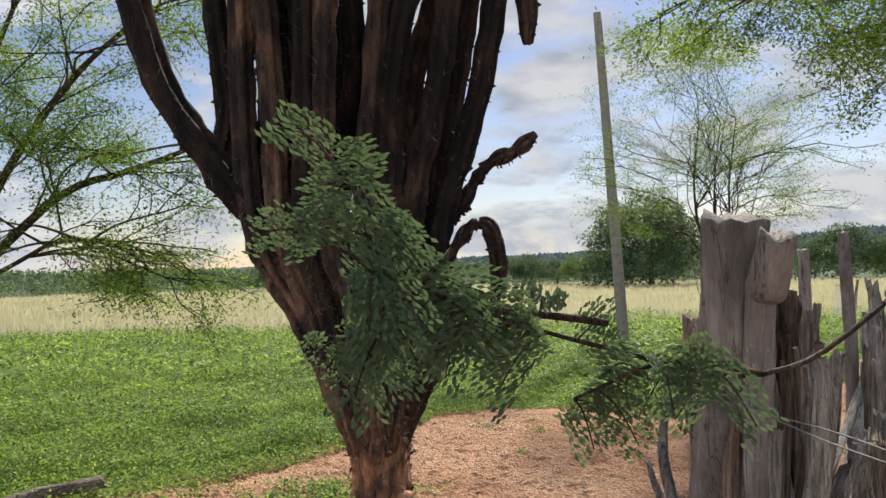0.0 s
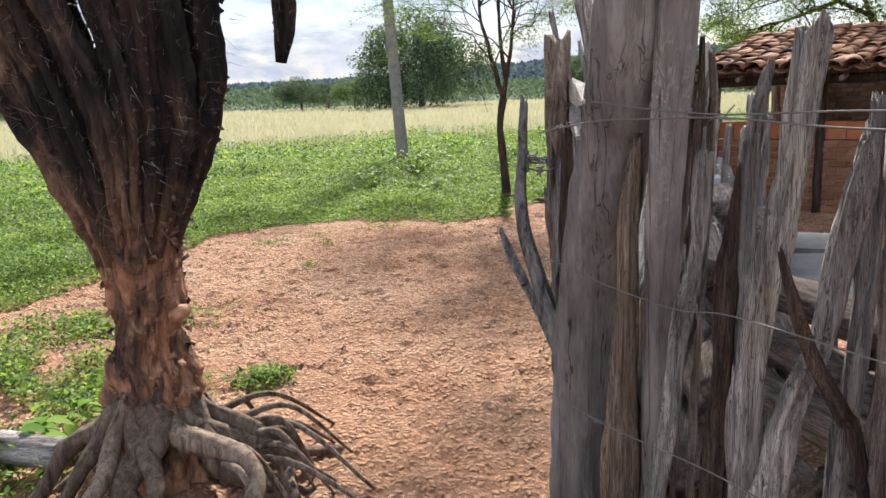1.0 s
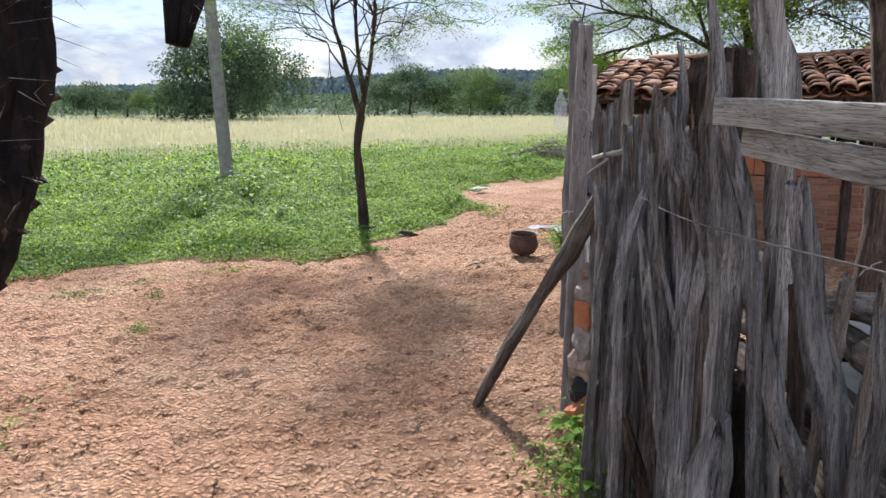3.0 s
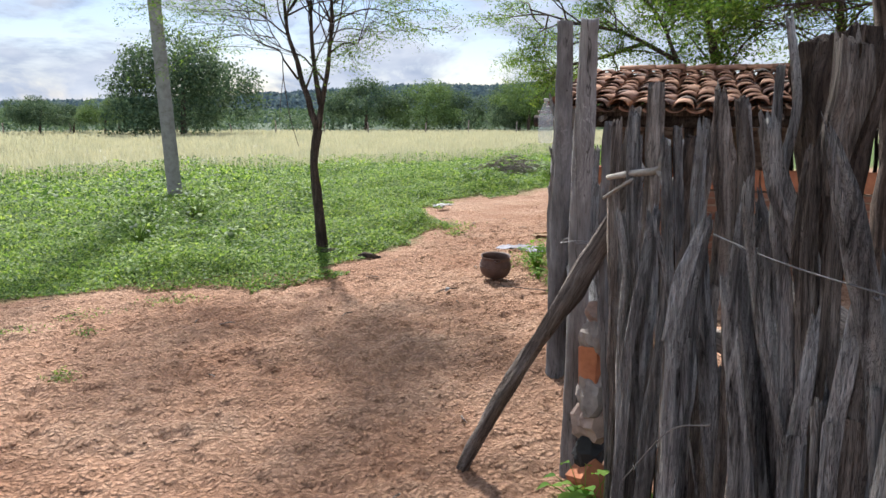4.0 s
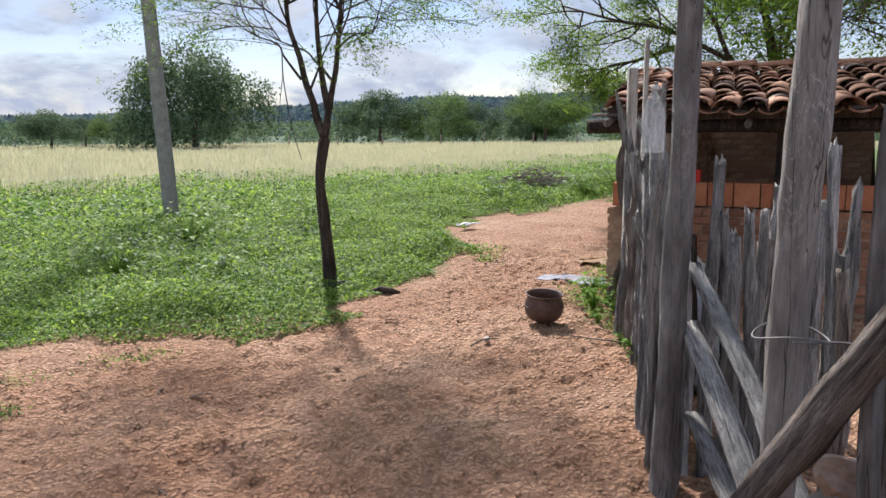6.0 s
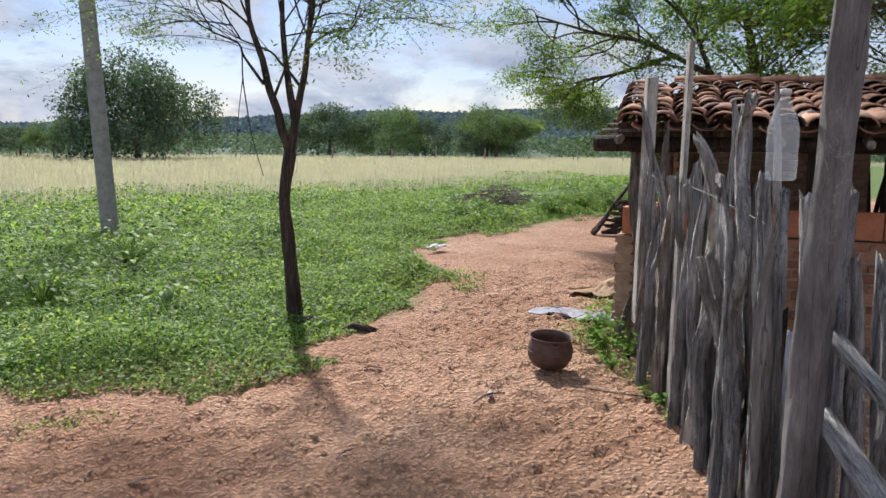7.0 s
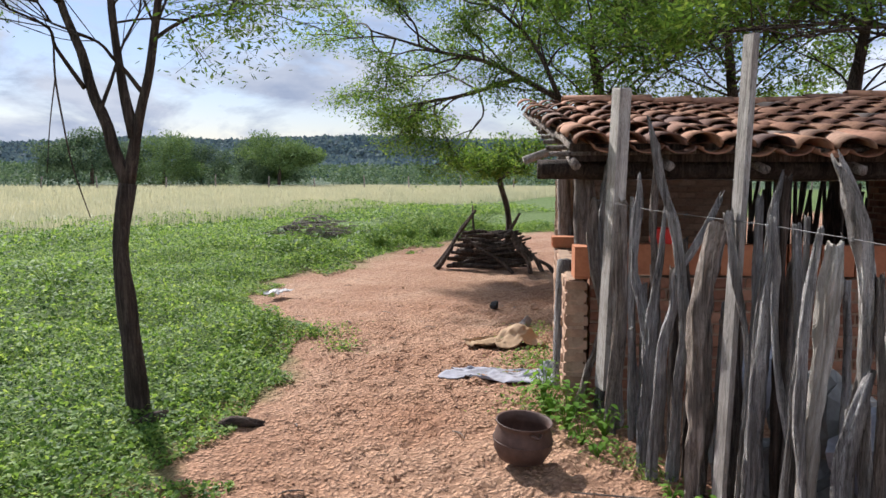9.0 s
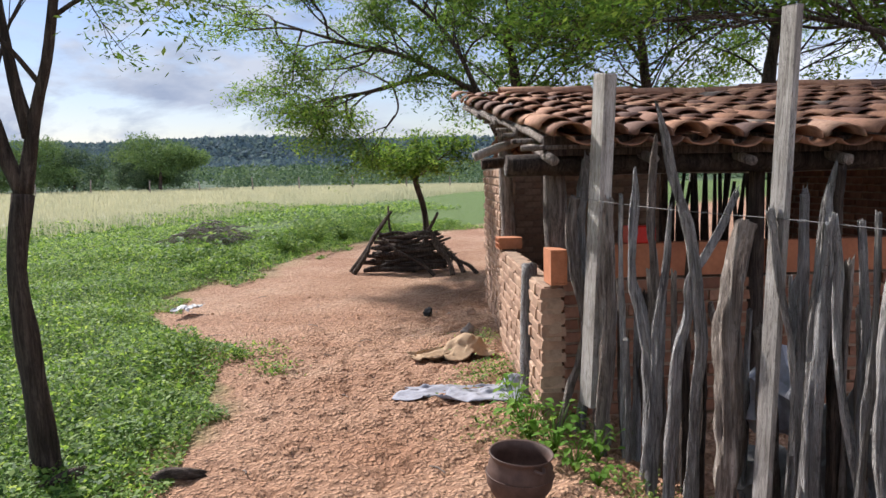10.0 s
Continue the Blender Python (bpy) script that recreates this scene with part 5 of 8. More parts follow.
pole([(4.63, 7.86, -0.08), (4.64, 7.84, 0.335), (4.65, 7.83, 0.623), (4.67, 7.79, 0.811), (4.67, 7.79, 0.952), (4.7, 7.74, 1.05), (4.74, 7.68, 1.18), (4.77, 7.63, 1.31)], [0.038, 0.038, 0.033, 0.026, 0.023, 0.025, 0.025, 0.021], "grey_wood", "crooked grey branch woven into the fence", flat=0.85)
pole([(4.5, 7.6, -0.08), (4.5, 7.6, 0.157), (4.5, 7.59, 0.326), (4.5, 7.59, 0.769), (4.51, 7.58, 1.03), (4.53, 7.55, 1.21)], [0.061, 0.061, 0.061, 0.064, 0.064, 0.055], "brown_wood", "thick straight light brown stake", flat=0.9, jag=0.02)
pole([(4.35, 7.37, -0.08), (4.36, 7.36, 0.289), (4.37, 7.35, 0.576), (4.36, 7.36, 0.798), (4.34, 7.39, 0.958), (4.33, 7.41, 1.12), (4.32, 7.43, 1.27)], [0.03, 0.03, 0.028, 0.026, 0.031, 0.037, 0.043], "pale_grey", "broken pale plank split to a tongue", flat=0.4, jag=0.03)
pole([(4.36, 7.34, -0.08), (4.37, 7.33, 0.819), (4.37, 7.33, 1.11), (4.37, 7.33, 1.34)], [0.029, 0.029, 0.029, 0.023], "grey_wood", "")
pole([(4.26, 7.31, -0.08), (4.27, 7.29, 0.314), (4.28, 7.29, 0.452), (4.28, 7.28, 0.803), (4.29, 7.27, 1.07), (4.3, 7.26, 1.26), (4.31, 7.23, 1.43)], [0.046, 0.046, 0.046, 0.042, 0.037, 0.032, 0.007], "pale_grey", "grey stake split to a sharp point", flat=0.7, jag=0.02)
pole([(4.3, 7.05, -0.08), (4.25, 7.13, 0.375), (4.21, 7.19, 0.678), (4.2, 7.21, 0.937), (4.2, 7.21, 1.08), (4.19, 7.23, 1.25)], [0.026, 0.026, 0.024, 0.02, 0.021, 0.02], "grey_wood", "")
pole([(4.22, 7.14, -0.08), (4.22, 7.13, 0.535), (4.22, 7.13, 0.867), (4.21, 7.15, 1.24)], [0.051, 0.051, 0.05, 0.046], "grey_wood", "wide grey slab stake", flat=0.35, jag=0.02)
pole([(4.13, 7.14, -0.08), (4.15, 7.12, 0.561), (4.16, 7.1, 0.883), (4.16, 7.1, 1.27)], [0.018, 0.018, 0.016, 0.012], "pale_grey", "")
pole([(4.02, 6.83, -0.08), (3.99, 6.86, 0.701), (3.98, 6.87, 0.956), (3.96, 6.88, 1.16), (3.93, 6.91, 1.33), (3.89, 6.95, 1.46)], [0.031, 0.031, 0.031, 0.035, 0.047, 0.031], "pale_grey", "pale grey stake with a broken flared head", flat=0.8, jag=0.06)
pole([(4.1, 7.07, -0.08), (4.13, 7.04, 0.622), (4.14, 7.03, 0.829), (4.15, 7.02, 1.03), (4.16, 7.01, 1.18)], [0.039, 0.039, 0.045, 0.049, 0.033], "pale_wood", "thick pale stake with dark burnt marks", flat=0.9, jag=0.03)
pole([(3.78, 6.71, -0.08), (3.8, 6.7, 0.308), (3.81, 6.68, 0.647), (3.78, 6.71, 0.958), (3.78, 6.71, 1.15), (3.79, 6.7, 1.32), (3.8, 6.7, 1.49), (3.79, 6.71, 1.61)], [0.029, 0.029, 0.031, 0.025, 0.026, 0.022, 0.019, 0.009], "grey_wood", "long wavy grey stake")
pole([(3.62, 6.53, -0.08), (3.61, 6.53, 0.722), (3.61, 6.53, 0.942), (3.6, 6.54, 1.04), (3.57, 6.56, 1.16), (3.55, 6.58, 1.28)], [0.017, 0.017, 0.015, 0.021, 0.024, 0.022], "grey_wood", "")
pole([(3.56, 6.53, -0.08), (3.56, 6.52, 0.43), (3.57, 6.52, 0.626), (3.58, 6.51, 0.801), (3.6, 6.49, 0.974), (3.59, 6.5, 1.16), (3.58, 6.51, 1.29), (3.58, 6.51, 1.44), (3.58, 6.51, 1.58)], [0.038, 0.038, 0.038, 0.037, 0.041, 0.04, 0.033, 0.035, 0.02], "grey_wood", "crooked thick grey stake", flat=0.9, jag=0.04)
pole([(3.75, 6.47, -0.08), (3.67, 6.54, 1.03), (3.66, 6.55, 1.2), (3.64, 6.56, 1.36), (3.63, 6.58, 1.49)], [0.024, 0.024, 0.028, 0.029, 0.021], "grey_wood", "")
pole([(3.62, 6.4, -0.08), (3.6, 6.42, 0.456), (3.58, 6.43, 0.834), (3.58, 6.43, 1.08), (3.57, 6.44, 1.3)], [0.03, 0.03, 0.023, 0.02, 0.015], "brown_wood", "")
pole([(3.86, 6.6, -0.08), (3.77, 6.68, 0.539), (3.75, 6.7, 0.676), (3.71, 6.73, 0.849), (3.69, 6.75, 0.973)], [0.017, 0.017, 0.023, 0.028, 0.021], "pale_grey", "wedge-shaped pale stake")
pole([(3.81, 6.42, -0.08), (3.65, 6.56, 0.706), (3.63, 6.58, 0.814), (3.6, 6.61, 0.922), (3.58, 6.63, 1.03)], [0.018, 0.018, 0.021, 0.023, 0.017], "grey_wood", "")
pole([(3.92, 6.87, -0.08), (3.91, 6.88, 0.216), (3.89, 6.9, 0.455), (3.92, 6.87, 0.669), (3.96, 6.84, 0.806)], [0.038, 0.038, 0.04, 0.039, 0.019], "grey_wood", "")
pole([(3.99, 6.89, -0.08), (3.98, 6.89, 0.192), (3.98, 6.9, 0.435), (3.97, 6.9, 0.675)], [0.043, 0.043, 0.043, 0.038], "pale_grey", "sawn grey plank standing in the fence", flat=0.35, jag=0.02)
pole([(4.27, 7.27, -0.08), (4.26, 7.27, 0.578), (4.27, 7.26, 0.876), (4.29, 7.25, 1.12), (4.29, 7.25, 1.34)], [0.05, 0.044, 0.039, 0.031, 0.014], "grey_wood", "", flat=0.75, jag=0.04)
pole([(4.34, 7.21, -0.08), (4.32, 7.22, 0.777), (4.32, 7.23, 1.12), (4.32, 7.22, 1.41)], [0.029, 0.029, 0.029, 0.022], "bark", "")
pole([(4.1, 7.03, -0.08), (4.08, 7.05, 0.279), (4.06, 7.07, 0.558), (4.06, 7.07, 0.832), (4.07, 7.06, 1.03), (4.09, 7.04, 1.24)], [0.027, 0.027, 0.027, 0.027, 0.027, 0.015], "grey_wood", "")
pole([(4.51, 7.43, -0.08), (4.49, 7.45, 0.478), (4.46, 7.48, 0.83)], [0.049, 0.048, 0.037], "brown_wood", "")
pole([(3.54, 6.48, -0.08), (3.55, 6.47, 0.451), (3.55, 6.47, 0.608), (3.55, 6.47, 0.746)], [0.03, 0.03, 0.029, 0.02], "grey_wood", "")

# thinner stakes filling in behind, some in dark bark standing in for shaded gaps
fill = random.Random(101)
for lo, hi in ((2.55, 5.0), (6.9, 10.0)):
    s = lo
    while s < hi:
        zt = fill.uniform(0.8, 1.26) if lo < 3 else fill.uniform(0.8, 1.15)
        stake([(s, 0), (s + fill.uniform(-0.05, 0.05), zt * 0.5), (s + fill.uniform(-0.09, 0.09), zt)], fill.uniform(0.02, 0.034), fill.uniform(0.06, 0.12), ("grey_wood", "brown_wood", "bark", "brown_wood")[fill.randrange(4)], sides=14)
        s += fill.uniform(0.06, 0.10) if lo < 3 else fill.uniform(0.09, 0.14)

# a few stakes of the inner pen seen through the gate
for k in range(9):
    p = Vector((3.28 + 0.105 * k, 6.02 - 0.02 * k, 0))
    v, f = tube([(0, 0, -0.05), (fill.uniform(-0.03, 0.03), 0, 0.5), (fill.uniform(-0.06, 0.06), 0.02, fill.uniform(1.05, 1.4))], [0.045, 0.04, 0.032], 16, 46, 0.4, 0.4, 0.8, 0.3, 0.05, k * 3.3)
    part("stake", mesh_of("stake", v, f, M["grey_wood"]), fence, "", Matrix.Translation(p))

for k in range(11):
    s = 5.42 + 0.112 * k
    zt = fill.uniform(0.95, 1.36)
    stake([(s, 0), (s + fill.uniform(-0.05, 0.05), zt * 0.5), (s + fill.uniform(-0.07, 0.07), zt)], fill.uniform(0.026, 0.045), fill.uniform(0.20, 0.34), "grey_wood" if k % 3 else "brown_wood", sides=16)

# rails across the gate opening
def rail(a, b, za, zb, w, o):
    p, q = along(a, o), along(b, o)
    p.z, q.z = za, zb
    d = q - p
    v, f = tube([(0, 0, 0), (0.01, 0.01, d.length * 0.5), (0, 0, d.length)], [w, w * 0.9, w], 12, 24, 0.2, 0.3, 0.55, seed=a + za, jag=0.02)
    part("rail", mesh_of("rail", v, f, M["grey_wood"]), fence, "", Matrix.Translation(p) @ d.to_track_quat("Z", "Y").to_matrix().to_4x4())


rail(6.6, 5.2, 0.90, 0.42, 0.04, 0.07)
rail(6.62, 5.25, 0.66, 0.16, 0.055, 0.07)
rail(6.6, 5.25, 0.30, 0.10, 0.05, 0.09)

# two sawn planks nailed along the corner stretch, their ends split and broken to points
def plank(p, q, width, tip, seed):
    """a plank from p to q whose far end runs out into a slanting broken tongue;
    tip: (length of the break, height at which the tongue ends, -1 to 1)"""
    rng = random.Random(seed)
    p, q = Vector(p), Vector(q)
    z = (q - p).normalized()
    x = Vector((0, 0, 1)).cross(z).normalized()
    y = z.cross(x)
    length, n, v, f = (q - p).length, 46, [], []
    for i in range(n + 1):
        k = i / n
        c = max(0.0, (k * length - length + tip[0]) / tip[0])
        bow = 0.006 * math.sin(3.1 * k + seed)
        lo = -1 + max(0.0, tip[1] + 0.88) * c + rng.uniform(-0.03, 0.03) * (1 + 2 * c)
        hi = 1 - max(0.0, 0.88 - tip[1]) * c ** 0.8 + rng.uniform(-0.03, 0.03) * (1 + 2 * c)
        th = 0.011 * (1 - 0.5 * c)
        for sx, h in ((-1, lo), (-0.75, lo - 0.07), (0.75, lo - 0.07), (1, lo), (1.06, (lo + hi) / 2), (1, hi), (0.75, hi + 0.07), (-0.75, hi + 0.07), (-1, hi), (-1.06, (lo + hi) / 2)):
            v.append(p + z * (k * length) + x * (sx * th + rng.uniform(-0.0007, 0.0007)) + y * (h * width / 2 + bow))
    for i in range(n):
        for j in range(10):
            f.append((i * 10 + j, i * 10 + (j + 1) % 10, i * 10 + 10 + (j + 1) % 10, i * 10 + 10 + j))
    f += [tuple(range(9, -1, -1)), tuple(range(n * 10, n * 10 + 10))]
    m = Matrix.Translation(p) @ Matrix((x, y, z)).transposed().to_4x4()
    back = m.inverted()
    part("plank", mesh_of("plank", [tuple(back @ w) for w in v], f, M["board_wood"], False), fence, "pale grey nailed plank with a broken end", m)


plank((1.235, 3.06, 1.462), (0.851, 2.012, 1.433), 0.047, (0.1, -0.35), 1)
plank((1.225, 2.98, 1.408), (0.856, 2.05, 1.373), 0.047, (0.22, -0.85), 2)


def wire(pts, r=0.0022, parent=None, barbs=0, seed=0):
    """A strand of wire; every barb is a short twisted piece of its own."""
    line = smooth_path(pts, max(8, len(pts) * 8))
    strand = part("wire", mesh_of("wire", *tube(line, [r], 5, len(line), 0), M["wire"]), parent)
    rnd = random.Random(seed)
    for i in range(barbs):
        p = line[rnd.randrange(2, len(line) - 2)]
        d = Vector((rnd.uniform(-1, 1), rnd.uniform(-1, 1), rnd.uniform(-1, 1))).normalized() * 0.016
        e = d.orthogonal().normalized() * 0.006
        part("barb", mesh_of("barb", *tube([p - d + e, p - d * 0.3 - e, p + e, p + d * 0.3 - e, p + d + e], [r * 0.8], 5, 14, 0), M["wire"]), strand)
    return strand


def fence_wire(rows, o, barbs, seed, r=0.0022):
    pts = []
    for s, z in rows:
        p = along(s, o)
        pts.append((p.x, p.y, z))
    wire(pts, r, fence, barbs, seed)


fence_wire([(1.98, 1.422), (1.8, 1.408), (1.63, 1.401), (1.36, 1.408), (1.0, 1.40), (0.5, 1.41)], -0.105, 5, 1, 0.0016)
fence_wire([(2.18, 1.357), (1.97, 1.385), (1.8, 1.392), (1.62, 1.396), (1.37, 1.386), (0.9, 1.39)], -0.11, 4, 2, 0.0016)
fence_wire([(2.15, 1.082), (2.03, 1.08), (1.91, 1.071), (1.72, 1.073), (1.59, 1.094), (1.3, 1.10)], -0.11, 5, 3, 0.0013)
fence_wire([(2.15, 0.773), (1.92, 0.781), (1.62, 0.816), (1.4, 0.82)], -0.11, 4, 4, 0.0013)
fence_wire([(3.75, 1.235), (3.4, 1.235), (3.0, 1.25), (2.5, 1.28), (2.36, 1.27)], -0.06, 7, 5, 0.0015)
fence_wire([(10.0, 1.28), (9.75, 1.27), (9.3, 1.25), (8.8, 1.24), (8.4, 1.235), (7.9, 1.22), (7.4, 1.2), (6.9, 1.18)], -0.04, 9, 6, 0.0016)
fence_wire([(4.2, 0.5), (3.85, 0.78), (3.6, 0.9)], -0.1, 2, 8, 0.0013)
gp = along(5.27, -0.03)
wire([(gp.x + 0.075 * math.cos(a), gp.y + 0.075 * math.sin(a), 0.985 + 0.01 * math.sin(a * 2)) for a in np.linspace(0, 6.6, 14)], 0.0025, fence)
wire([(gp.x - 0.06, gp.y - 0.05, 0.985), (gp.x + 0.05, gp.y - 0.12, 0.98), (gp.x - 0.12, gp.y - 0.36, 1.0)], 0.0025, fence)
for s, z, k in ((2.45, 1.27, 3), (2.44, 1.26, 5)):
    c = along(s, -0.09)
    wire([(c.x + 0.05 * math.cos(a), c.y + 0.05 * math.sin(a), z + 0.012 * math.sin(a * 1.3 + k)) for a in np.linspace(0, 9.5, 18)], 0.003, fence, 5, k)


# leaning brace, dry stick and bottle on the fence
def loose_log(name, pts, radii, mat, label, category="branch", sides=14, rough=0.25, grooves=0.25, jag=0.02, extra=()):
    a = Vector(pts[0])
    d = Vector(pts[-1]) - a
    m = Matrix.Translation(a) @ d.to_track_quat("Z", "Y").to_matrix().to_4x4()
    inv = m.inverted()
    h = Heap()
    h.add(tube([inv @ Vector(p) for p in pts], radii, sides, max(10, int(d.length / 0.03)), rough, grooves, 0.92, 0.2, jag, a.x * 3.1))
    for p2, r2 in extra:
        h.add(tube([inv @ Vector(p) for p in p2], r2, 10, 14, rough, grooves, 1, 0, 0.004, a.y * 2.7))
    ob = new(name, h.mesh(name, M[mat]))
    ob.matrix_basis = m
    return tagged(ob, label, category)


loose_log("leaning_branch", [(1.98, 5.19, -0.02), (2.035, 5.06, 0.26), (2.10, 4.92, 0.52), (2.165, 4.76, 0.80), (2.215, 4.62, 1.05), (2.25, 4.50, 1.27)], [0.034, 0.039, 0.044, 0.046, 0.042, 0.036], "brown_wood", "brown bark-covered branch propped against the fence", rough=0.3, grooves=0.4)
loose_log("dry_stick", [(2.071, 4.458, 1.273), (1.984, 4.272, 1.299), (1.891, 4.072, 1.323), (1.884, 4.049, 1.354), (1.900, 4.054, 1.406)], [0.010, 0.011, 0.0125, 0.013, 0.009], "pale_wood", "pale bleached forked stick wired to the fence", "stick", 12, 0.12, 0.08, 0.004,
          [([(1.891, 4.072, 1.323), (1.860, 4.025, 1.301), (1.837, 4.001, 1.266)], [0.012, 0.009, 0.006])])
loose_log("thin_stick", [(1.966, 4.366, 1.218), (1.965, 4.300, 1.254), (1.961, 4.234, 1.287)], [0.006, 0.007, 0.006], "pale_wood", "short pale stick tied below the forked one", "stick", 8, 0.1, 0.05, 0.002)

b0 = along(6.60, -0.10)
bottle = root("plastic_bottle", (b0.x, b0.y, 1.33))
v, f = lathe([(0.030, 0.0), (0.040, 0.006), (0.042, 0.06), (0.040, 0.075), (0.042, 0.09), (0.041, 0.14), (0.034, 0.17), (0.022, 0.20), (0.0125, 0.222), (0.0125, 0.235)], 22)
part("bottle_body", mesh_of("bottle_body", v, f, M["plastic"]), bottle, m=bottle.matrix_basis)
v, f = lathe([(0.0145, 0.232), (0.0145, 0.246), (0.004, 0.248)], 18)
part("cap", mesh_of("cap", v, f, M["white_bit"]), bottle, "pale screw cap", bottle.matrix_basis)
tagged(bottle, "clear dusty plastic bottle hung on the fence", "bottle")


# ---- the hut ----
HU, HV = Vector((0.586, -0.81, 0)), Vector((0.81, 0.586, 0))
HM = Matrix(((HU.x, HV.x, 0, 5.2), (HU.y, HV.y, 0, 8.66), (0, 0, 1, 0), (0, 0, 0, 1)))
RIDGE_V, LEN, DEPTH = 2.75, 3.9, 5.5
EAVE_Z, PITCH = 1.575, 0.162
hut = root("hut", m=HM)
tagged(hut, "low open brick hut with a sagging clay tile roof", "hut")


def hpart(name, vf, mat, label="", smooth=True, parent=None):
    ob = new(name, mesh_of(name, vf[0], vf[1], M[mat], smooth))
    ob.parent = parent or hut
    if label:
        ob["label"] = label
    return ob


def roof_z(u, v):
    sag = -0.03 * math.sin(u * 1.1 + 0.4) + 0.012 * math.sin(u * 3.1)
    return EAVE_Z + PITCH * (v if v < RIDGE_V else 2 * RIDGE_V - v) + sag


def log_between(p, q, r, name, mat="bark", sides=12, label="", jag=0.01):
    p, q = Vector(p), Vector(q)
    mid = p.lerp(q, 0.5) + Vector((0, 0, 0.01))
    return hpart(name, tube([p, mid, q], [r, r * 0.95, r * 0.85], sides, 20, 0.16, 0.12, 1, 0, jag, p.x + q.y), mat, label)


# timbers: posts, wall plates, ridge and rafters
log_between((-0.18, 0.12, 1.45), (LEN, 0.12, 1.43), 0.065, "eave_beam", "bark", label="dark log carrying the eave")
log_between((-0.12, 0.55, 1.43), (LEN, 0.6, 1.40), 0.05, "cross_beam", "grey_wood")
log_between((0.1, RIDGE_V, 1.90), (LEN, RIDGE_V, 1.90), 0.055, "ridge_beam", "bark")
log_between((0.4, DEPTH - 0.2, 1.45), (LEN, DEPTH - 0.2, 1.45), 0.055, "eave_beam", "bark")
for i in range(8):
    u = 0.02 + i * 0.52
    log_between((u, -0.12, roof_z(u, -0.12) - 0.075), (u, RIDGE_V, roof_z(u, RIDGE_V) - 0.075), 0.03, "rafter", "brown_wood", 8)
    if i:
        log_between((u, DEPTH + 0.1, roof_z(u, DEPTH + 0.1) - 0.075), (u, RIDGE_V, roof_z(u, RIDGE_V) - 0.075), 0.03, "rafter", "brown_wood", 8)
for k in range(9):
    vv = 0.02 + k * 0.29
    log_between((-0.12, vv, roof_z(0, vv) - 0.03), (LEN, vv, roof_z(LEN, vv) - 0.03), 0.017, "batten", "brown_wood", 6)
log_between((0.22, 2.38, -0.1), (0.16, 2.38, 1.84), 0.07, "post", "brown_wood", label="sawn brown post at the wall's end")
log_between((0.14, 0.30, 0.8), (0.12, 0.32, 1.5), 0.075, "post", "brown_wood", label="rough lit wooden post on the low wall")
log_between((0.02, 0.62, -0.1), (0.03, 0.62, 0.86), 0.06, "post", "grey_wood", label="grey post bedded in the low wall")
for u in (1.3, 2.6, 3.8):
    log_between((u, 0.32, -0.1), (u, 0.32, 1.45), 0.055, "post", "bark")
    log_between((u, DEPTH - 0.2, -0.1), (u, DEPTH - 0.2, 1.45), 0.055, "post", "bark")


# walls: mortar core with bricks laid on it
def brick_wall(name, p, q, height, th, label, hollow_top=False, mat="brick", seed=1, courses=0.072, blen=0.19, only_side=None):
    p, q = Vector(p), Vector(q)
    d = q - p
    m = Matrix.Translation(p) @ Matrix.Rotation(math.atan2(d.y, d.x), 4, "Z")
    wall = new(name)
    wall.parent, wall.matrix_basis = hut, m
    wall["label"] = label
    core = new("mortar", mesh_of("mortar", *box(d.length / 2, 0, height / 2 - 0.05, d.length - 0.02, th - 0.03, height + 0.08, 0.004, seed), M["mortar"], False))
    core.parent = wall
    shapes = [mesh_of("brick", *box(0, 0, 0, blen - 0.016, th, courses - 0.014, 0.005, seed * 9 + i), M[mat], False) for i in range(4)]
    ends = [mesh_of("brick", *box(0, 0, 0, blen / 2 - 0.016, th, courses - 0.014, 0.005, seed * 9 + i + 5), M[mat], False) for i in range(2)]
    rnd = random.Random(seed)
    rows = int(height / courses)
    for k in range(rows):
        x = 0.0
        if k % 2:
            b = new("brick", ends[rnd.randrange(2)])
            b.parent, b.matrix_basis = wall, Matrix.Translation((blen / 4, rnd.uniform(-0.006, 0.006), (k + 0.5) * courses))
            x = blen / 2
        while x + blen * 0.6 < d.length:
            w = min(blen, d.length - x)
            b = new("brick", shapes[rnd.randrange(4)] if w > blen * 0.9 else ends[0])
            b.parent = wall
            b.matrix_basis = Matrix.Translation((x + w / 2, rnd.uniform(-0.007, 0.007), (k + 0.5) * courses)) @ Matrix.Rotation(rnd.uniform(-0.02, 0.02), 4, "Z")
            x += blen
    return wall


side_wall = brick_wall("low_wall", (0.06, 0.10, 0), (0.16, 2.30, 0), 0.80, 0.13, "low wall of crumbling dusty bricks", seed=2)
front_wall = brick_wall("front_wall", (0.16, 0.36, 0), (LEN, 0.36, 0), 0.80, 0.12, "low front wall of dull red bricks", mat="red_brick", seed=3)
high_wall = brick_wall("high_wall", (0.20, 2.50, 0), (0.34, 4.6, 0), 1.46, 0.13, "tall end wall of dusty orange bricks", seed=4)
back_wall = brick_wall("back_wall", (0.36, 4.66, 0), (2.3, 4.66, 0), 1.42, 0.12, "brick back wall in the hut's shade", seed=6)
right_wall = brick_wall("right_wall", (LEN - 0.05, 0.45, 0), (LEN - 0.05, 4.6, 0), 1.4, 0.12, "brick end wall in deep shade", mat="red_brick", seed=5)


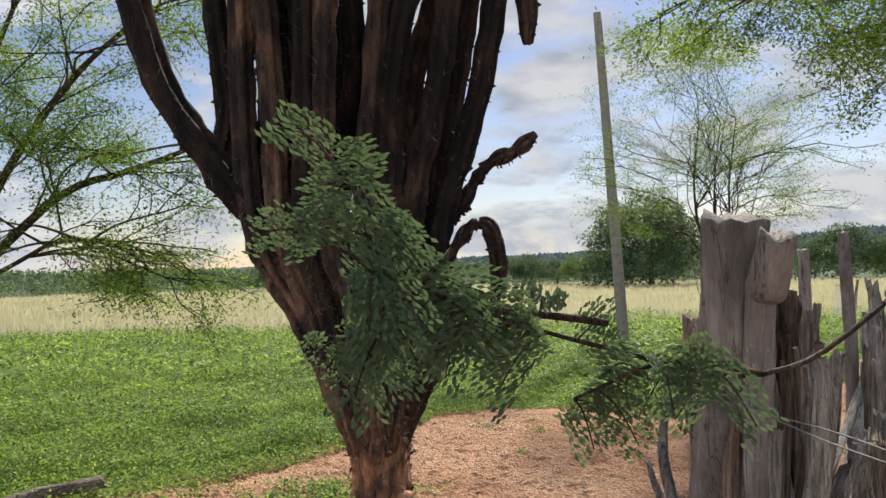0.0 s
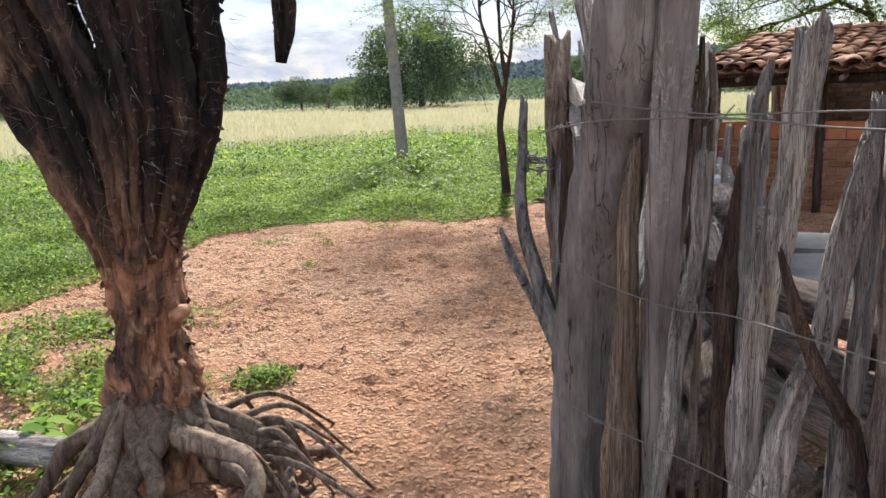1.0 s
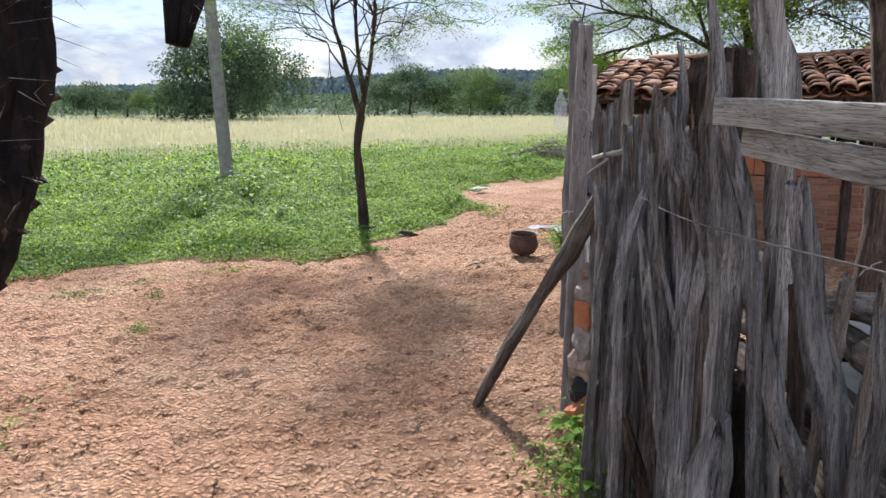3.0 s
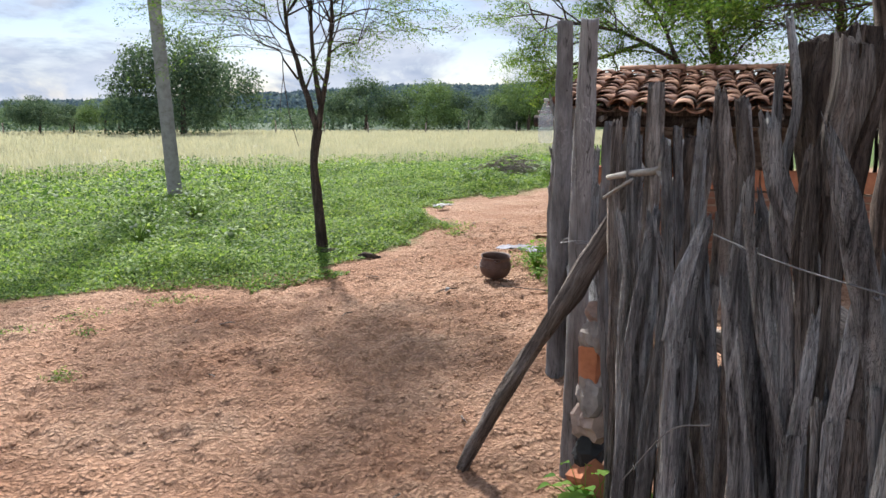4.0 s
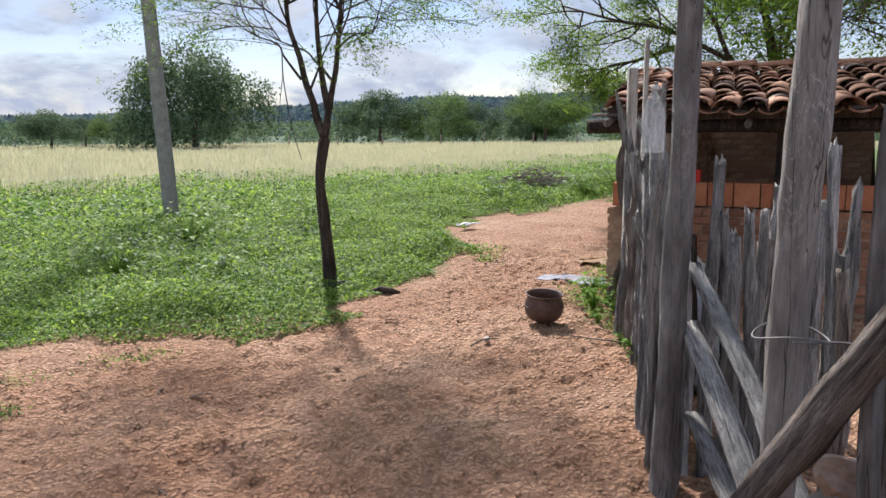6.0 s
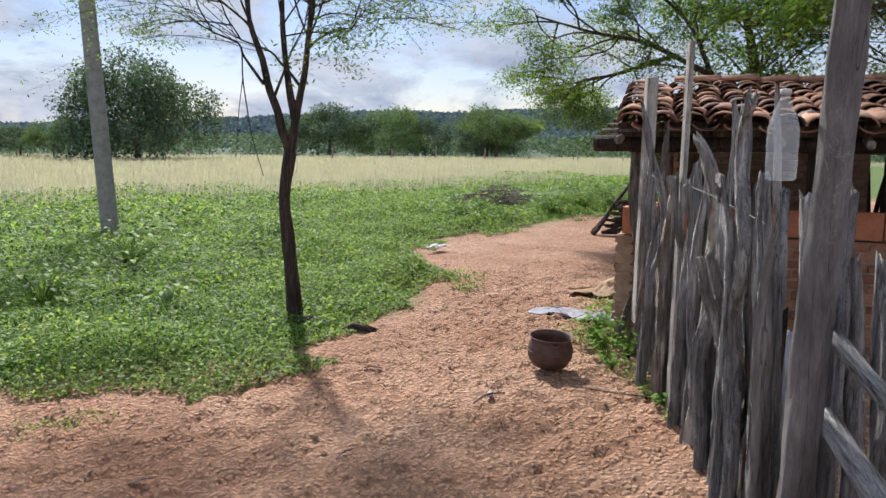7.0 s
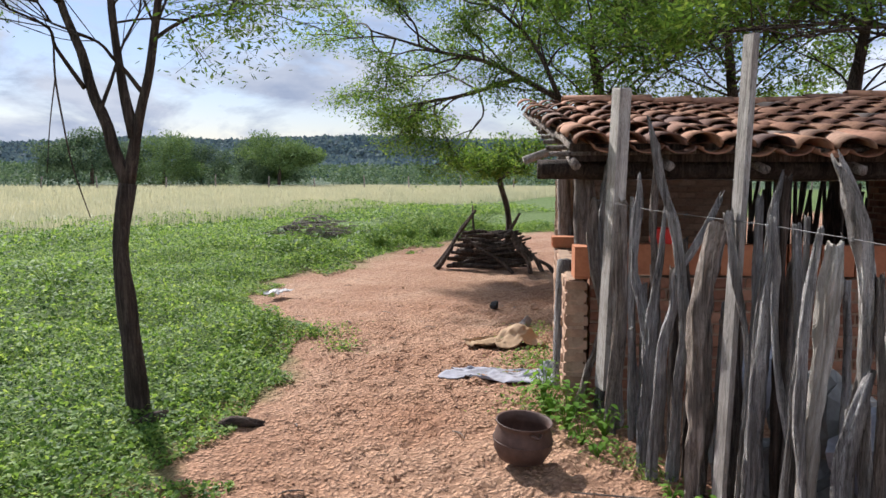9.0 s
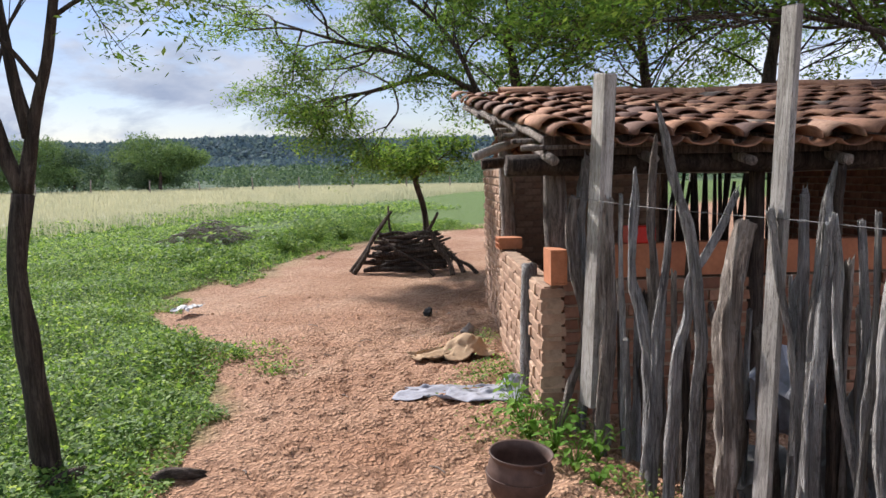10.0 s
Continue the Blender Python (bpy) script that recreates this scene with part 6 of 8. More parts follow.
def hollow_brick_mesh(name, sx=0.19, sy=0.09, sz=0.19, nx=2, nz=4):
    """A hollow brick with cells open on the end faces."""
    t = 0.009
    # solid ring of walls as joined thin boxes, cells run along the x axis
    h = Heap()
    h.add(box(0, 0, 0, sx - 0.012, sy - 2 * t, sz - 2 * t))
    for y in (-sy / 2 + t / 2, 0, sy / 2 - t / 2):
        h.add(box(0, y, 0, sx, t, sz))
    for k in range(nz + 1):
        z = -sz / 2 + t / 2 + k * (sz - t) / nz
        h.add(box(0, 0, z, sx - 0.001, sy - 0.001, t))
    return h.mesh(name, M["hollow_brick"], False)


hb = hollow_brick_mesh("hollow_brick")
# one standing on the near corner, one lying at the far end, a course along the front wall
for (u, v, z, rz, ry) in ((0.09, 0.17, 0.80 + 0.098, 90, 0), (0.16, 2.18, 0.80 + 0.048, 0, 90)):
    ob = new("hollow_brick", hb)
    ob.parent, ob.matrix_basis = hut, pose(u, v, z, 0, ry, rz) if ry == 0 else pose(u, v, z, 90, 0, rz)
    ob["label"] = "bright orange hollow brick"
rnd = random.Random(8)
x = 0.26
while x < LEN - 0.2:
    ob = new("hollow_brick", hb)
    ob.parent, ob.matrix_basis = hut, pose(x, 0.36 + rnd.uniform(-0.01, 0.01), 0.80 + 0.097, 0, 0, rnd.uniform(-2, 2))
    x += 0.2


# tiles
def tile_mesh(name, r0, r1, length, up, seed):
    """A tapered half-round clay tile, along y; up: arched, else a channel."""
    rnd = random.Random(seed)
    seg, th, v, f = 6, 0.011, [], []
    for end, (r, y) in enumerate(((r0, 0.0), (r1, length))):
        for shell in (0, 1):
            rr = r - th * shell
            for i in range(seg + 1):
                a = math.pi * i / seg
                z = rr * math.sin(a) * (0.66 if up else 0.5)
                v.append(Vector((-rr * math.cos(a) + rnd.uniform(-0.002, 0.002), y, (z if up else -z) + rnd.uniform(-0.002, 0.002))))
    n = seg + 1
    for i in range(seg):
        f.append((i, i + 1, 2 * n + i + 1, 2 * n + i))
        f.append((n + i + 1, n + i, 3 * n + i, 3 * n + i + 1))
        f.append((i + 1, i, n + i, n + i + 1))
        f.append((2 * n + i, 2 * n + i + 1, 3 * n + i + 1, 3 * n + i))
    f.append((0, 2 * n, 3 * n, n))
    f.append((seg, n + seg, 3 * n + seg, 2 * n + seg))
    return mesh_of(name, v, f, M["tile"])


COVERS = [tile_mesh("roof_tile", 0.102, 0.080, 0.44, True, i) for i in range(4)]
CHANNELS = [tile_mesh("roof_tile", 0.088, 0.100, 0.44, False, i + 9) for i in range(3)]
roof = new("roof")
roof.parent = hut
roof["label"] = "old terracotta barrel-tile roof"
tilt = math.atan(PITCH)
rnd = random.Random(12)
cols, rows = int((LEN + 0.3) / 0.2), 10
for i in range(cols):
    for k in range(rows):
        u = 0.10 - 0.028 * k + i * 0.2
        v = -0.17 + k * 0.285
        for kind in (0, 1):
            me = COVERS[rnd.randrange(4)] if kind else CHANNELS[rnd.randrange(3)]
            uu = u + (0.0 if kind else 0.1)
            z = roof_z(uu, v) + (0.052 if kind else 0.045)
            jit = (rnd.uniform(-0.016, 0.016), rnd.uniform(-0.045, 0.045))
            turn = rnd.uniform(-5, 5)
            if kind and k == 0 and i in (7, 8):
                turn, jit = (14, (0.02, -0.09)) if i == 8 else (-6, (0, -0.05))
            ob = new("roof_tile", me)
            ob.parent = roof
            ob.matrix_basis = pose(uu + jit[0], v + jit[1], z + rnd.uniform(-0.006, 0.008), math.degrees(tilt) + rnd.uniform(-1.5, 2.5) - 2.2, rnd.uniform(-4, 4), turn)
# back slope, joined
back = Heap()
for i in range(2, cols):
    u = 0.10 + i * 0.2
    for k in range(rows):
        v = DEPTH + 0.17 - k * 0.285
        for kind in (0, 1):
            me = COVERS[rnd.randrange(4)] if kind else CHANNELS[rnd.randrange(3)]
            uu = u + (0.0 if kind else 0.1)
            mt = pose(uu, v, roof_z(uu, v) + (0.050 if kind else 0.045), math.degrees(tilt) - 2, 0, 180)
            back.add(([mt @ q.co for q in me.vertices], [tuple(p.vertices) for p in me.polygons]))
ob = hpart("roof_tiles", (back.v, back.f), "tile", "back slope of old clay tiles", True, roof)
ob["kind"] = "stuff"
for i in range(int((LEN + 0.2) / 0.36)):
    ob = new("ridge_tile", COVERS[i % 4])
    ob.parent = roof
    ob.matrix_basis = pose(0.26 + i * 0.36 + 0.36, RIDGE_V, roof_z(i * 0.36, RIDGE_V) + 0.075, 0, 0, 90) @ pose(0, 0, 0, rnd.uniform(-2, 3), 0, rnd.uniform(-3, 3))
# ragged verge boards and rake end tiles
for k in range(4):
    vv = 0.05 + k * 0.5
    log_between((0.02 - 0.05 * k, vv, roof_z(-0.1, vv) + 0.0), (-0.03 - 0.05 * k, vv + 0.62, roof_z(-0.1, vv + 0.6) + 0.02), 0.03, "verge_board", "brown_wood", 7, "splintered brown verge board", 0.05)
log_between((-0.22, 1.25, 1.52), (0.1, 1.3, 1.62), 0.035, "bracket", "pale_wood", 9, "pale branch stub under the verge")
log_between((-0.05, 2.2, 1.48), (0.3, 2.2, 1.50), 0.05, "tie_beam", "bark", 9)


hpart("eave_board", box(LEN / 2, 0.03, 1.545, LEN, 0.03, 0.10, 0.004, 3), "bark", "dark board behind the eave tiles", False)

# stick screen along the back of the hut
def back_screen():
    h = Heap()
    r = random.Random(3)
    u = 2.3
    while u < LEN:
        top = 1.42 + r.uniform(-0.25, 0.05)
        h.add(tube([(u, 4.66, -0.05), (u + r.uniform(-0.04, 0.04), 4.66, top * 0.5), (u + r.uniform(-0.08, 0.08), 4.66, top)], [0.03, 0.027, 0.02], 7, 8, 0.2, seed=u))
        u += r.uniform(0.04, 0.062)
    ob = hpart("stick_screen", (h.v, h.f), "bark", "rough screen of upright sticks closing the back")
    ob["kind"] = "stuff"


back_screen()


# ---- the cactus tree ----
cactus = root("cactus_tree", (CACTUS[0], CACTUS[1], 0))
CM = cactus.matrix_basis
tagged(cactus, "old tree-like cactus with woody trunk and exposed roots", "cactus")


def cpart(name, vf, mat, label="", smooth=True):
    return part(name, mesh_of(name, vf[0], vf[1], M[mat], smooth), cactus, label, CM)


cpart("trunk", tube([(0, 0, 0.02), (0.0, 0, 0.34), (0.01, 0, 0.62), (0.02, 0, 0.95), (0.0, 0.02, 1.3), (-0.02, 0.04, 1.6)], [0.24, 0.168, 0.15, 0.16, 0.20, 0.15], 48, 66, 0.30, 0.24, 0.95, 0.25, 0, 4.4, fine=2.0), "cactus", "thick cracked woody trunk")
SPINE_PTS = []


def column(pts, r0, r1, ribs=6, name="column", seed=1.0, shape=(1.12, 1.06, 1.03, 1.0)):
    n = max(18, int(sum((Vector(b) - Vector(a)).length for a, b in zip(pts, pts[1:])) / 0.06))
    vf = tube(pts, [(r0 + (r1 - r0) * i / (len(shape) - 1)) * q for i, q in enumerate(shape)], 36, n, 0.26, 0.0, 1.0, 0.06, 0, seed, ribs, 3.2)
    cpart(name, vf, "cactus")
    for i in range(2, n - 1):
        for j in range(0, 36, 6):
            SPINE_PTS.append((vf[0][i * 36 + j], smooth_path(pts, n)[i]))


sway = random.Random(37)
for row, count in ((0, 8), (1, 4), (2, 6)):
    for k in range(count):
        f = (k / 7, 0.12 + k * 0.26, 0.08 + k * 0.17)[row]
        deep = (-0.04 - 0.13 * math.sin(math.pi * f), 0.12, 0.03)[row]
        w = [sway.uniform(-0.03, 0.03) * (1 + 0.5 * q) for q in range(4)]
        x1, x2, x3, x4 = -0.30 + 0.58 * f, -0.51 + 0.86 * f, -0.61 + 1.13 * f, -0.65 + 1.35 * f
        r0 = sway.uniform(0.043, 0.056)
        column([(-0.07 + 0.15 * f, deep * 0.55, 0.92), (x1 + w[0], deep, 1.45), (x2 + w[1], deep * 1.15, 1.95), (x3 + w[2], deep * 1.25, 2.7), (x4 + w[3], deep * 1.3, sway.uniform(3.4, 4.0))], r0, r0 * 1.12, 5 + k % 2, seed=1.3 + k * 2.1 + row * 31)
# left arm
column([(-0.30, -0.04, 1.72), (-0.48, -0.03, 1.98), (-0.62, -0.02, 2.1), (-0.80, 0.0, 2.35), (-1.0, 0.0, 2.65), (-1.18, 0.02, 3.2)], 0.065, 0.08, 6, "arm", 9.7)
column([(-0.74, 0.0, 2.25), (-0.70, 0.05, 2.5), (-0.72, 0.05, 2.75), (-0.78, 0.05, 3.3)], 0.05, 0.06, 6, "arm", 10.7)
# right arms: a jointed one reaching out and two hanging ones
JOINTED = (1.1, 0.75, 1.2, 1.15, 0.7, 1.1, 0.45)
column([(0.36, 0.0, 1.97), (0.42, 0.0, 2.05), (0.475, 0.0, 2.14), (0.53, 0.0, 2.22)], 0.036, 0.032, 5, "arm", 11.7, JOINTED)
column([(0.52, 0.0, 2.21), (0.60, 0.0, 2.262), (0.67, 0.0, 2.285), (0.775, 0.0, 2.37)], 0.03, 0.038, 5, "arm", 12.7, JOINTED)
column([(0.35, -0.02, 1.80), (0.42, -0.03, 1.89), (0.46, -0.04, 1.94), (0.50, -0.05, 1.955)], 0.030, 0.032, 5, "arm", 13.7, JOINTED)
column([(0.50, -0.05, 1.955), (0.545, -0.05, 1.945), (0.578, -0.05, 1.85), (0.585, -0.05, 1.72), (0.562, -0.05, 1.575)], 0.036, 0.036, 7, "hanging_arm", 14.7, (0.75, 1.0, 1.1, 1.15, 1.1, 1.0, 0.5))
column([(0.55, 0.02, 3.25), (0.68, 0.02, 3.22), (0.745, 0.02, 3.05), (0.748, 0.02, 2.80)], 0.05, 0.046, 6, "hanging_arm", 15.7, (0.75, 1.05, 1.15, 1.15, 1.1, 1.0, 0.6))
# trunk boss and knots
for x, y, z, r in ((0.15, -0.09, 0.72, 0.03), (0.17, -0.08, 1.12, 0.035), (0.21, -0.06, 1.38, 0.035)):
    cpart("knot", tube([(x * 0.6, y * 0.6, z - 0.02), (x, y, z), (x * 1.12, y * 1.15, z + 0.01)], [r * 1.3, r, r * 0.5], 12, 8, 0.5, seed=z), "cactus")


def spines():
    h, r = Heap(), random.Random(17)
    for p, c in SPINE_PTS:
        if r.random() < 0.6 or p.z > 3.0:
            continue
        out = (p - c).normalized()
        for k in range(r.randrange(2, 5)):
            d = (out + Vector((r.uniform(-1, 1), r.uniform(-1, 1), r.uniform(-1, 1))) * 0.75).normalized() * r.uniform(0.02, 0.075)
            s = out.cross(Vector((0, 0, 1))) * 0.0011
            n = len(h.v)
            h.v += [p - s, p + s, p + d]
            h.f.append((n, n + 1, n + 2))
    for k in range(520):
        a, z = r.uniform(0, 6.28), r.uniform(0.9, 1.75)
        rad = 0.17 + max(0, z - 1.05) * 0.36
        p = Vector((math.cos(a) * rad, math.sin(a) * rad, z))
        d = Vector((math.cos(a) + r.uniform(-0.7, 0.7), math.sin(a) + r.uniform(-0.7, 0.7), r.uniform(-0.6, 0.9))).normalized() * r.uniform(0.04, 0.11)
        n = len(h.v)
        h.v += [p - Vector((0.001, 0, 0)), p + Vector((0.001, 0, 0.001)), p + d]
        h.f.append((n, n + 1, n + 2))
    ob = cpart("spines", (h.v, h.f), "spine", "long grey thorns", False)
    ob["kind"] = "stuff"


spines()


def bark_flakes():
    """Small lifted scales of dry bark all over the trunk and the old columns."""
    h, r = Heap(), random.Random(29)
    for k in range(220):
        a, z = r.uniform(0, 6.283), r.uniform(0.25, 1.2)
        rad = float(np.interp(z, [0.25, 0.62, 0.95, 1.3, 1.75], [0.185, 0.15, 0.165, 0.235, 0.37]))
        rad *= r.uniform(0.88, 1.0)
        o = Vector((math.cos(a), math.sin(a) * 0.95, 0))
        s = Vector((-math.sin(a), math.cos(a), 0))
        p = Vector((0.02, 0, z)) + o * rad
        w, ln, lift = r.uniform(0.008, 0.022), r.uniform(0.012, 0.04), r.uniform(0.001, 0.007)
        tilt = r.uniform(-0.5, 0.5)
        up = Vector((0, 0, 1)) + s * tilt
        if r.random() < 0.5:
            up = -up
        n = len(h.v)
        h.v += [p - s * w - o * 0.02, p + s * w - o * 0.02, p + s * w * r.uniform(0.3, 0.9) + up * ln + o * lift, p - s * w * r.uniform(0.3, 0.9) + up * ln * r.uniform(0.7, 1.1) + o * lift, p + up * ln * 0.5 + o * (lift * 1.3 + 0.004)]
        h.f += [(n, n + 1, n + 4), (n + 1, n + 2, n + 4), (n + 2, n + 3, n + 4), (n + 3, n, n + 4), (n + 3, n + 2, n + 1, n)]
    for p, c in SPINE_PTS:
        if r.random() < 0.45 or p.z > 3.1:
            continue
        o = (p - c).normalized()
        s = o.cross(Vector((0, 0, 1))).normalized()
        w, ln = r.uniform(0.006, 0.015), r.uniform(0.008, 0.02)
        q = p - o * 0.008
        n = len(h.v)
        h.v += [q - s * w, q + s * w, q + Vector((0, 0, ln)), q - Vector((0, 0, ln)), p + o * r.uniform(0.004, 0.016) + Vector((0, 0, r.uniform(-0.006, 0.006)))]
        h.f += [(n, n + 3, n + 4), (n + 3, n + 1, n + 4), (n + 1, n + 2, n + 4), (n + 2, n, n + 4)]
    ob = cpart("bark_flakes", (h.v, h.f), "cactus", "lifted scales of dry bark", False)
    ob["kind"] = "stuff"


bark_flakes()


def roots():
    r = random.Random(23)
    for i in range(17):
        a = i / 17 * 6.283 + r.uniform(-0.12, 0.12)
        reach = r.uniform(0.38, 0.62) * (1.25 if -1.2 < math.sin(a) < 0.1 and math.cos(a) > 0 else 1.0)
        c, s = math.cos(a), math.sin(a)
        hump = r.uniform(0.12, 0.24)
        side = r.uniform(-0.15, 0.15)
        pts = [(c * 0.08, s * 0.08, 0.42), (c * 0.17, s * 0.17, 0.30), (c * reach * 0.6 - s * side, s * reach * 0.6 + c * side, hump), (c * reach * 0.85, s * reach * 0.85, 0.06), (c * reach * 1.25 + s * side, s * reach * 1.25 - c * side, -0.03)]
        r0 = r.uniform(0.028, 0.052)
        cpart("root", tube(pts, [r0 * 1.5, r0 * 1.25, r0, r0 * 0.7, r0 * 0.35], 10, 26, 0.3, 0.2, 1, 0.3, 0, i * 2.2), "root_wood", "bare twisting root" if i == 0 else "")
    for i in range(20):
        a = r.uniform(-1.1, 0.7)
        c, s = math.cos(a), math.sin(a)
        d0, d1 = r.uniform(0.18, 0.4), r.uniform(0.5, 0.85)
        h0 = r.uniform(0.1, 0.26)
        pts = [(c * d0, s * d0, h0), (c * (d0 + d1) / 2, s * (d0 + d1) / 2 + r.uniform(-0.08, 0.08), h0 * 0.9 + 0.03), (c * d1, s * d1, 0.0)]
        cpart("root", tube(pts, [0.016, 0.013, 0.006], 7, 12, 0.25, 0.1, seed=i), "root_wood")


roots()

loose_log("log", [(-2.75, 4.80, 0.10), (-1.6, 4.21, 0.11), (-0.60, 3.60, 0.14)], [0.075, 0.072, 0.07], "pale_grey", "pale bark-streaked log lying against the roots", "log", 18, 0.15, 0.15, 0.01)
loose_log("log", [(-1.5, 3.72, 0.04), (-1.0, 3.50, 0.06), (-0.52, 3.30, 0.05)], [0.03, 0.032, 0.02], "root_wood", "thin grey log lying on the ground", "log", 12)
loose_log("log", [(-3.45, 5.45, 0.05), (-3.15, 5.72, 0.09), (-2.82, 6.02, 0.10)], [0.06, 0.065, 0.06], "brown_wood", "short brown log lying among weeds", "log", 12)


# ---- feathery branches near the start ----
def feather_spray():
    """A hanging leafy twig close to the first steps, of fine double-pinnate leaves."""
    r = random.Random(5)
    twig, leaf = Heap(), []
    spray = root("leafy_branch", (0.5, 0.42, 1.9))
    stem = smooth_path([(0.598, 0.30, 1.806), (0.448, 0.22, 1.706), (0.378, 0.18, 1.681), (0.308, 0.15, 1.696), (0.248, 0.14, 1.716), (0.198, 0.13, 1.741)], 26)
    stem2 = smooth_path([(0.378, 0.18, 1.681), (0.333, 0.15, 1.691), (0.293, 0.14, 1.678)], 10)
    stem3 = smooth_path([(0.248, 0.14, 1.736), (0.218, 0.14, 1.706), (0.198, 0.15, 1.701)], 8)
    stem4 = smooth_path([(0.308, 0.15, 1.706), (0.238, 0.14, 1.721), (0.203, 0.14, 1.771)], 12)
    for st in (stem, stem2, stem3, stem4):
        twig.add(tube(st, [0.0016, 0.0011, 0.0006], 6, len(st), 0))
        for i in range(16 if st is stem else 2, len(st)):
            for k in range(2 if r.random() < 0.6 else 1):
                d = Vector((r.uniform(-1, 1), r.uniform(-0.9, 0.9), r.uniform(-1.0, 0.4))).normalized()
                length = r.uniform(0.012, 0.036)
                rach = smooth_path([st[i], st[i] + d * length * 0.5, st[i] + d * length + Vector((0, 0, -0.008))], 9)
                twig.add(tube(rach, [0.0005, 0.0003], 4, 9, 0))
                side = d.cross(Vector((0, 1, 0.3))).normalized()
                for q in rach[1:]:
                    for sg in (-1, 1):
                        ax = (side * sg + d * 0.35).normalized()
                        for s in range(4):
                            c = q + ax * (0.002 + s * 0.0022) + Vector((r.uniform(-1, 1), r.uniform(-1, 1), r.uniform(-1, 1))) * 0.0008
                            for sg2 in (-1, 1):
                                e = (d * sg2 + Vector((r.uniform(-1, 1), r.uniform(-1, 1), r.uniform(-1, 1))) * 0.35) * 0.0042
                                w = ax * 0.0009
                                leaf.append([c, c + e * 0.5 + w, c + e, c + e * 0.5 - w])
    part("twig", twig.mesh("twig", M["bark"]), spray, m=Matrix.Identity(4))
    part("leaves", quads_of("leaves", np.array([[list(p) for p in q] for q in leaf]), M["near_leaf"]), spray, m=Matrix.Identity(4))
    tagged(spray, "leafy twig with fine dark green feathery leaves hanging down", "branch")


feather_spray()


def added_shade_tree():
    """A mostly unseen tree added to shade the corner post; the leafy twig hangs from it."""
    t = root("tree", (2.3, -1.3, 0))
    g = Tree(55)
    b = Vector((2.3, -1.3, 0))
    k = b + Vector((-0.3, 0.2, 2.3))
    g.heap.add(tube([b - Vector((0, 0, 0.1)), b + Vector((0.05, 0.05, 1.1)), k], [0.13, 0.11, 0.09], 10, 12, 0.25, 0.15, seed=4))
    for pts in ([k, k + Vector((-0.7, 0.6, 0.6)), k + Vector((-1.5, 1.2, 0.75)), k + Vector((-2.2, 1.7, 0.8))],
                [k, k + Vector((-0.8, 0.0, 0.7)), k + Vector((-1.7, -0.2, 1.1)), k + Vector((-2.6, 0.2, 1.2))],
                [k, k + Vector((0.0, 0.8, 0.7)), k + Vector((-0.2, 1.6, 1.1)), k + Vector((-0.3, 2.3, 1.3))],
                [k, k + Vector((-0.5, -0.8, 0.9)), k + Vector((-1.0, -1.5, 1.4))]):
        g.heap.add(tube(pts, [0.05, 0.035, 0.014], 8, 14, 0.2, seed=pts[-1].x))
        line = smooth_path(pts, 9)
        for i in range(2, 9):
            for s in range(2):
                way = (line[i] - line[i - 1]).normalized() * 0.5 + Vector((g.r.uniform(-1, 1), g.r.uniform(-1, 1), g.r.uniform(-0.1, 0.7)))
                g.limb(line[i], way, g.r.uniform(0.4, 0.75), 0.014, 2, 0.05, 3, 0.8)
    finish_tree(t, g, g.leaves(26, 0.05, 0.13, 56, 0.36), "feather", "mostly unseen leafy feathery tree added as shade over the path's start")


added_shade_tree()


def left_tree():
    """Tree standing left of the start, its limbs crossing the sky."""
    t = root("tree", (-4.6, 6.4, 0))
    g = Tree(61)
    b = Vector((-4.6, 6.4, 0))
    k = b + Vector((0.2, 0, 1.6))
    g.heap.add(tube([b - Vector((0, 0, 0.1)), b + Vector((0.05, 0, 0.8)), k], [0.12, 0.1, 0.085], 10, 12, 0.25, 0.15, seed=6))
    for pts, r0 in (([k, k + Vector((0.5, 0.1, 0.5)), k + Vector((1.0, 0.2, 0.95)), k + Vector((1.6, 0.3, 1.15)), k + Vector((2.6, 0.5, 1.55))], 0.05),
                    ([k, k + Vector((0.4, 0.2, 1.1)), k + Vector((1.0, 0.3, 2.0)), k + Vector((1.7, 0.3, 2.6))], 0.05),
                    ([k, k + Vector((0.6, -0.1, 0.25)), k + Vector((1.1, -0.1, 0.5)), k + Vector((1.3, -0.1, 0.45))], 0.026),
                    ([k, k + Vector((0.0, 0.2, 1.4)), k + Vector((0.5, 0.4, 3.0))], 0.05)):
        g.heap.add(tube(pts, [r0, r0 * 0.7, r0 * 0.35], 8, 16, 0.2, seed=r0 * 70))
        line = smooth_path(pts, 10)
        for i in range(3, 10):
            for s in range(2):
                way = (line[i] - line[i - 1]).normalized() * 0.5 + Vector((g.r.uniform(-1, 1), g.r.uniform(-1, 1), g.r.uniform(-0.4, 0.7)))
                g.limb(line[i], way, g.r.uniform(0.4, 0.8), 0.013, 2, 0.05, 3, 0.8)
    finish_tree(t, g, g.leaves(30, 0.038, 0.10, 62, 0.36), "feather", "thin-limbed tree with sparse feathery leaves")


left_tree()


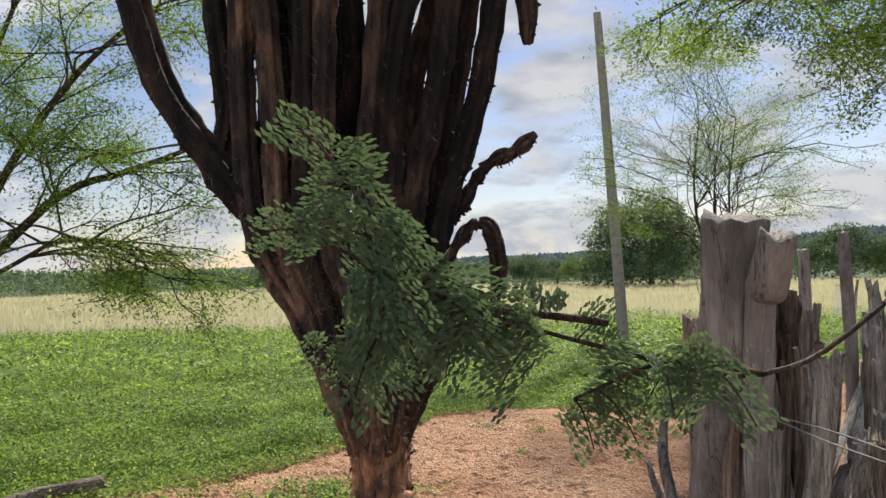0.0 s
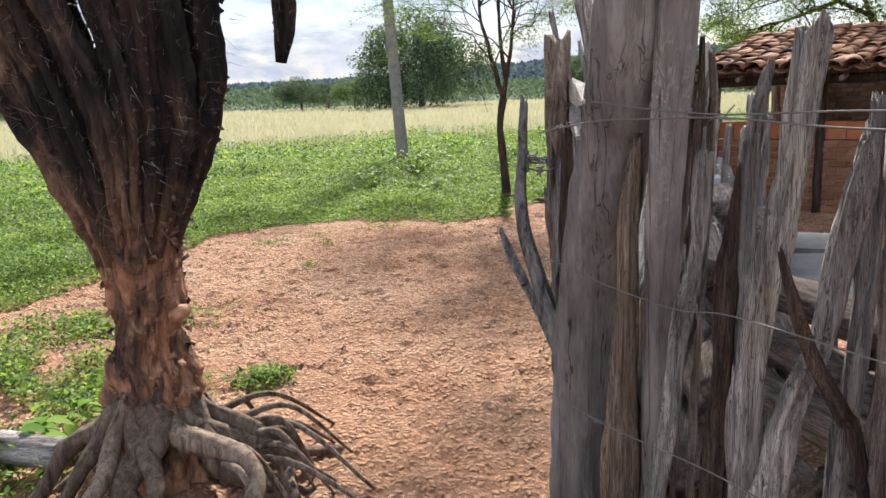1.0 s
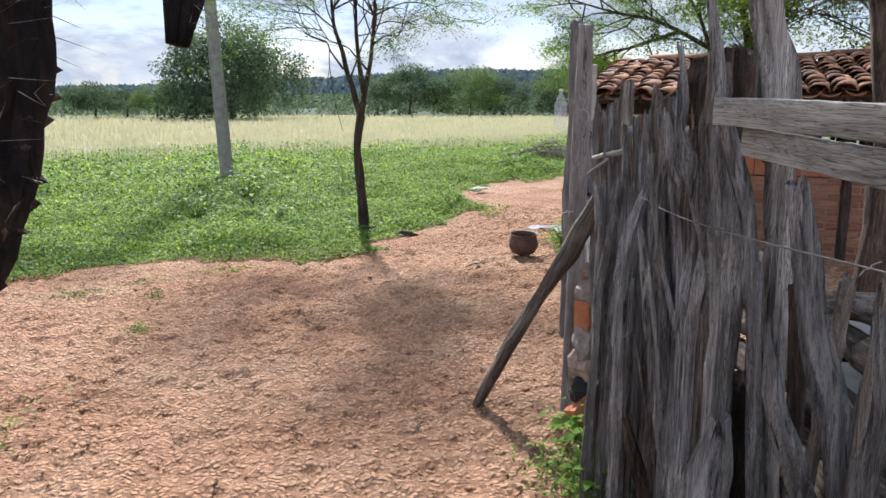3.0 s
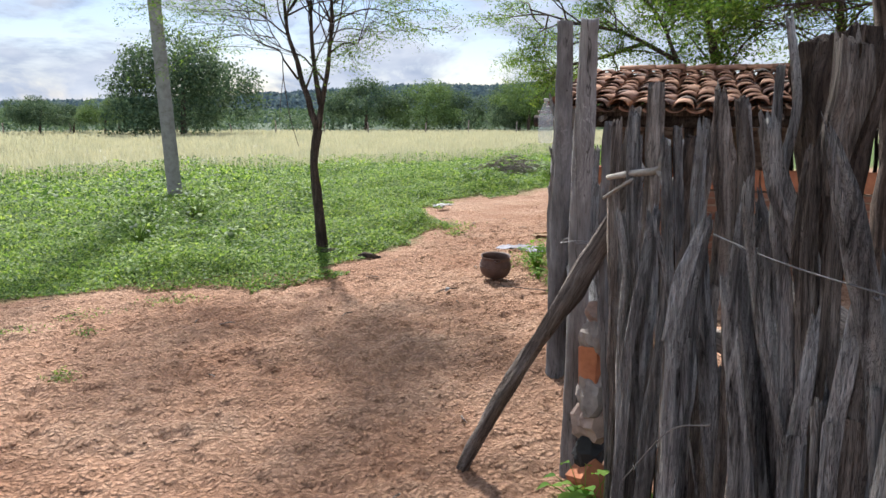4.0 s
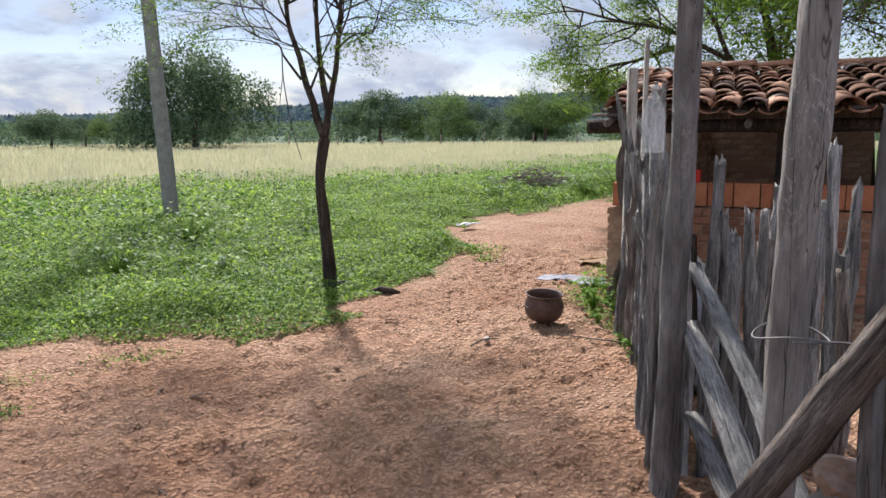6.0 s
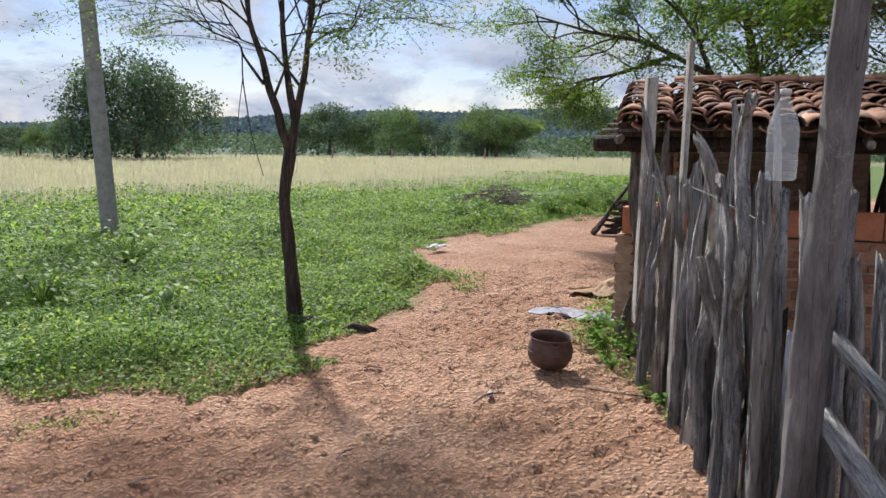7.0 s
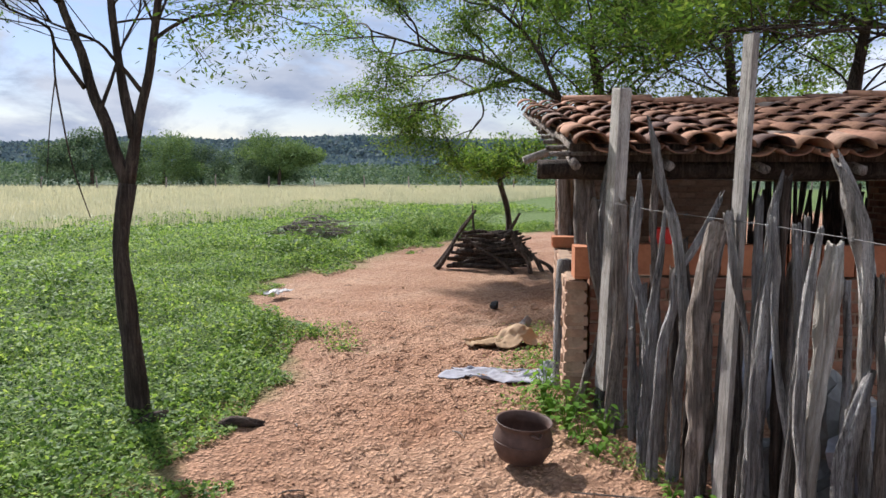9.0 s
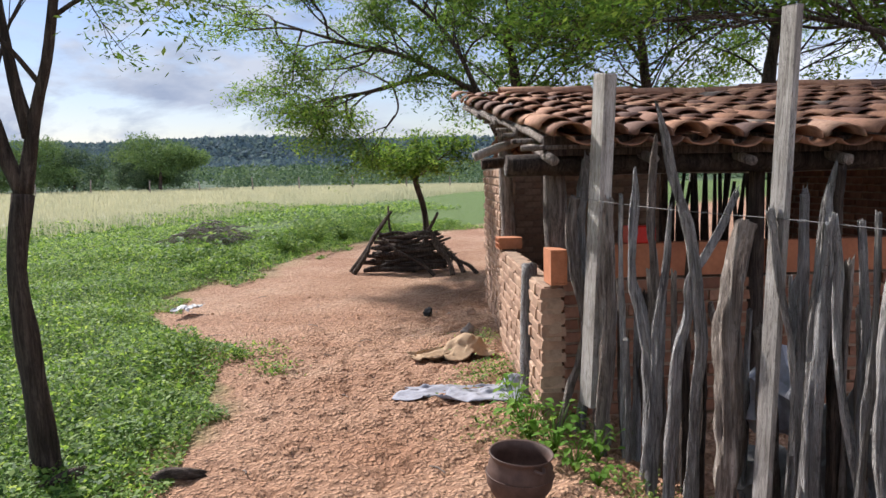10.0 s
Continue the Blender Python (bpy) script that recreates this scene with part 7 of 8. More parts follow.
def right_canopy():
    """Tree inside the yard whose crown hangs over the fence at the start."""
    t = root("tree", (5.2, 5.3, 0))
    g = Tree(71)
    b = Vector((5.2, 5.3, 0))
    k = b + Vector((-0.2, 0.1, 2.9))
    g.heap.add(tube([b - Vector((0, 0, 0.1)), b + Vector((0.1, 0, 1.3)), k], [0.14, 0.12, 0.09], 10, 12, 0.25, 0.15, seed=8))
    for pts in ([k, k + Vector((-0.9, 0.2, 0.75)), k + Vector((-1.7, 0.5, 1.05)), k + Vector((-2.5, 0.8, 1.05))],
                [k, k + Vector((-0.6, 0.7, 0.8)), k + Vector((-1.2, 1.5, 1.3)), k + Vector((-1.9, 2.2, 1.5))],
                [k, k + Vector((0.5, 0.5, 0.9)), k + Vector((0.7, 1.1, 1.7))]):
        g.heap.add(tube(pts, [0.05, 0.035, 0.014], 8, 14, 0.2, seed=pts[-1].x))
        line = smooth_path(pts, 9)
        for i in range(2, 9):
            for s in range(2):
                way = (line[i] - line[i - 1]).normalized() * 0.5 + Vector((g.r.uniform(-1, 1), g.r.uniform(-1, 1), g.r.uniform(-0.45, 0.6)))
                g.limb(line[i], way, g.r.uniform(0.4, 0.75), 0.014, 2, 0.2, 3, 0.8)
    finish_tree(t, g, g.leaves(38, 0.044, 0.12, 72, 0.36), "feather", "leafy yard tree spreading a light feathery crown")


right_canopy()


def bare_tree():
    t = root("tree", (11.2, 6.4, 0))
    g = Tree(81)
    b = Vector((11.2, 6.4, 0))
    k = b + Vector((-0.3, 0.2, 2.4))
    g.heap.add(tube([b - Vector((0, 0, 0.1)), b + Vector((0.1, 0, 1.2)), k], [0.13, 0.1, 0.09], 10, 12, 0.25, 0.15, seed=9))
    for i in range(9):
        a = i * 0.7
        g.limb(k, Vector((math.cos(a), math.sin(a), g.r.uniform(0.1, 0.8))), g.r.uniform(1.1, 1.7), 0.04, 4, 0.02, 3, 0.75)
    finish_tree(t, g, g.leaves(1, 0.05, 0.1, 82, 0.36), "feather", "dark thorny tree with mostly bare tangled twigs")


bare_tree()


def small_tree():
    t = root("tree", (11.3, 13.4, 0))
    g = Tree(91)
    b = Vector((11.3, 13.4, 0))
    k = b + Vector((-0.1, 0.05, 1.35))
    g.heap.add(tube([b - Vector((0, 0, 0.1)), b + Vector((0.1, 0, 0.7)), k], [0.06, 0.05, 0.045], 9, 12, 0.25, 0.2, seed=7))
    for i in range(6):
        a = i * 1.05
        g.limb(k, Vector((math.cos(a), math.sin(a), g.r.uniform(0.3, 0.9))), g.r.uniform(0.35, 0.55), 0.02, 3, 0.05, 3, 0.7)
    finish_tree(t, g, g.leaves(10, 0.07, 0.10, 92, 0.4), "feather", "small bushy tree on a thin dark stem")


small_tree()

# ---- utility pole ----
v, f = tube([(0, 0, -0.2), (-0.19, 0, 3.6), (-0.40, 0, 7.6)], [0.135, 0.115, 0.09], 18, 30, 0.03, 0.0, 1, 0, 0.0, 3)
ob = new("utility_pole", mesh_of("utility_pole", v, f, M["concrete"]))
ob.location = (3.48, 17.5, 0)
tagged(ob, "leaning bare grey pole standing among the weeds", "pole")

# ---- pot ----
pot = root("clay_pot", (4.42, 8.45, 0.0))
prof = [(0.075, 0.0), (0.115, 0.02), (0.143, 0.07), (0.148, 0.11), (0.140, 0.155), (0.128, 0.178), (0.133, 0.196), (0.142, 0.207), (0.140, 0.212), (0.131, 0.205), (0.118, 0.178), (0.130, 0.15), (0.136, 0.11), (0.130, 0.07), (0.10, 0.03), (0.02, 0.022), (0.001, 0.022)]
v, f = lathe(prof, 40)
pm = pose(4.42, 8.45, -0.004, 3, -4, 40)
pot.matrix_basis = pm
part("pot_body", mesh_of("pot_body", v, f, M["pot"]), pot, "", pm)
for a in (200, 20):
    c, s = math.cos(radians(a)), math.sin(radians(a))
    pts = [(c * 0.134 - s * 0.025, s * 0.134 + c * 0.025, 0.185), (c * 0.162, s * 0.162, 0.178), (c * 0.134 + s * 0.025, s * 0.134 - c * 0.025, 0.185)]
    v, f = tube(pts, [0.008, 0.007, 0.008], 8, 10, 0.05)
    part("lug_handle", mesh_of("lug_handle", v, f, M["pot"]), pot, "", pm)
v, f = tube([(0.1485 * math.cos(a), 0.1485 * math.sin(a), 0.118) for a in np.linspace(0, 2 * math.pi, 33)], [0.003], 6, 33, 0)
part("band", mesh_of("band", v, f, M["pot"]), pot, "", pm)
tagged(pot, "round brown cooking pot standing empty on the sand", "pot")


# ---- cloth, paper sack and scraps ----
def crumple(name, at, yaw, sx, sy, height, mat, label, seed, nx=44, ny=26, category="cloth", lift=None):
    v, f = [], []
    for j in range(ny + 1):
        for i in range(nx + 1):
            x, y = i / nx - 0.5, j / ny - 0.5
            n1 = noise.noise(Vector((x * 4 + seed, y * 3, 0.3)))
            n2 = noise.noise(Vector((x * 11 + seed, y * 8, 2.3)))
            ridge = (1 - abs(n1)) ** 3
            z = height * (0.55 * ridge + 0.28 * abs(n2) + 0.05)
            if lift:
                z += lift(x, y)
            edge = 1 + 0.30 * noise.noise(Vector((x * 2 + seed, y * 2, 5)))
            v.append((x * sx * edge + 0.04 * n2, y * sy * edge * (1 + 0.4 * x) + 0.05 * n1, max(0.006, z)))
    for j in range(ny):
        for i in range(nx):
            a = j * (nx + 1) + i
            f.append((a, a + 1, a + nx + 2, a + nx + 1))
    ob = new(name, mesh_of(name, v, f, M[mat]))
    ob.matrix_basis = pose(*at, 0, 0, yaw)
    s = ob.modifiers.new("thickness", "SOLIDIFY")
    s.thickness = 0.004
    return tagged(ob, label, category)


crumple("cloth", (5.68, 9.42, 0.0), -62, 0.86, 0.30, 0.05, "cloth", "crumpled grey-white cloth lying on the sand", 2.0, lift=lambda x, y: 0.10 * math.exp(-((x - 0.36) / 0.10) ** 2 - ((y - 0.1) / 0.3) ** 2))
crumple("paper_sack", (6.52, 10.06, 0.0), -42, 0.62, 0.36, 0.07, "paper", "crumpled brown paper sack beside the wall", 7.0, category="sack", lift=lambda x, y: 0.17 * math.exp(-((x - 0.22) / 0.20) ** 2 - (y / 0.36) ** 2))
crumple("rag", (6.9, 13.5, 0.05), 20, 0.3, 0.2, 0.06, "white_bit", "small white scrap lying in the weeds", 4.0, 20, 14, "scrap")


def rock(name, at, r, mat, label, seed, category="rock", squash=0.7):
    v, f = tube([(0, 0, -r * squash), (0, 0, -r * 0.5 * squash), (0, 0, 0.3 * r * squash), (0, 0, r * squash)], [r * 0.5, r, r * 0.95, r * 0.35], 14, 11, 0.6, 0.2, 0.8, 0, 0, seed, fine=4)
    if mat == "hollow_brick":
        v, f = box(0, 0, 0, r * 2.1, r * 1.2, r * 1.0, 0.006, int(seed * 7))
    ob = new(name, mesh_of(name, v, f, M[mat], False))
    lie = 0.2 if squash < 0.5 else 1.0
    ob.matrix_basis = pose(at[0], at[1], at[2] + r * squash * 0.7, seed * 30 * lie, seed * 17 * lie, seed * 50)
    return tagged(ob, label, category)


rock("scrap", (7.92, 11.15, 0.0), 0.07, "black_bit", "small black lump lying on the sand", 1, "scrap")
rock("brick_piece", (8.1, 10.75, 0.0), 0.06, "brick", "broken piece of brick lying on the sand", 2, "brick")
rock("stone", (7.3, 10.35, 0.0), 0.07, "rock", "flat pale stone beside the wall", 3, "stone")
# stones and brick heaped between the gate post and the first stake
for i, (dx, dy, z, r, mt) in enumerate(((0.0, 0.0, 0.0, 0.085, "hollow_brick"), (0.01, 0.01, 0.10, 0.075, "black_bit"), (0.0, 0.0, 0.20, 0.08, "rock"), (-0.01, 0.0, 0.30, 0.07, "rock"), (0.0, 0.01, 0.39, 0.065, "hollow_brick"), (0.0, 0.0, 0.48, 0.07, "rock"), (0.01, 0.0, 0.57, 0.055, "rock"))):
    p = along(5.12, 0.015)
    rock("stone" if mt != "hollow_brick" else "brick_piece", (p.x + dx, p.y + dy, z * 1.22), r * 1.22, mt, "rough stone wedged in the fence gap" if mt != "hollow_brick" else "orange brick piece wedged in the fence gap", i + 1.3, "stone" if mt != "hollow_brick" else "brick", 0.75)


# ---- woodpile and brush heap ----
pile = root("woodpile", (10.9, 13.25, 0))
PMX = Matrix.Translation((10.9, 13.25, 0)) @ Matrix.Rotation(radians(-60), 4, "Z")
pile.matrix_basis = PMX
tagged(pile, "stack of dark crooked firewood logs and branches", "woodpile")
rnd = random.Random(41)
for k in range(9):
    for j in range(4):
        if k > 5 and j > 1:
            continue
        ln = rnd.uniform(0.46, 0.62) * (1.08 - 0.04 * k)
        y, z = (-0.30 + j * 0.2) * (1 - 0.07 * k) + rnd.uniform(-0.05, 0.05), 0.05 + k * 0.062
        dx = -0.1 + rnd.uniform(-0.12, 0.12)
        r0 = rnd.uniform(0.022, 0.042)
        tip = rnd.uniform(-0.03, 0.11)
        pts = [(-ln + dx, y + rnd.uniform(-0.14, 0.14), max(0.04, z + rnd.uniform(-0.10, 0.08))), (dx - 0.3 * ln, y + rnd.uniform(-0.06, 0.06), z + rnd.uniform(-0.02, 0.04)), (dx + 0.3 * ln, y, z + rnd.uniform(-0.02, 0.04)), (ln + dx, y + rnd.uniform(-0.14, 0.14), max(0.04, z + tip))]
        v, f = tube(pts, [r0, r0, r0 * 0.9, r0 * 0.6], 8, 16, 0.3, 0.2, seed=k * 7 + j, jag=0.02)
        part("log", mesh_of("log", v, f, M["bark"]), pile, "", PMX)
# sticks leaning on the ends and the face of the stack
for foot, head, y, r in ((-0.96, (-0.36, 0.88), 0.05, 0.045), (-0.90, (-0.44, 0.74), -0.12, 0.04), (0.28, (-0.45, 0.50), -0.40, 0.034), (0.54, (0.23, 0.62), -0.42, 0.04), (0.70, (0.26, 0.56), -0.2, 0.036), (0.88, (0.42, 0.32), -0.3, 0.036), (-0.05, (0.32, 0.84), 0.0, 0.045), (-0.25, (-0.42, 0.95), 0.12, 0.026)):
    dx = (head[0] - foot) / 3
    v, f = tube([(foot, y - 0.16, 0.0), (foot + dx + 0.03, y - 0.07, head[1] * 0.36), (foot + 2 * dx - 0.03, y + 0.02, head[1] * 0.64), (head[0], y + 0.1, head[1])], [r * 1.1, r, r * 0.9, r * 0.6], 9, 18, 0.3, 0.3, seed=foot * 9 + r * 100, jag=0.03)
    part("log", mesh_of("log", v, f, M["bark"]), pile, "crooked stick leaning on the stack", PMX)


def brush_heap(at, rx, ry, h, n, seed, label):
    hp, r = Heap(), random.Random(seed)
    for i in range(n):
        a, d = r.uniform(0, 6.28), math.sqrt(r.random())
        c = Vector((math.cos(a) * d * rx, math.sin(a) * d * ry, r.random() * h * (1 - d * d) + 0.03))
        w = Vector((r.uniform(-1, 1), r.uniform(-0.5, 0.5), r.uniform(-0.2, 0.35))) * r.uniform(0.25, 0.7)
        hp.add(tube([c - w, c + Vector((r.uniform(-0.08, 0.08), 0, 0.04)), c + w], [0.012, 0.01, 0.005], 4, 5, 0))
    ob = new("brush_heap", hp.mesh("brush_heap", M["brown_wood"]))
    ob.location = at
    tagged(ob, label, "brush pile", kind="stuff")


brush_heap((12.6, 19.4, 0.05), 1.0, 0.6, 0.45, 150, 5, "heap of dry brown cut branches in the weeds")
loose_log("root_log", [(3.72, 10.02, 0.0), (3.79, 9.97, 0.035), (3.84, 9.90, 0.03), (3.92, 9.86, 0.0)], [0.035, 0.042, 0.04, 0.036], "bark", "dark gnarled root lying at the tree's foot", "root", 14, 0.5, 0.3)
loose_log("root_log", [(3.4, 10.36, 0.02), (3.55, 10.33, 0.05), (3.72, 10.3, 0.02)], [0.03, 0.045, 0.03], "bark", "dark root snaking from the tree's foot", "root", 12, 0.4, 0.3)


# ---- twigs, stones and clods on the sand ----
def litter():
    r = random.Random(51)
    tw, st = Heap(), Heap()
    for i in range(3600):
        x = r.uniform(-0.6, 8.5)
        y = r.uniform(3.0, 13.5)
        if y > weed_edge(x) + 0.2 or (x - 5.2) * 0.81 + (y - 8.66) * 0.586 > -0.2 and (x - 5.2) * 0.586 - (y - 8.66) * 0.81 > -0.15:
            continue
        z = float(ground_z(x, y))
        if i % 45 == 0:
            a, ln = r.uniform(0, 6.28), r.uniform(0.04, 0.14)
            d = Vector((math.cos(a), math.sin(a), 0)) * ln / 2
            p = Vector((x, y, z + 0.006))
            tw.add(tube([p - d, p + Vector((r.uniform(-0.01, 0.01), r.uniform(-0.01, 0.01), 0.008)), p + d], [0.004, 0.0045, 0.0025], 5, 5, 0.2, seed=i))
        else:
            s = r.uniform(0.004, 0.013) * (1.8 if i % 11 == 0 else 1)
            st.add(tube([(x, y, z - s * 0.3), (x, y, z + s * 0.1), (x, y, z + s * 0.4)], [s, s * 1.1, s * 0.6], 6, 4, 0.4, seed=i, fine=20))
    ob = new("twigs", tw.mesh("twigs", M["brown_wood"]))
    tagged(ob, "scattered dry twigs on the bare sand", "twigs", kind="stuff")
    ob = new("pebbles", st.mesh("pebbles", M["ground"]))
    tagged(ob, "small stones and clods strewn over the sand", "stones", kind="stuff")


litter()


def clods():
    """Small sharp-edged crumbs of trodden earth over the whole bare yard."""
    rng = np.random.default_rng(27)
    n = 70000
    x, y = rng.uniform(-0.9, 7.6, n), 3.0 + 8.8 * rng.random(n) ** 0.9
    keep = (y < weed_edge(x) + 0.1) & (fractal(x, y, 1.6, 19, 3) + rng.normal(0, 0.5, n) > -0.1)
    hut_v, hut_u = (x - 5.2) * 0.81 + (y - 8.66) * 0.586, (x - 5.2) * 0.586 - (y - 8.66) * 0.81
    keep &= ~((hut_v > -0.2) & (hut_u > -0.15))
    keep &= (x - 1.38) * 0.863 - (y - 3.2) * 0.504 < 0.5
    x, y = x[keep], y[keep]
    k = len(x)
    r = rng.gamma(3.0, 0.0027, k).clip(0.004, 0.026)
    a = rng.random(k) * 6.283
    base = np.stack([x, y, ground_z(x, y) - r * 0.25], -1)
    ring = []
    for j in range(4):
        t = a + j * 1.571 + rng.normal(0, 0.25, k)
        q = r * rng.uniform(0.7, 1.35, k)
        ring.append(base + np.stack([np.cos(t) * q, np.sin(t) * q, np.zeros(k)], -1))
    top = base + np.stack([rng.normal(0, 0.3, k) * r, rng.normal(0, 0.3, k) * r, r * rng.uniform(0.4, 0.85, k)], -1)
    v = np.stack(ring + [top], 1).reshape(-1, 3)
    i = np.arange(k)[:, None] * 5
    f = np.concatenate([i + np.array([[j, (j + 1) % 4, 4]]) for j in range(4)])
    me = bpy.data.meshes.new("clods")
    me.vertices.add(len(v))
    me.vertices.foreach_set("co", v.astype(np.float32).ravel())
    me.loops.add(f.size)
    me.loops.foreach_set("vertex_index", f.ravel().astype(np.int32))
    me.polygons.add(len(f))
    me.polygons.foreach_set("loop_start", np.arange(0, f.size, 3, dtype=np.int32))
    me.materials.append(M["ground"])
    me.update(calc_edges=True)
    tagged(new("clods", me), "loose crumbs of trodden reddish earth", "soil", kind="stuff")


clods()
loose_log("dry_twig", [(4.203, 8.04, 0.012), (4.349, 7.731, 0.02), (4.544, 7.507, 0.012)], [0.004, 0.005, 0.004], "brown_wood", "long thin dry twig lying on the sand", "twig", 6, 0.1, 0, 0.002)
loose_log("dry_twig", [(3.539, 8.085, 0.01), (3.68, 8.145, 0.02), (3.8, 8.138, 0.012)], [0.004, 0.006, 0.004], "brown_wood", "bent dry twig beside a pale stone", "twig", 6, 0.1, 0, 0.002)
rock("stone", (3.72, 8.17, 0.0), 0.035, "white_bit", "small pale stone with a twig beside it", 4, "stone", 0.4)


# ---- weed clumps with broad leaves ----
def leaf_shape(n=6):
    pts = []
    for i in range(n + 1):
        t = i / n
        w = math.sin(math.pi * t ** 0.75) * 0.36
        pts.append((t, w))
    return pts


def broad_plant(at, height, count, size, seed, label, mat="broad", name="weed_plant"):
    r = random.Random(seed)
    t = root(name, at)
    stems, v, f = Heap(), [], []
    shape = leaf_shape()
    for i in range(count):
        a = r.uniform(0, 6.28)
        reach = r.uniform(0.2, 1.0) * height * (0.7 if height < 0.4 else 1.5)
        tip = Vector((math.cos(a) * reach, math.sin(a) * reach, height * r.uniform(0.3, 1.0)))
        stems.add(tube([(0, 0, 0), tip * 0.5 + Vector((0, 0, height * 0.15)), tip], [0.003, 0.002, 0.0015], 4, 5, 0))
        out = Vector((math.cos(a + r.uniform(-0.6, 0.6)), math.sin(a + r.uniform(-0.6, 0.6)), r.uniform(-0.4, 0.35))).normalized()
        side = out.cross(Vector((0, 0, 1))).normalized()
        up = side.cross(out)
        s = size * r.uniform(0.6, 1.25)
        n = len(v)
        for q, w in shape:
            c = tip + out * (q * s) - Vector((0, 0, 1)) * (q * q * s * 0.3)
            v += [c + side * (w * s) + up * (w * s * 0.3), c, c - side * (w * s) + up * (w * s * 0.3)]
        for k in range(len(shape) - 1):
            b = n + k * 3
            f += [(b, b + 1, b + 4, b + 3), (b + 1, b + 2, b + 5, b + 4)]
    part("stem", stems.mesh("stem", M[mat]), t, m=t.matrix_basis)
    part("foliage", mesh_of("foliage", v, f, M[mat]), t, m=t.matrix_basis)
    return tagged(t, label, "plant")


CLUMPS = [(2.10, 4.45, 0.26, 26, 0.075), (2.16, 4.62, 0.2, 18, 0.06), (1.82, 4.05, 0.2, 26, 0.05), (1.95, 4.22, 0.16, 22, 0.045), (1.72, 3.86, 0.16, 26, 0.04),
          (4.98, 8.52, 0.24, 34, 0.055), (5.1, 8.72, 0.26, 34, 0.055), (5.28, 8.86, 0.22, 30, 0.05), (4.86, 8.36, 0.18, 26, 0.045), (4.74, 8.2, 0.14, 22, 0.04), (5.0, 8.3, 0.2, 24, 0.05), (5.5, 9.0, 0.2, 24, 0.045), (5.8, 9.2, 0.18, 20, 0.04),
          (4.42, 7.5, 0.09, 26, 0.035), (4.28, 7.3, 0.08, 20, 0.03), (4.5, 7.7, 0.08, 20, 0.03),
          (-0.85, 3.75, 0.26, 26, 0.10), (-1.1, 3.6, 0.22, 24, 0.09), (-0.7, 4.0, 0.2, 20, 0.08),
          (3.05, 14.2, 0.5, 40, 0.15), (2.75, 11.4, 0.3, 30, 0.10), (1.9, 12.2, 0.4, 34, 0.12), (5.2, 15.4, 0.45, 34, 0.14), (9.6, 16.5, 0.6, 40, 0.16), (13.4, 17.4, 0.8, 60, 0.16), (12.0, 16.9, 0.6, 50, 0.15), (14.6, 17.6, 0.75, 60, 0.16), (16.2, 17.8, 0.8, 60, 0.16)]
for i, (x, y, h, n, s) in enumerate(CLUMPS):
    broad_plant((x, y, float(ground_z(x, y))), h, n if h < 0.4 else n * 3, s if h < 0.4 else s * 0.55, i + 3, "low weed with soft bright green leaves" if h < 0.3 else "tall leafy green weed standing above the rest", "broad" if h < 0.3 else "weed")


def tuft_patches():
    """Thin low patches of small weeds out on the sand."""
    rng = np.random.default_rng(9)
    out = []
    for x, y, rx, ry, n, s, h in ((-1.25, 5.0, 0.75, 0.6, 7200, 0.034, 0.1), (-1.0, 6.0, 0.7, 0.35, 3600, 0.034, 0.08), (-0.55, 4.55, 0.35, 0.3, 2400, 0.032, 0.09), (0.16, 4.55, 0.16, 0.14, 840, 0.028, 0.06),
                                  (-1.9, 4.4, 0.8, 0.7, 6000, 0.034, 0.12), (-1.0, 3.6, 0.5, 0.3, 1200, 0.03, 0.1), (-2.6, 5.6, 1.2, 0.8, 4200, 0.035, 0.13), (5.55, 11.0, 0.16, 0.2, 260, 0.03, 0.09), (5.9, 11.6, 0.3, 0.3, 420, 0.03, 0.09),
                                  (0.85, 8.3, 0.10, 0.08, 130, 0.02, 0.04), (0.95, 8.8, 0.25, 0.12, 200, 0.02, 0.05), (1.6, 9.0, 0.3, 0.12, 240, 0.022, 0.05), (0.62, 7.35, 0.09, 0.08, 130, 0.02, 0.04), (0.3, 8.6, 0.3, 0.2, 300, 0.022, 0.05),
                                  (4.62, 7.85, 0.14, 0.16, 260, 0.022, 0.06), (4.78, 8.12, 0.14, 0.2, 320, 0.024, 0.07), (5.2, 8.8, 0.3, 0.26, 800, 0.028, 0.12), (6.2, 9.5, 0.5, 0.16, 700, 0.026, 0.12), (6.9, 10.05, 0.4, 0.16, 420, 0.026, 0.10),
                                  (1.92, 4.2, 0.22, 0.3, 1300, 0.026, 0.14), (1.7, 3.8, 0.14, 0.25, 800, 0.024, 0.12)):
        a, d = rng.random(n) * 6.283, np.sqrt(rng.random(n)) * (1 + 0.3 * rng.normal(0, 1, n))
        px, py = x + np.cos(a) * d * rx, y + np.sin(a) * d * ry
        keep = fractal(px, py, 4.0, 13, 2) > -0.35
        px, py = px[keep], py[keep]
        pz = ground_z(px, py) + rng.random(len(px)) * h
        out.append(rhombs(np.stack([px, py, pz], -1), s * rng.uniform(0.6, 1.4, len(px)), 0.5, 0.5, rng))
    ob = new("weed_patches", quads_of("weed_patches", np.concatenate(out), M["weed"]))
    tagged(ob, "thin patches of small green weeds on the sand", "weeds", kind="stuff")


tuft_patches()


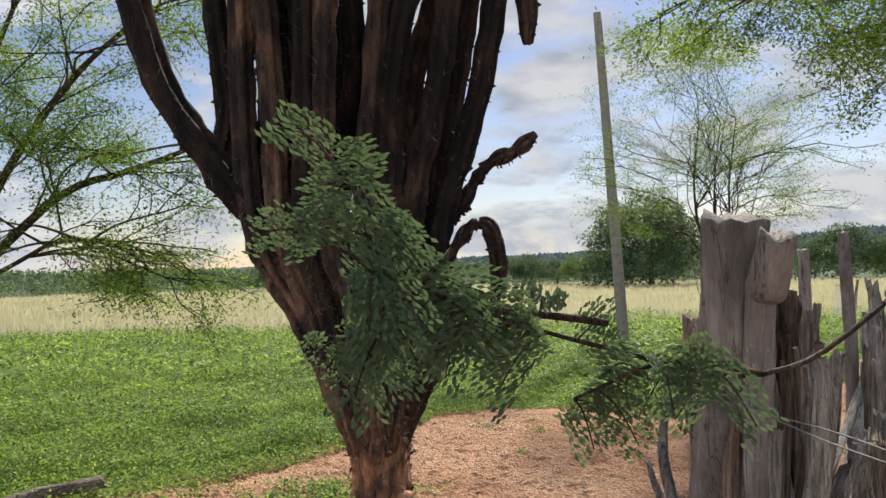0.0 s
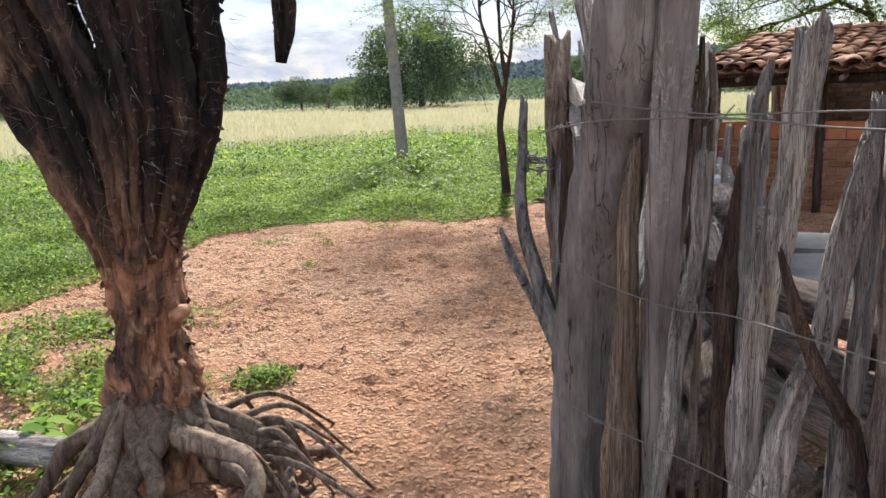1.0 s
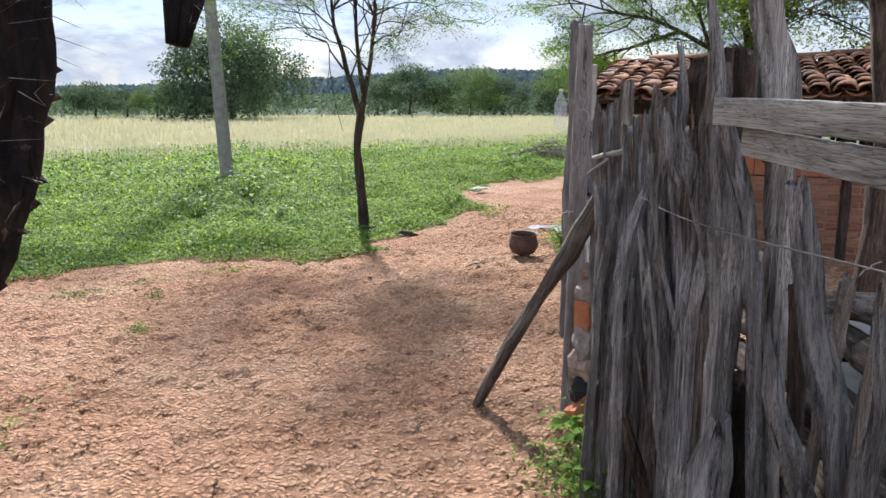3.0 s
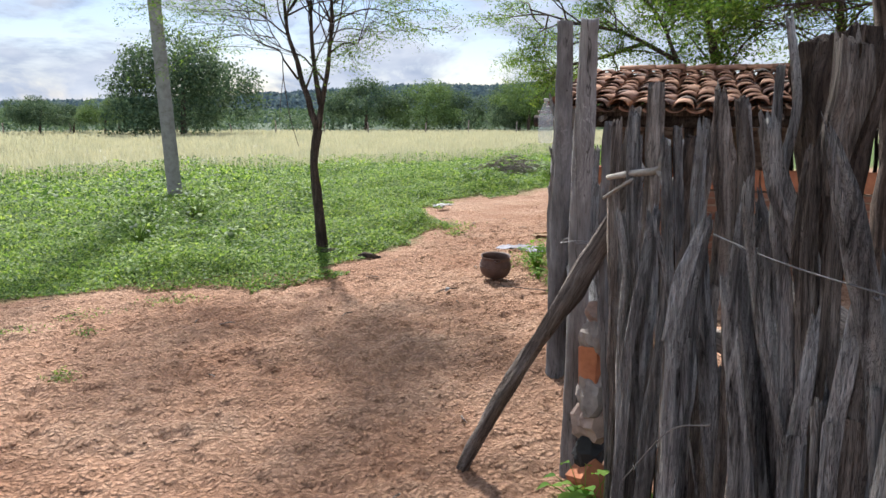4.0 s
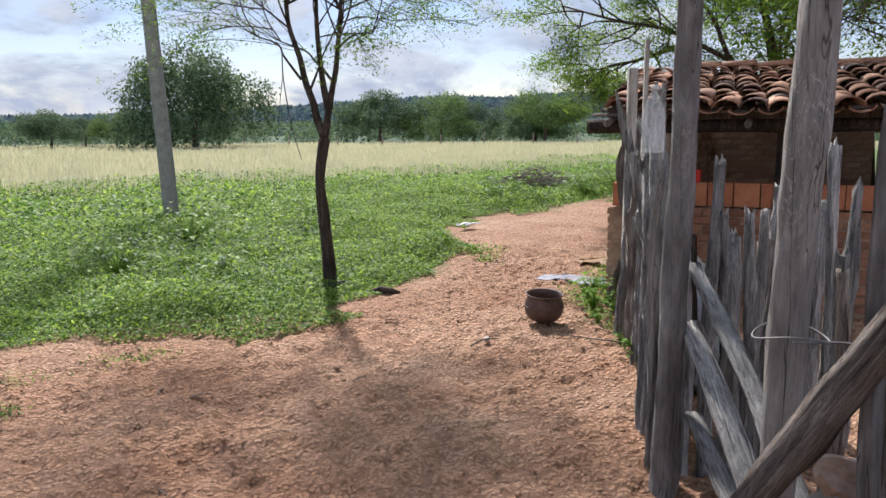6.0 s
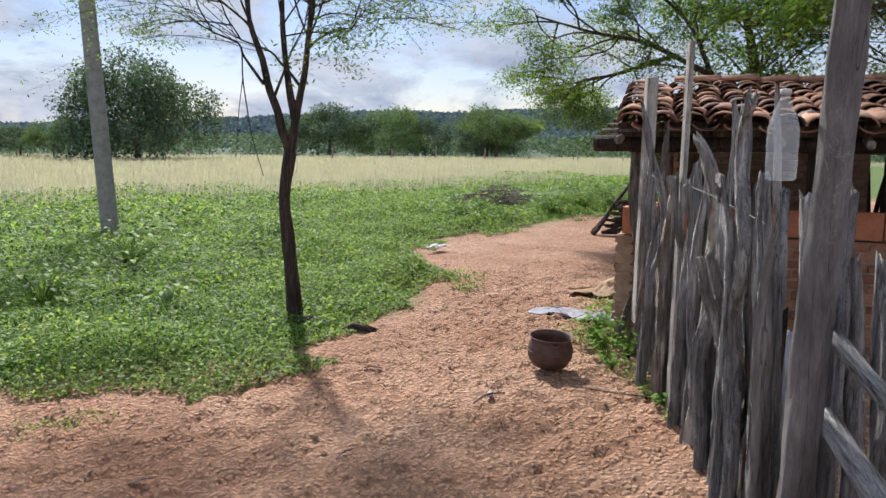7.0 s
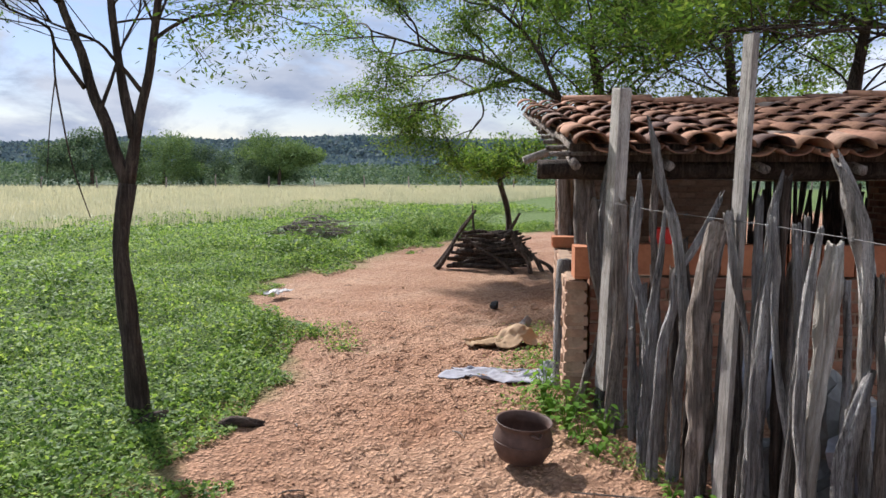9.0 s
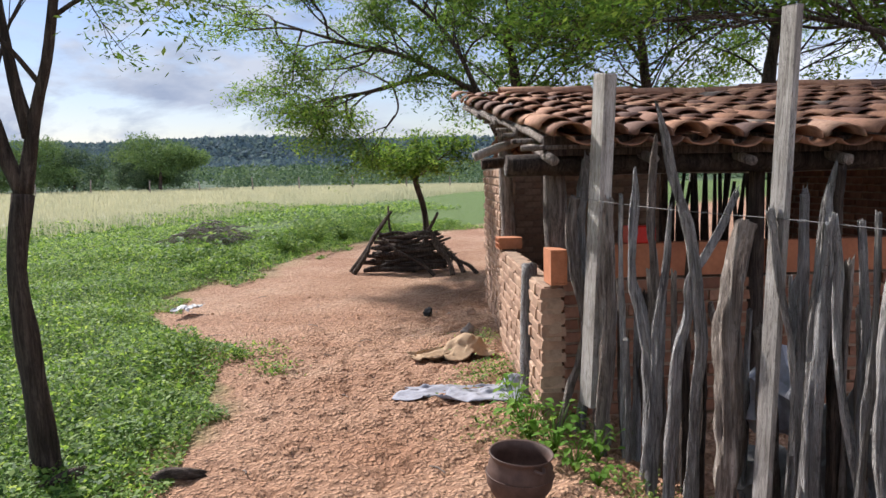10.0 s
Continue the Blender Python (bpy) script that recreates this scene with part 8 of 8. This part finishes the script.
# ---- the yard behind the fence ----
table = root("work_table", (2.45, 3.35, 0))
TM = Matrix.Translation((2.45, 3.35, 0)) @ Matrix.Rotation(radians(58), 4, "Z")
table.matrix_basis = TM
tagged(table, "rough log table carrying a broken grey slab", "table")
for i, y in enumerate((-0.28, -0.1, 0.1, 0.28)):
    v, f = tube([(-0.65, y, 0.62), (0, y + 0.02, 0.63), (0.65, y, 0.62)], [0.06, 0.058, 0.06], 10, 16, 0.2, 0.2, seed=i)
    part("log", mesh_of("log", v, f, M["bark"]), table, "", TM)
for x in (-0.5, 0.5):
    for y in (-0.22, 0.22):
        v, f = tube([(x, y, -0.05), (x + 0.02, y, 0.3), (x, y, 0.60)], [0.055, 0.05, 0.05], 9, 10, 0.2, 0.2, seed=x + y)
        part("leg", mesh_of("leg", v, f, M["bark"]), table, "", TM)
for i, (x0, x1, sk) in enumerate(((-0.62, -0.03, 0.06), (0.0, 0.6, -0.05))):
    h = Heap()
    h.add(([Vector(p) for p in ((x0, -0.34, 0.69), (x1 + sk, -0.32, 0.69), (x1 - sk, 0.33, 0.69), (x0 + 0.04, 0.30, 0.69), (x0, -0.34, 0.725), (x1 + sk, -0.32, 0.725), (x1 - sk, 0.33, 0.725), (x0 + 0.04, 0.30, 0.725))],
           [(3, 2, 1, 0), (4, 5, 6, 7), (0, 1, 5, 4), (1, 2, 6, 5), (2, 3, 7, 6), (3, 0, 4, 7)]))
    part("slab", h.mesh("slab", M["slab"], False), table, "cracked grey slab", TM @ Matrix.Rotation(radians(3 if i else -2), 4, "Y"))
for i in range(14):
    u, k = i % 5, i // 5
    p = Vector((1.50, 2.72, 0)) + Vector((0.10, 0.17, 0)) * u
    ob = new("roof_tile", COVERS[i % 4])
    ob.matrix_basis = pose(p.x, p.y, 0.06 + k * 0.09, 4, 0, -32 + (i * 7) % 11 - 5)
    tagged(ob, "spare clay roof tile stacked in the yard", "roof tile", "stacked roof tiles")
rnd = random.Random(77)
for i in range(48):
    s = 1.2 + (i % 10) * 0.34
    p = along(s, 0.34 + 0.07 * (i // 10) + 0.05 * (i % 3))
    q = along(s + rnd.uniform(0.5, 0.9), 0.34 + 0.08 * (i // 10))
    z = 0.08 + 0.112 * (i % 8)
    loose_log("stored_log", [(p.x, p.y, z), ((p.x + q.x) / 2, (p.y + q.y) / 2, z + 0.02), (q.x, q.y, z + rnd.uniform(-0.03, 0.05))], [0.06, 0.065, 0.055], "brown_wood", "dark rough log stored behind the fence", "log", 10)
red = new("red_crate", mesh_of("red_crate", *box(0, 0, 0, 0.16, 0.12, 0.1, 0.002, 4), M["red_plastic"], False))
red.matrix_basis = HM @ pose(0.62, 0.36, 0.99 + 0.055)
tagged(red, "small bright red box on the hut's front wall", "box")


# grey sacks stuffed between the fence and the hut's front wall
for i, (s, o, r, z, mt) in enumerate(((8.78, 0.24, 0.17, 0.40, "cloth"), (8.36, 0.26, 0.20, 0.34, "slab"), (8.05, 0.28, 0.19, 0.30, "cloth"), (8.55, 0.27, 0.2, 0.02, "slab"), (8.2, 0.27, 0.2, 0.0, "slab"), (8.8, 0.25, 0.19, 0.0, "slab"), (7.85, 0.3, 0.2, 0.0, "slab"))):
    p = along(s, o)
    rock("plastic_sack", (p.x, p.y, z), r, mt, "crumpled grey plastic sack stuffed behind the stakes", i + 2.6, "sack", 0.95)
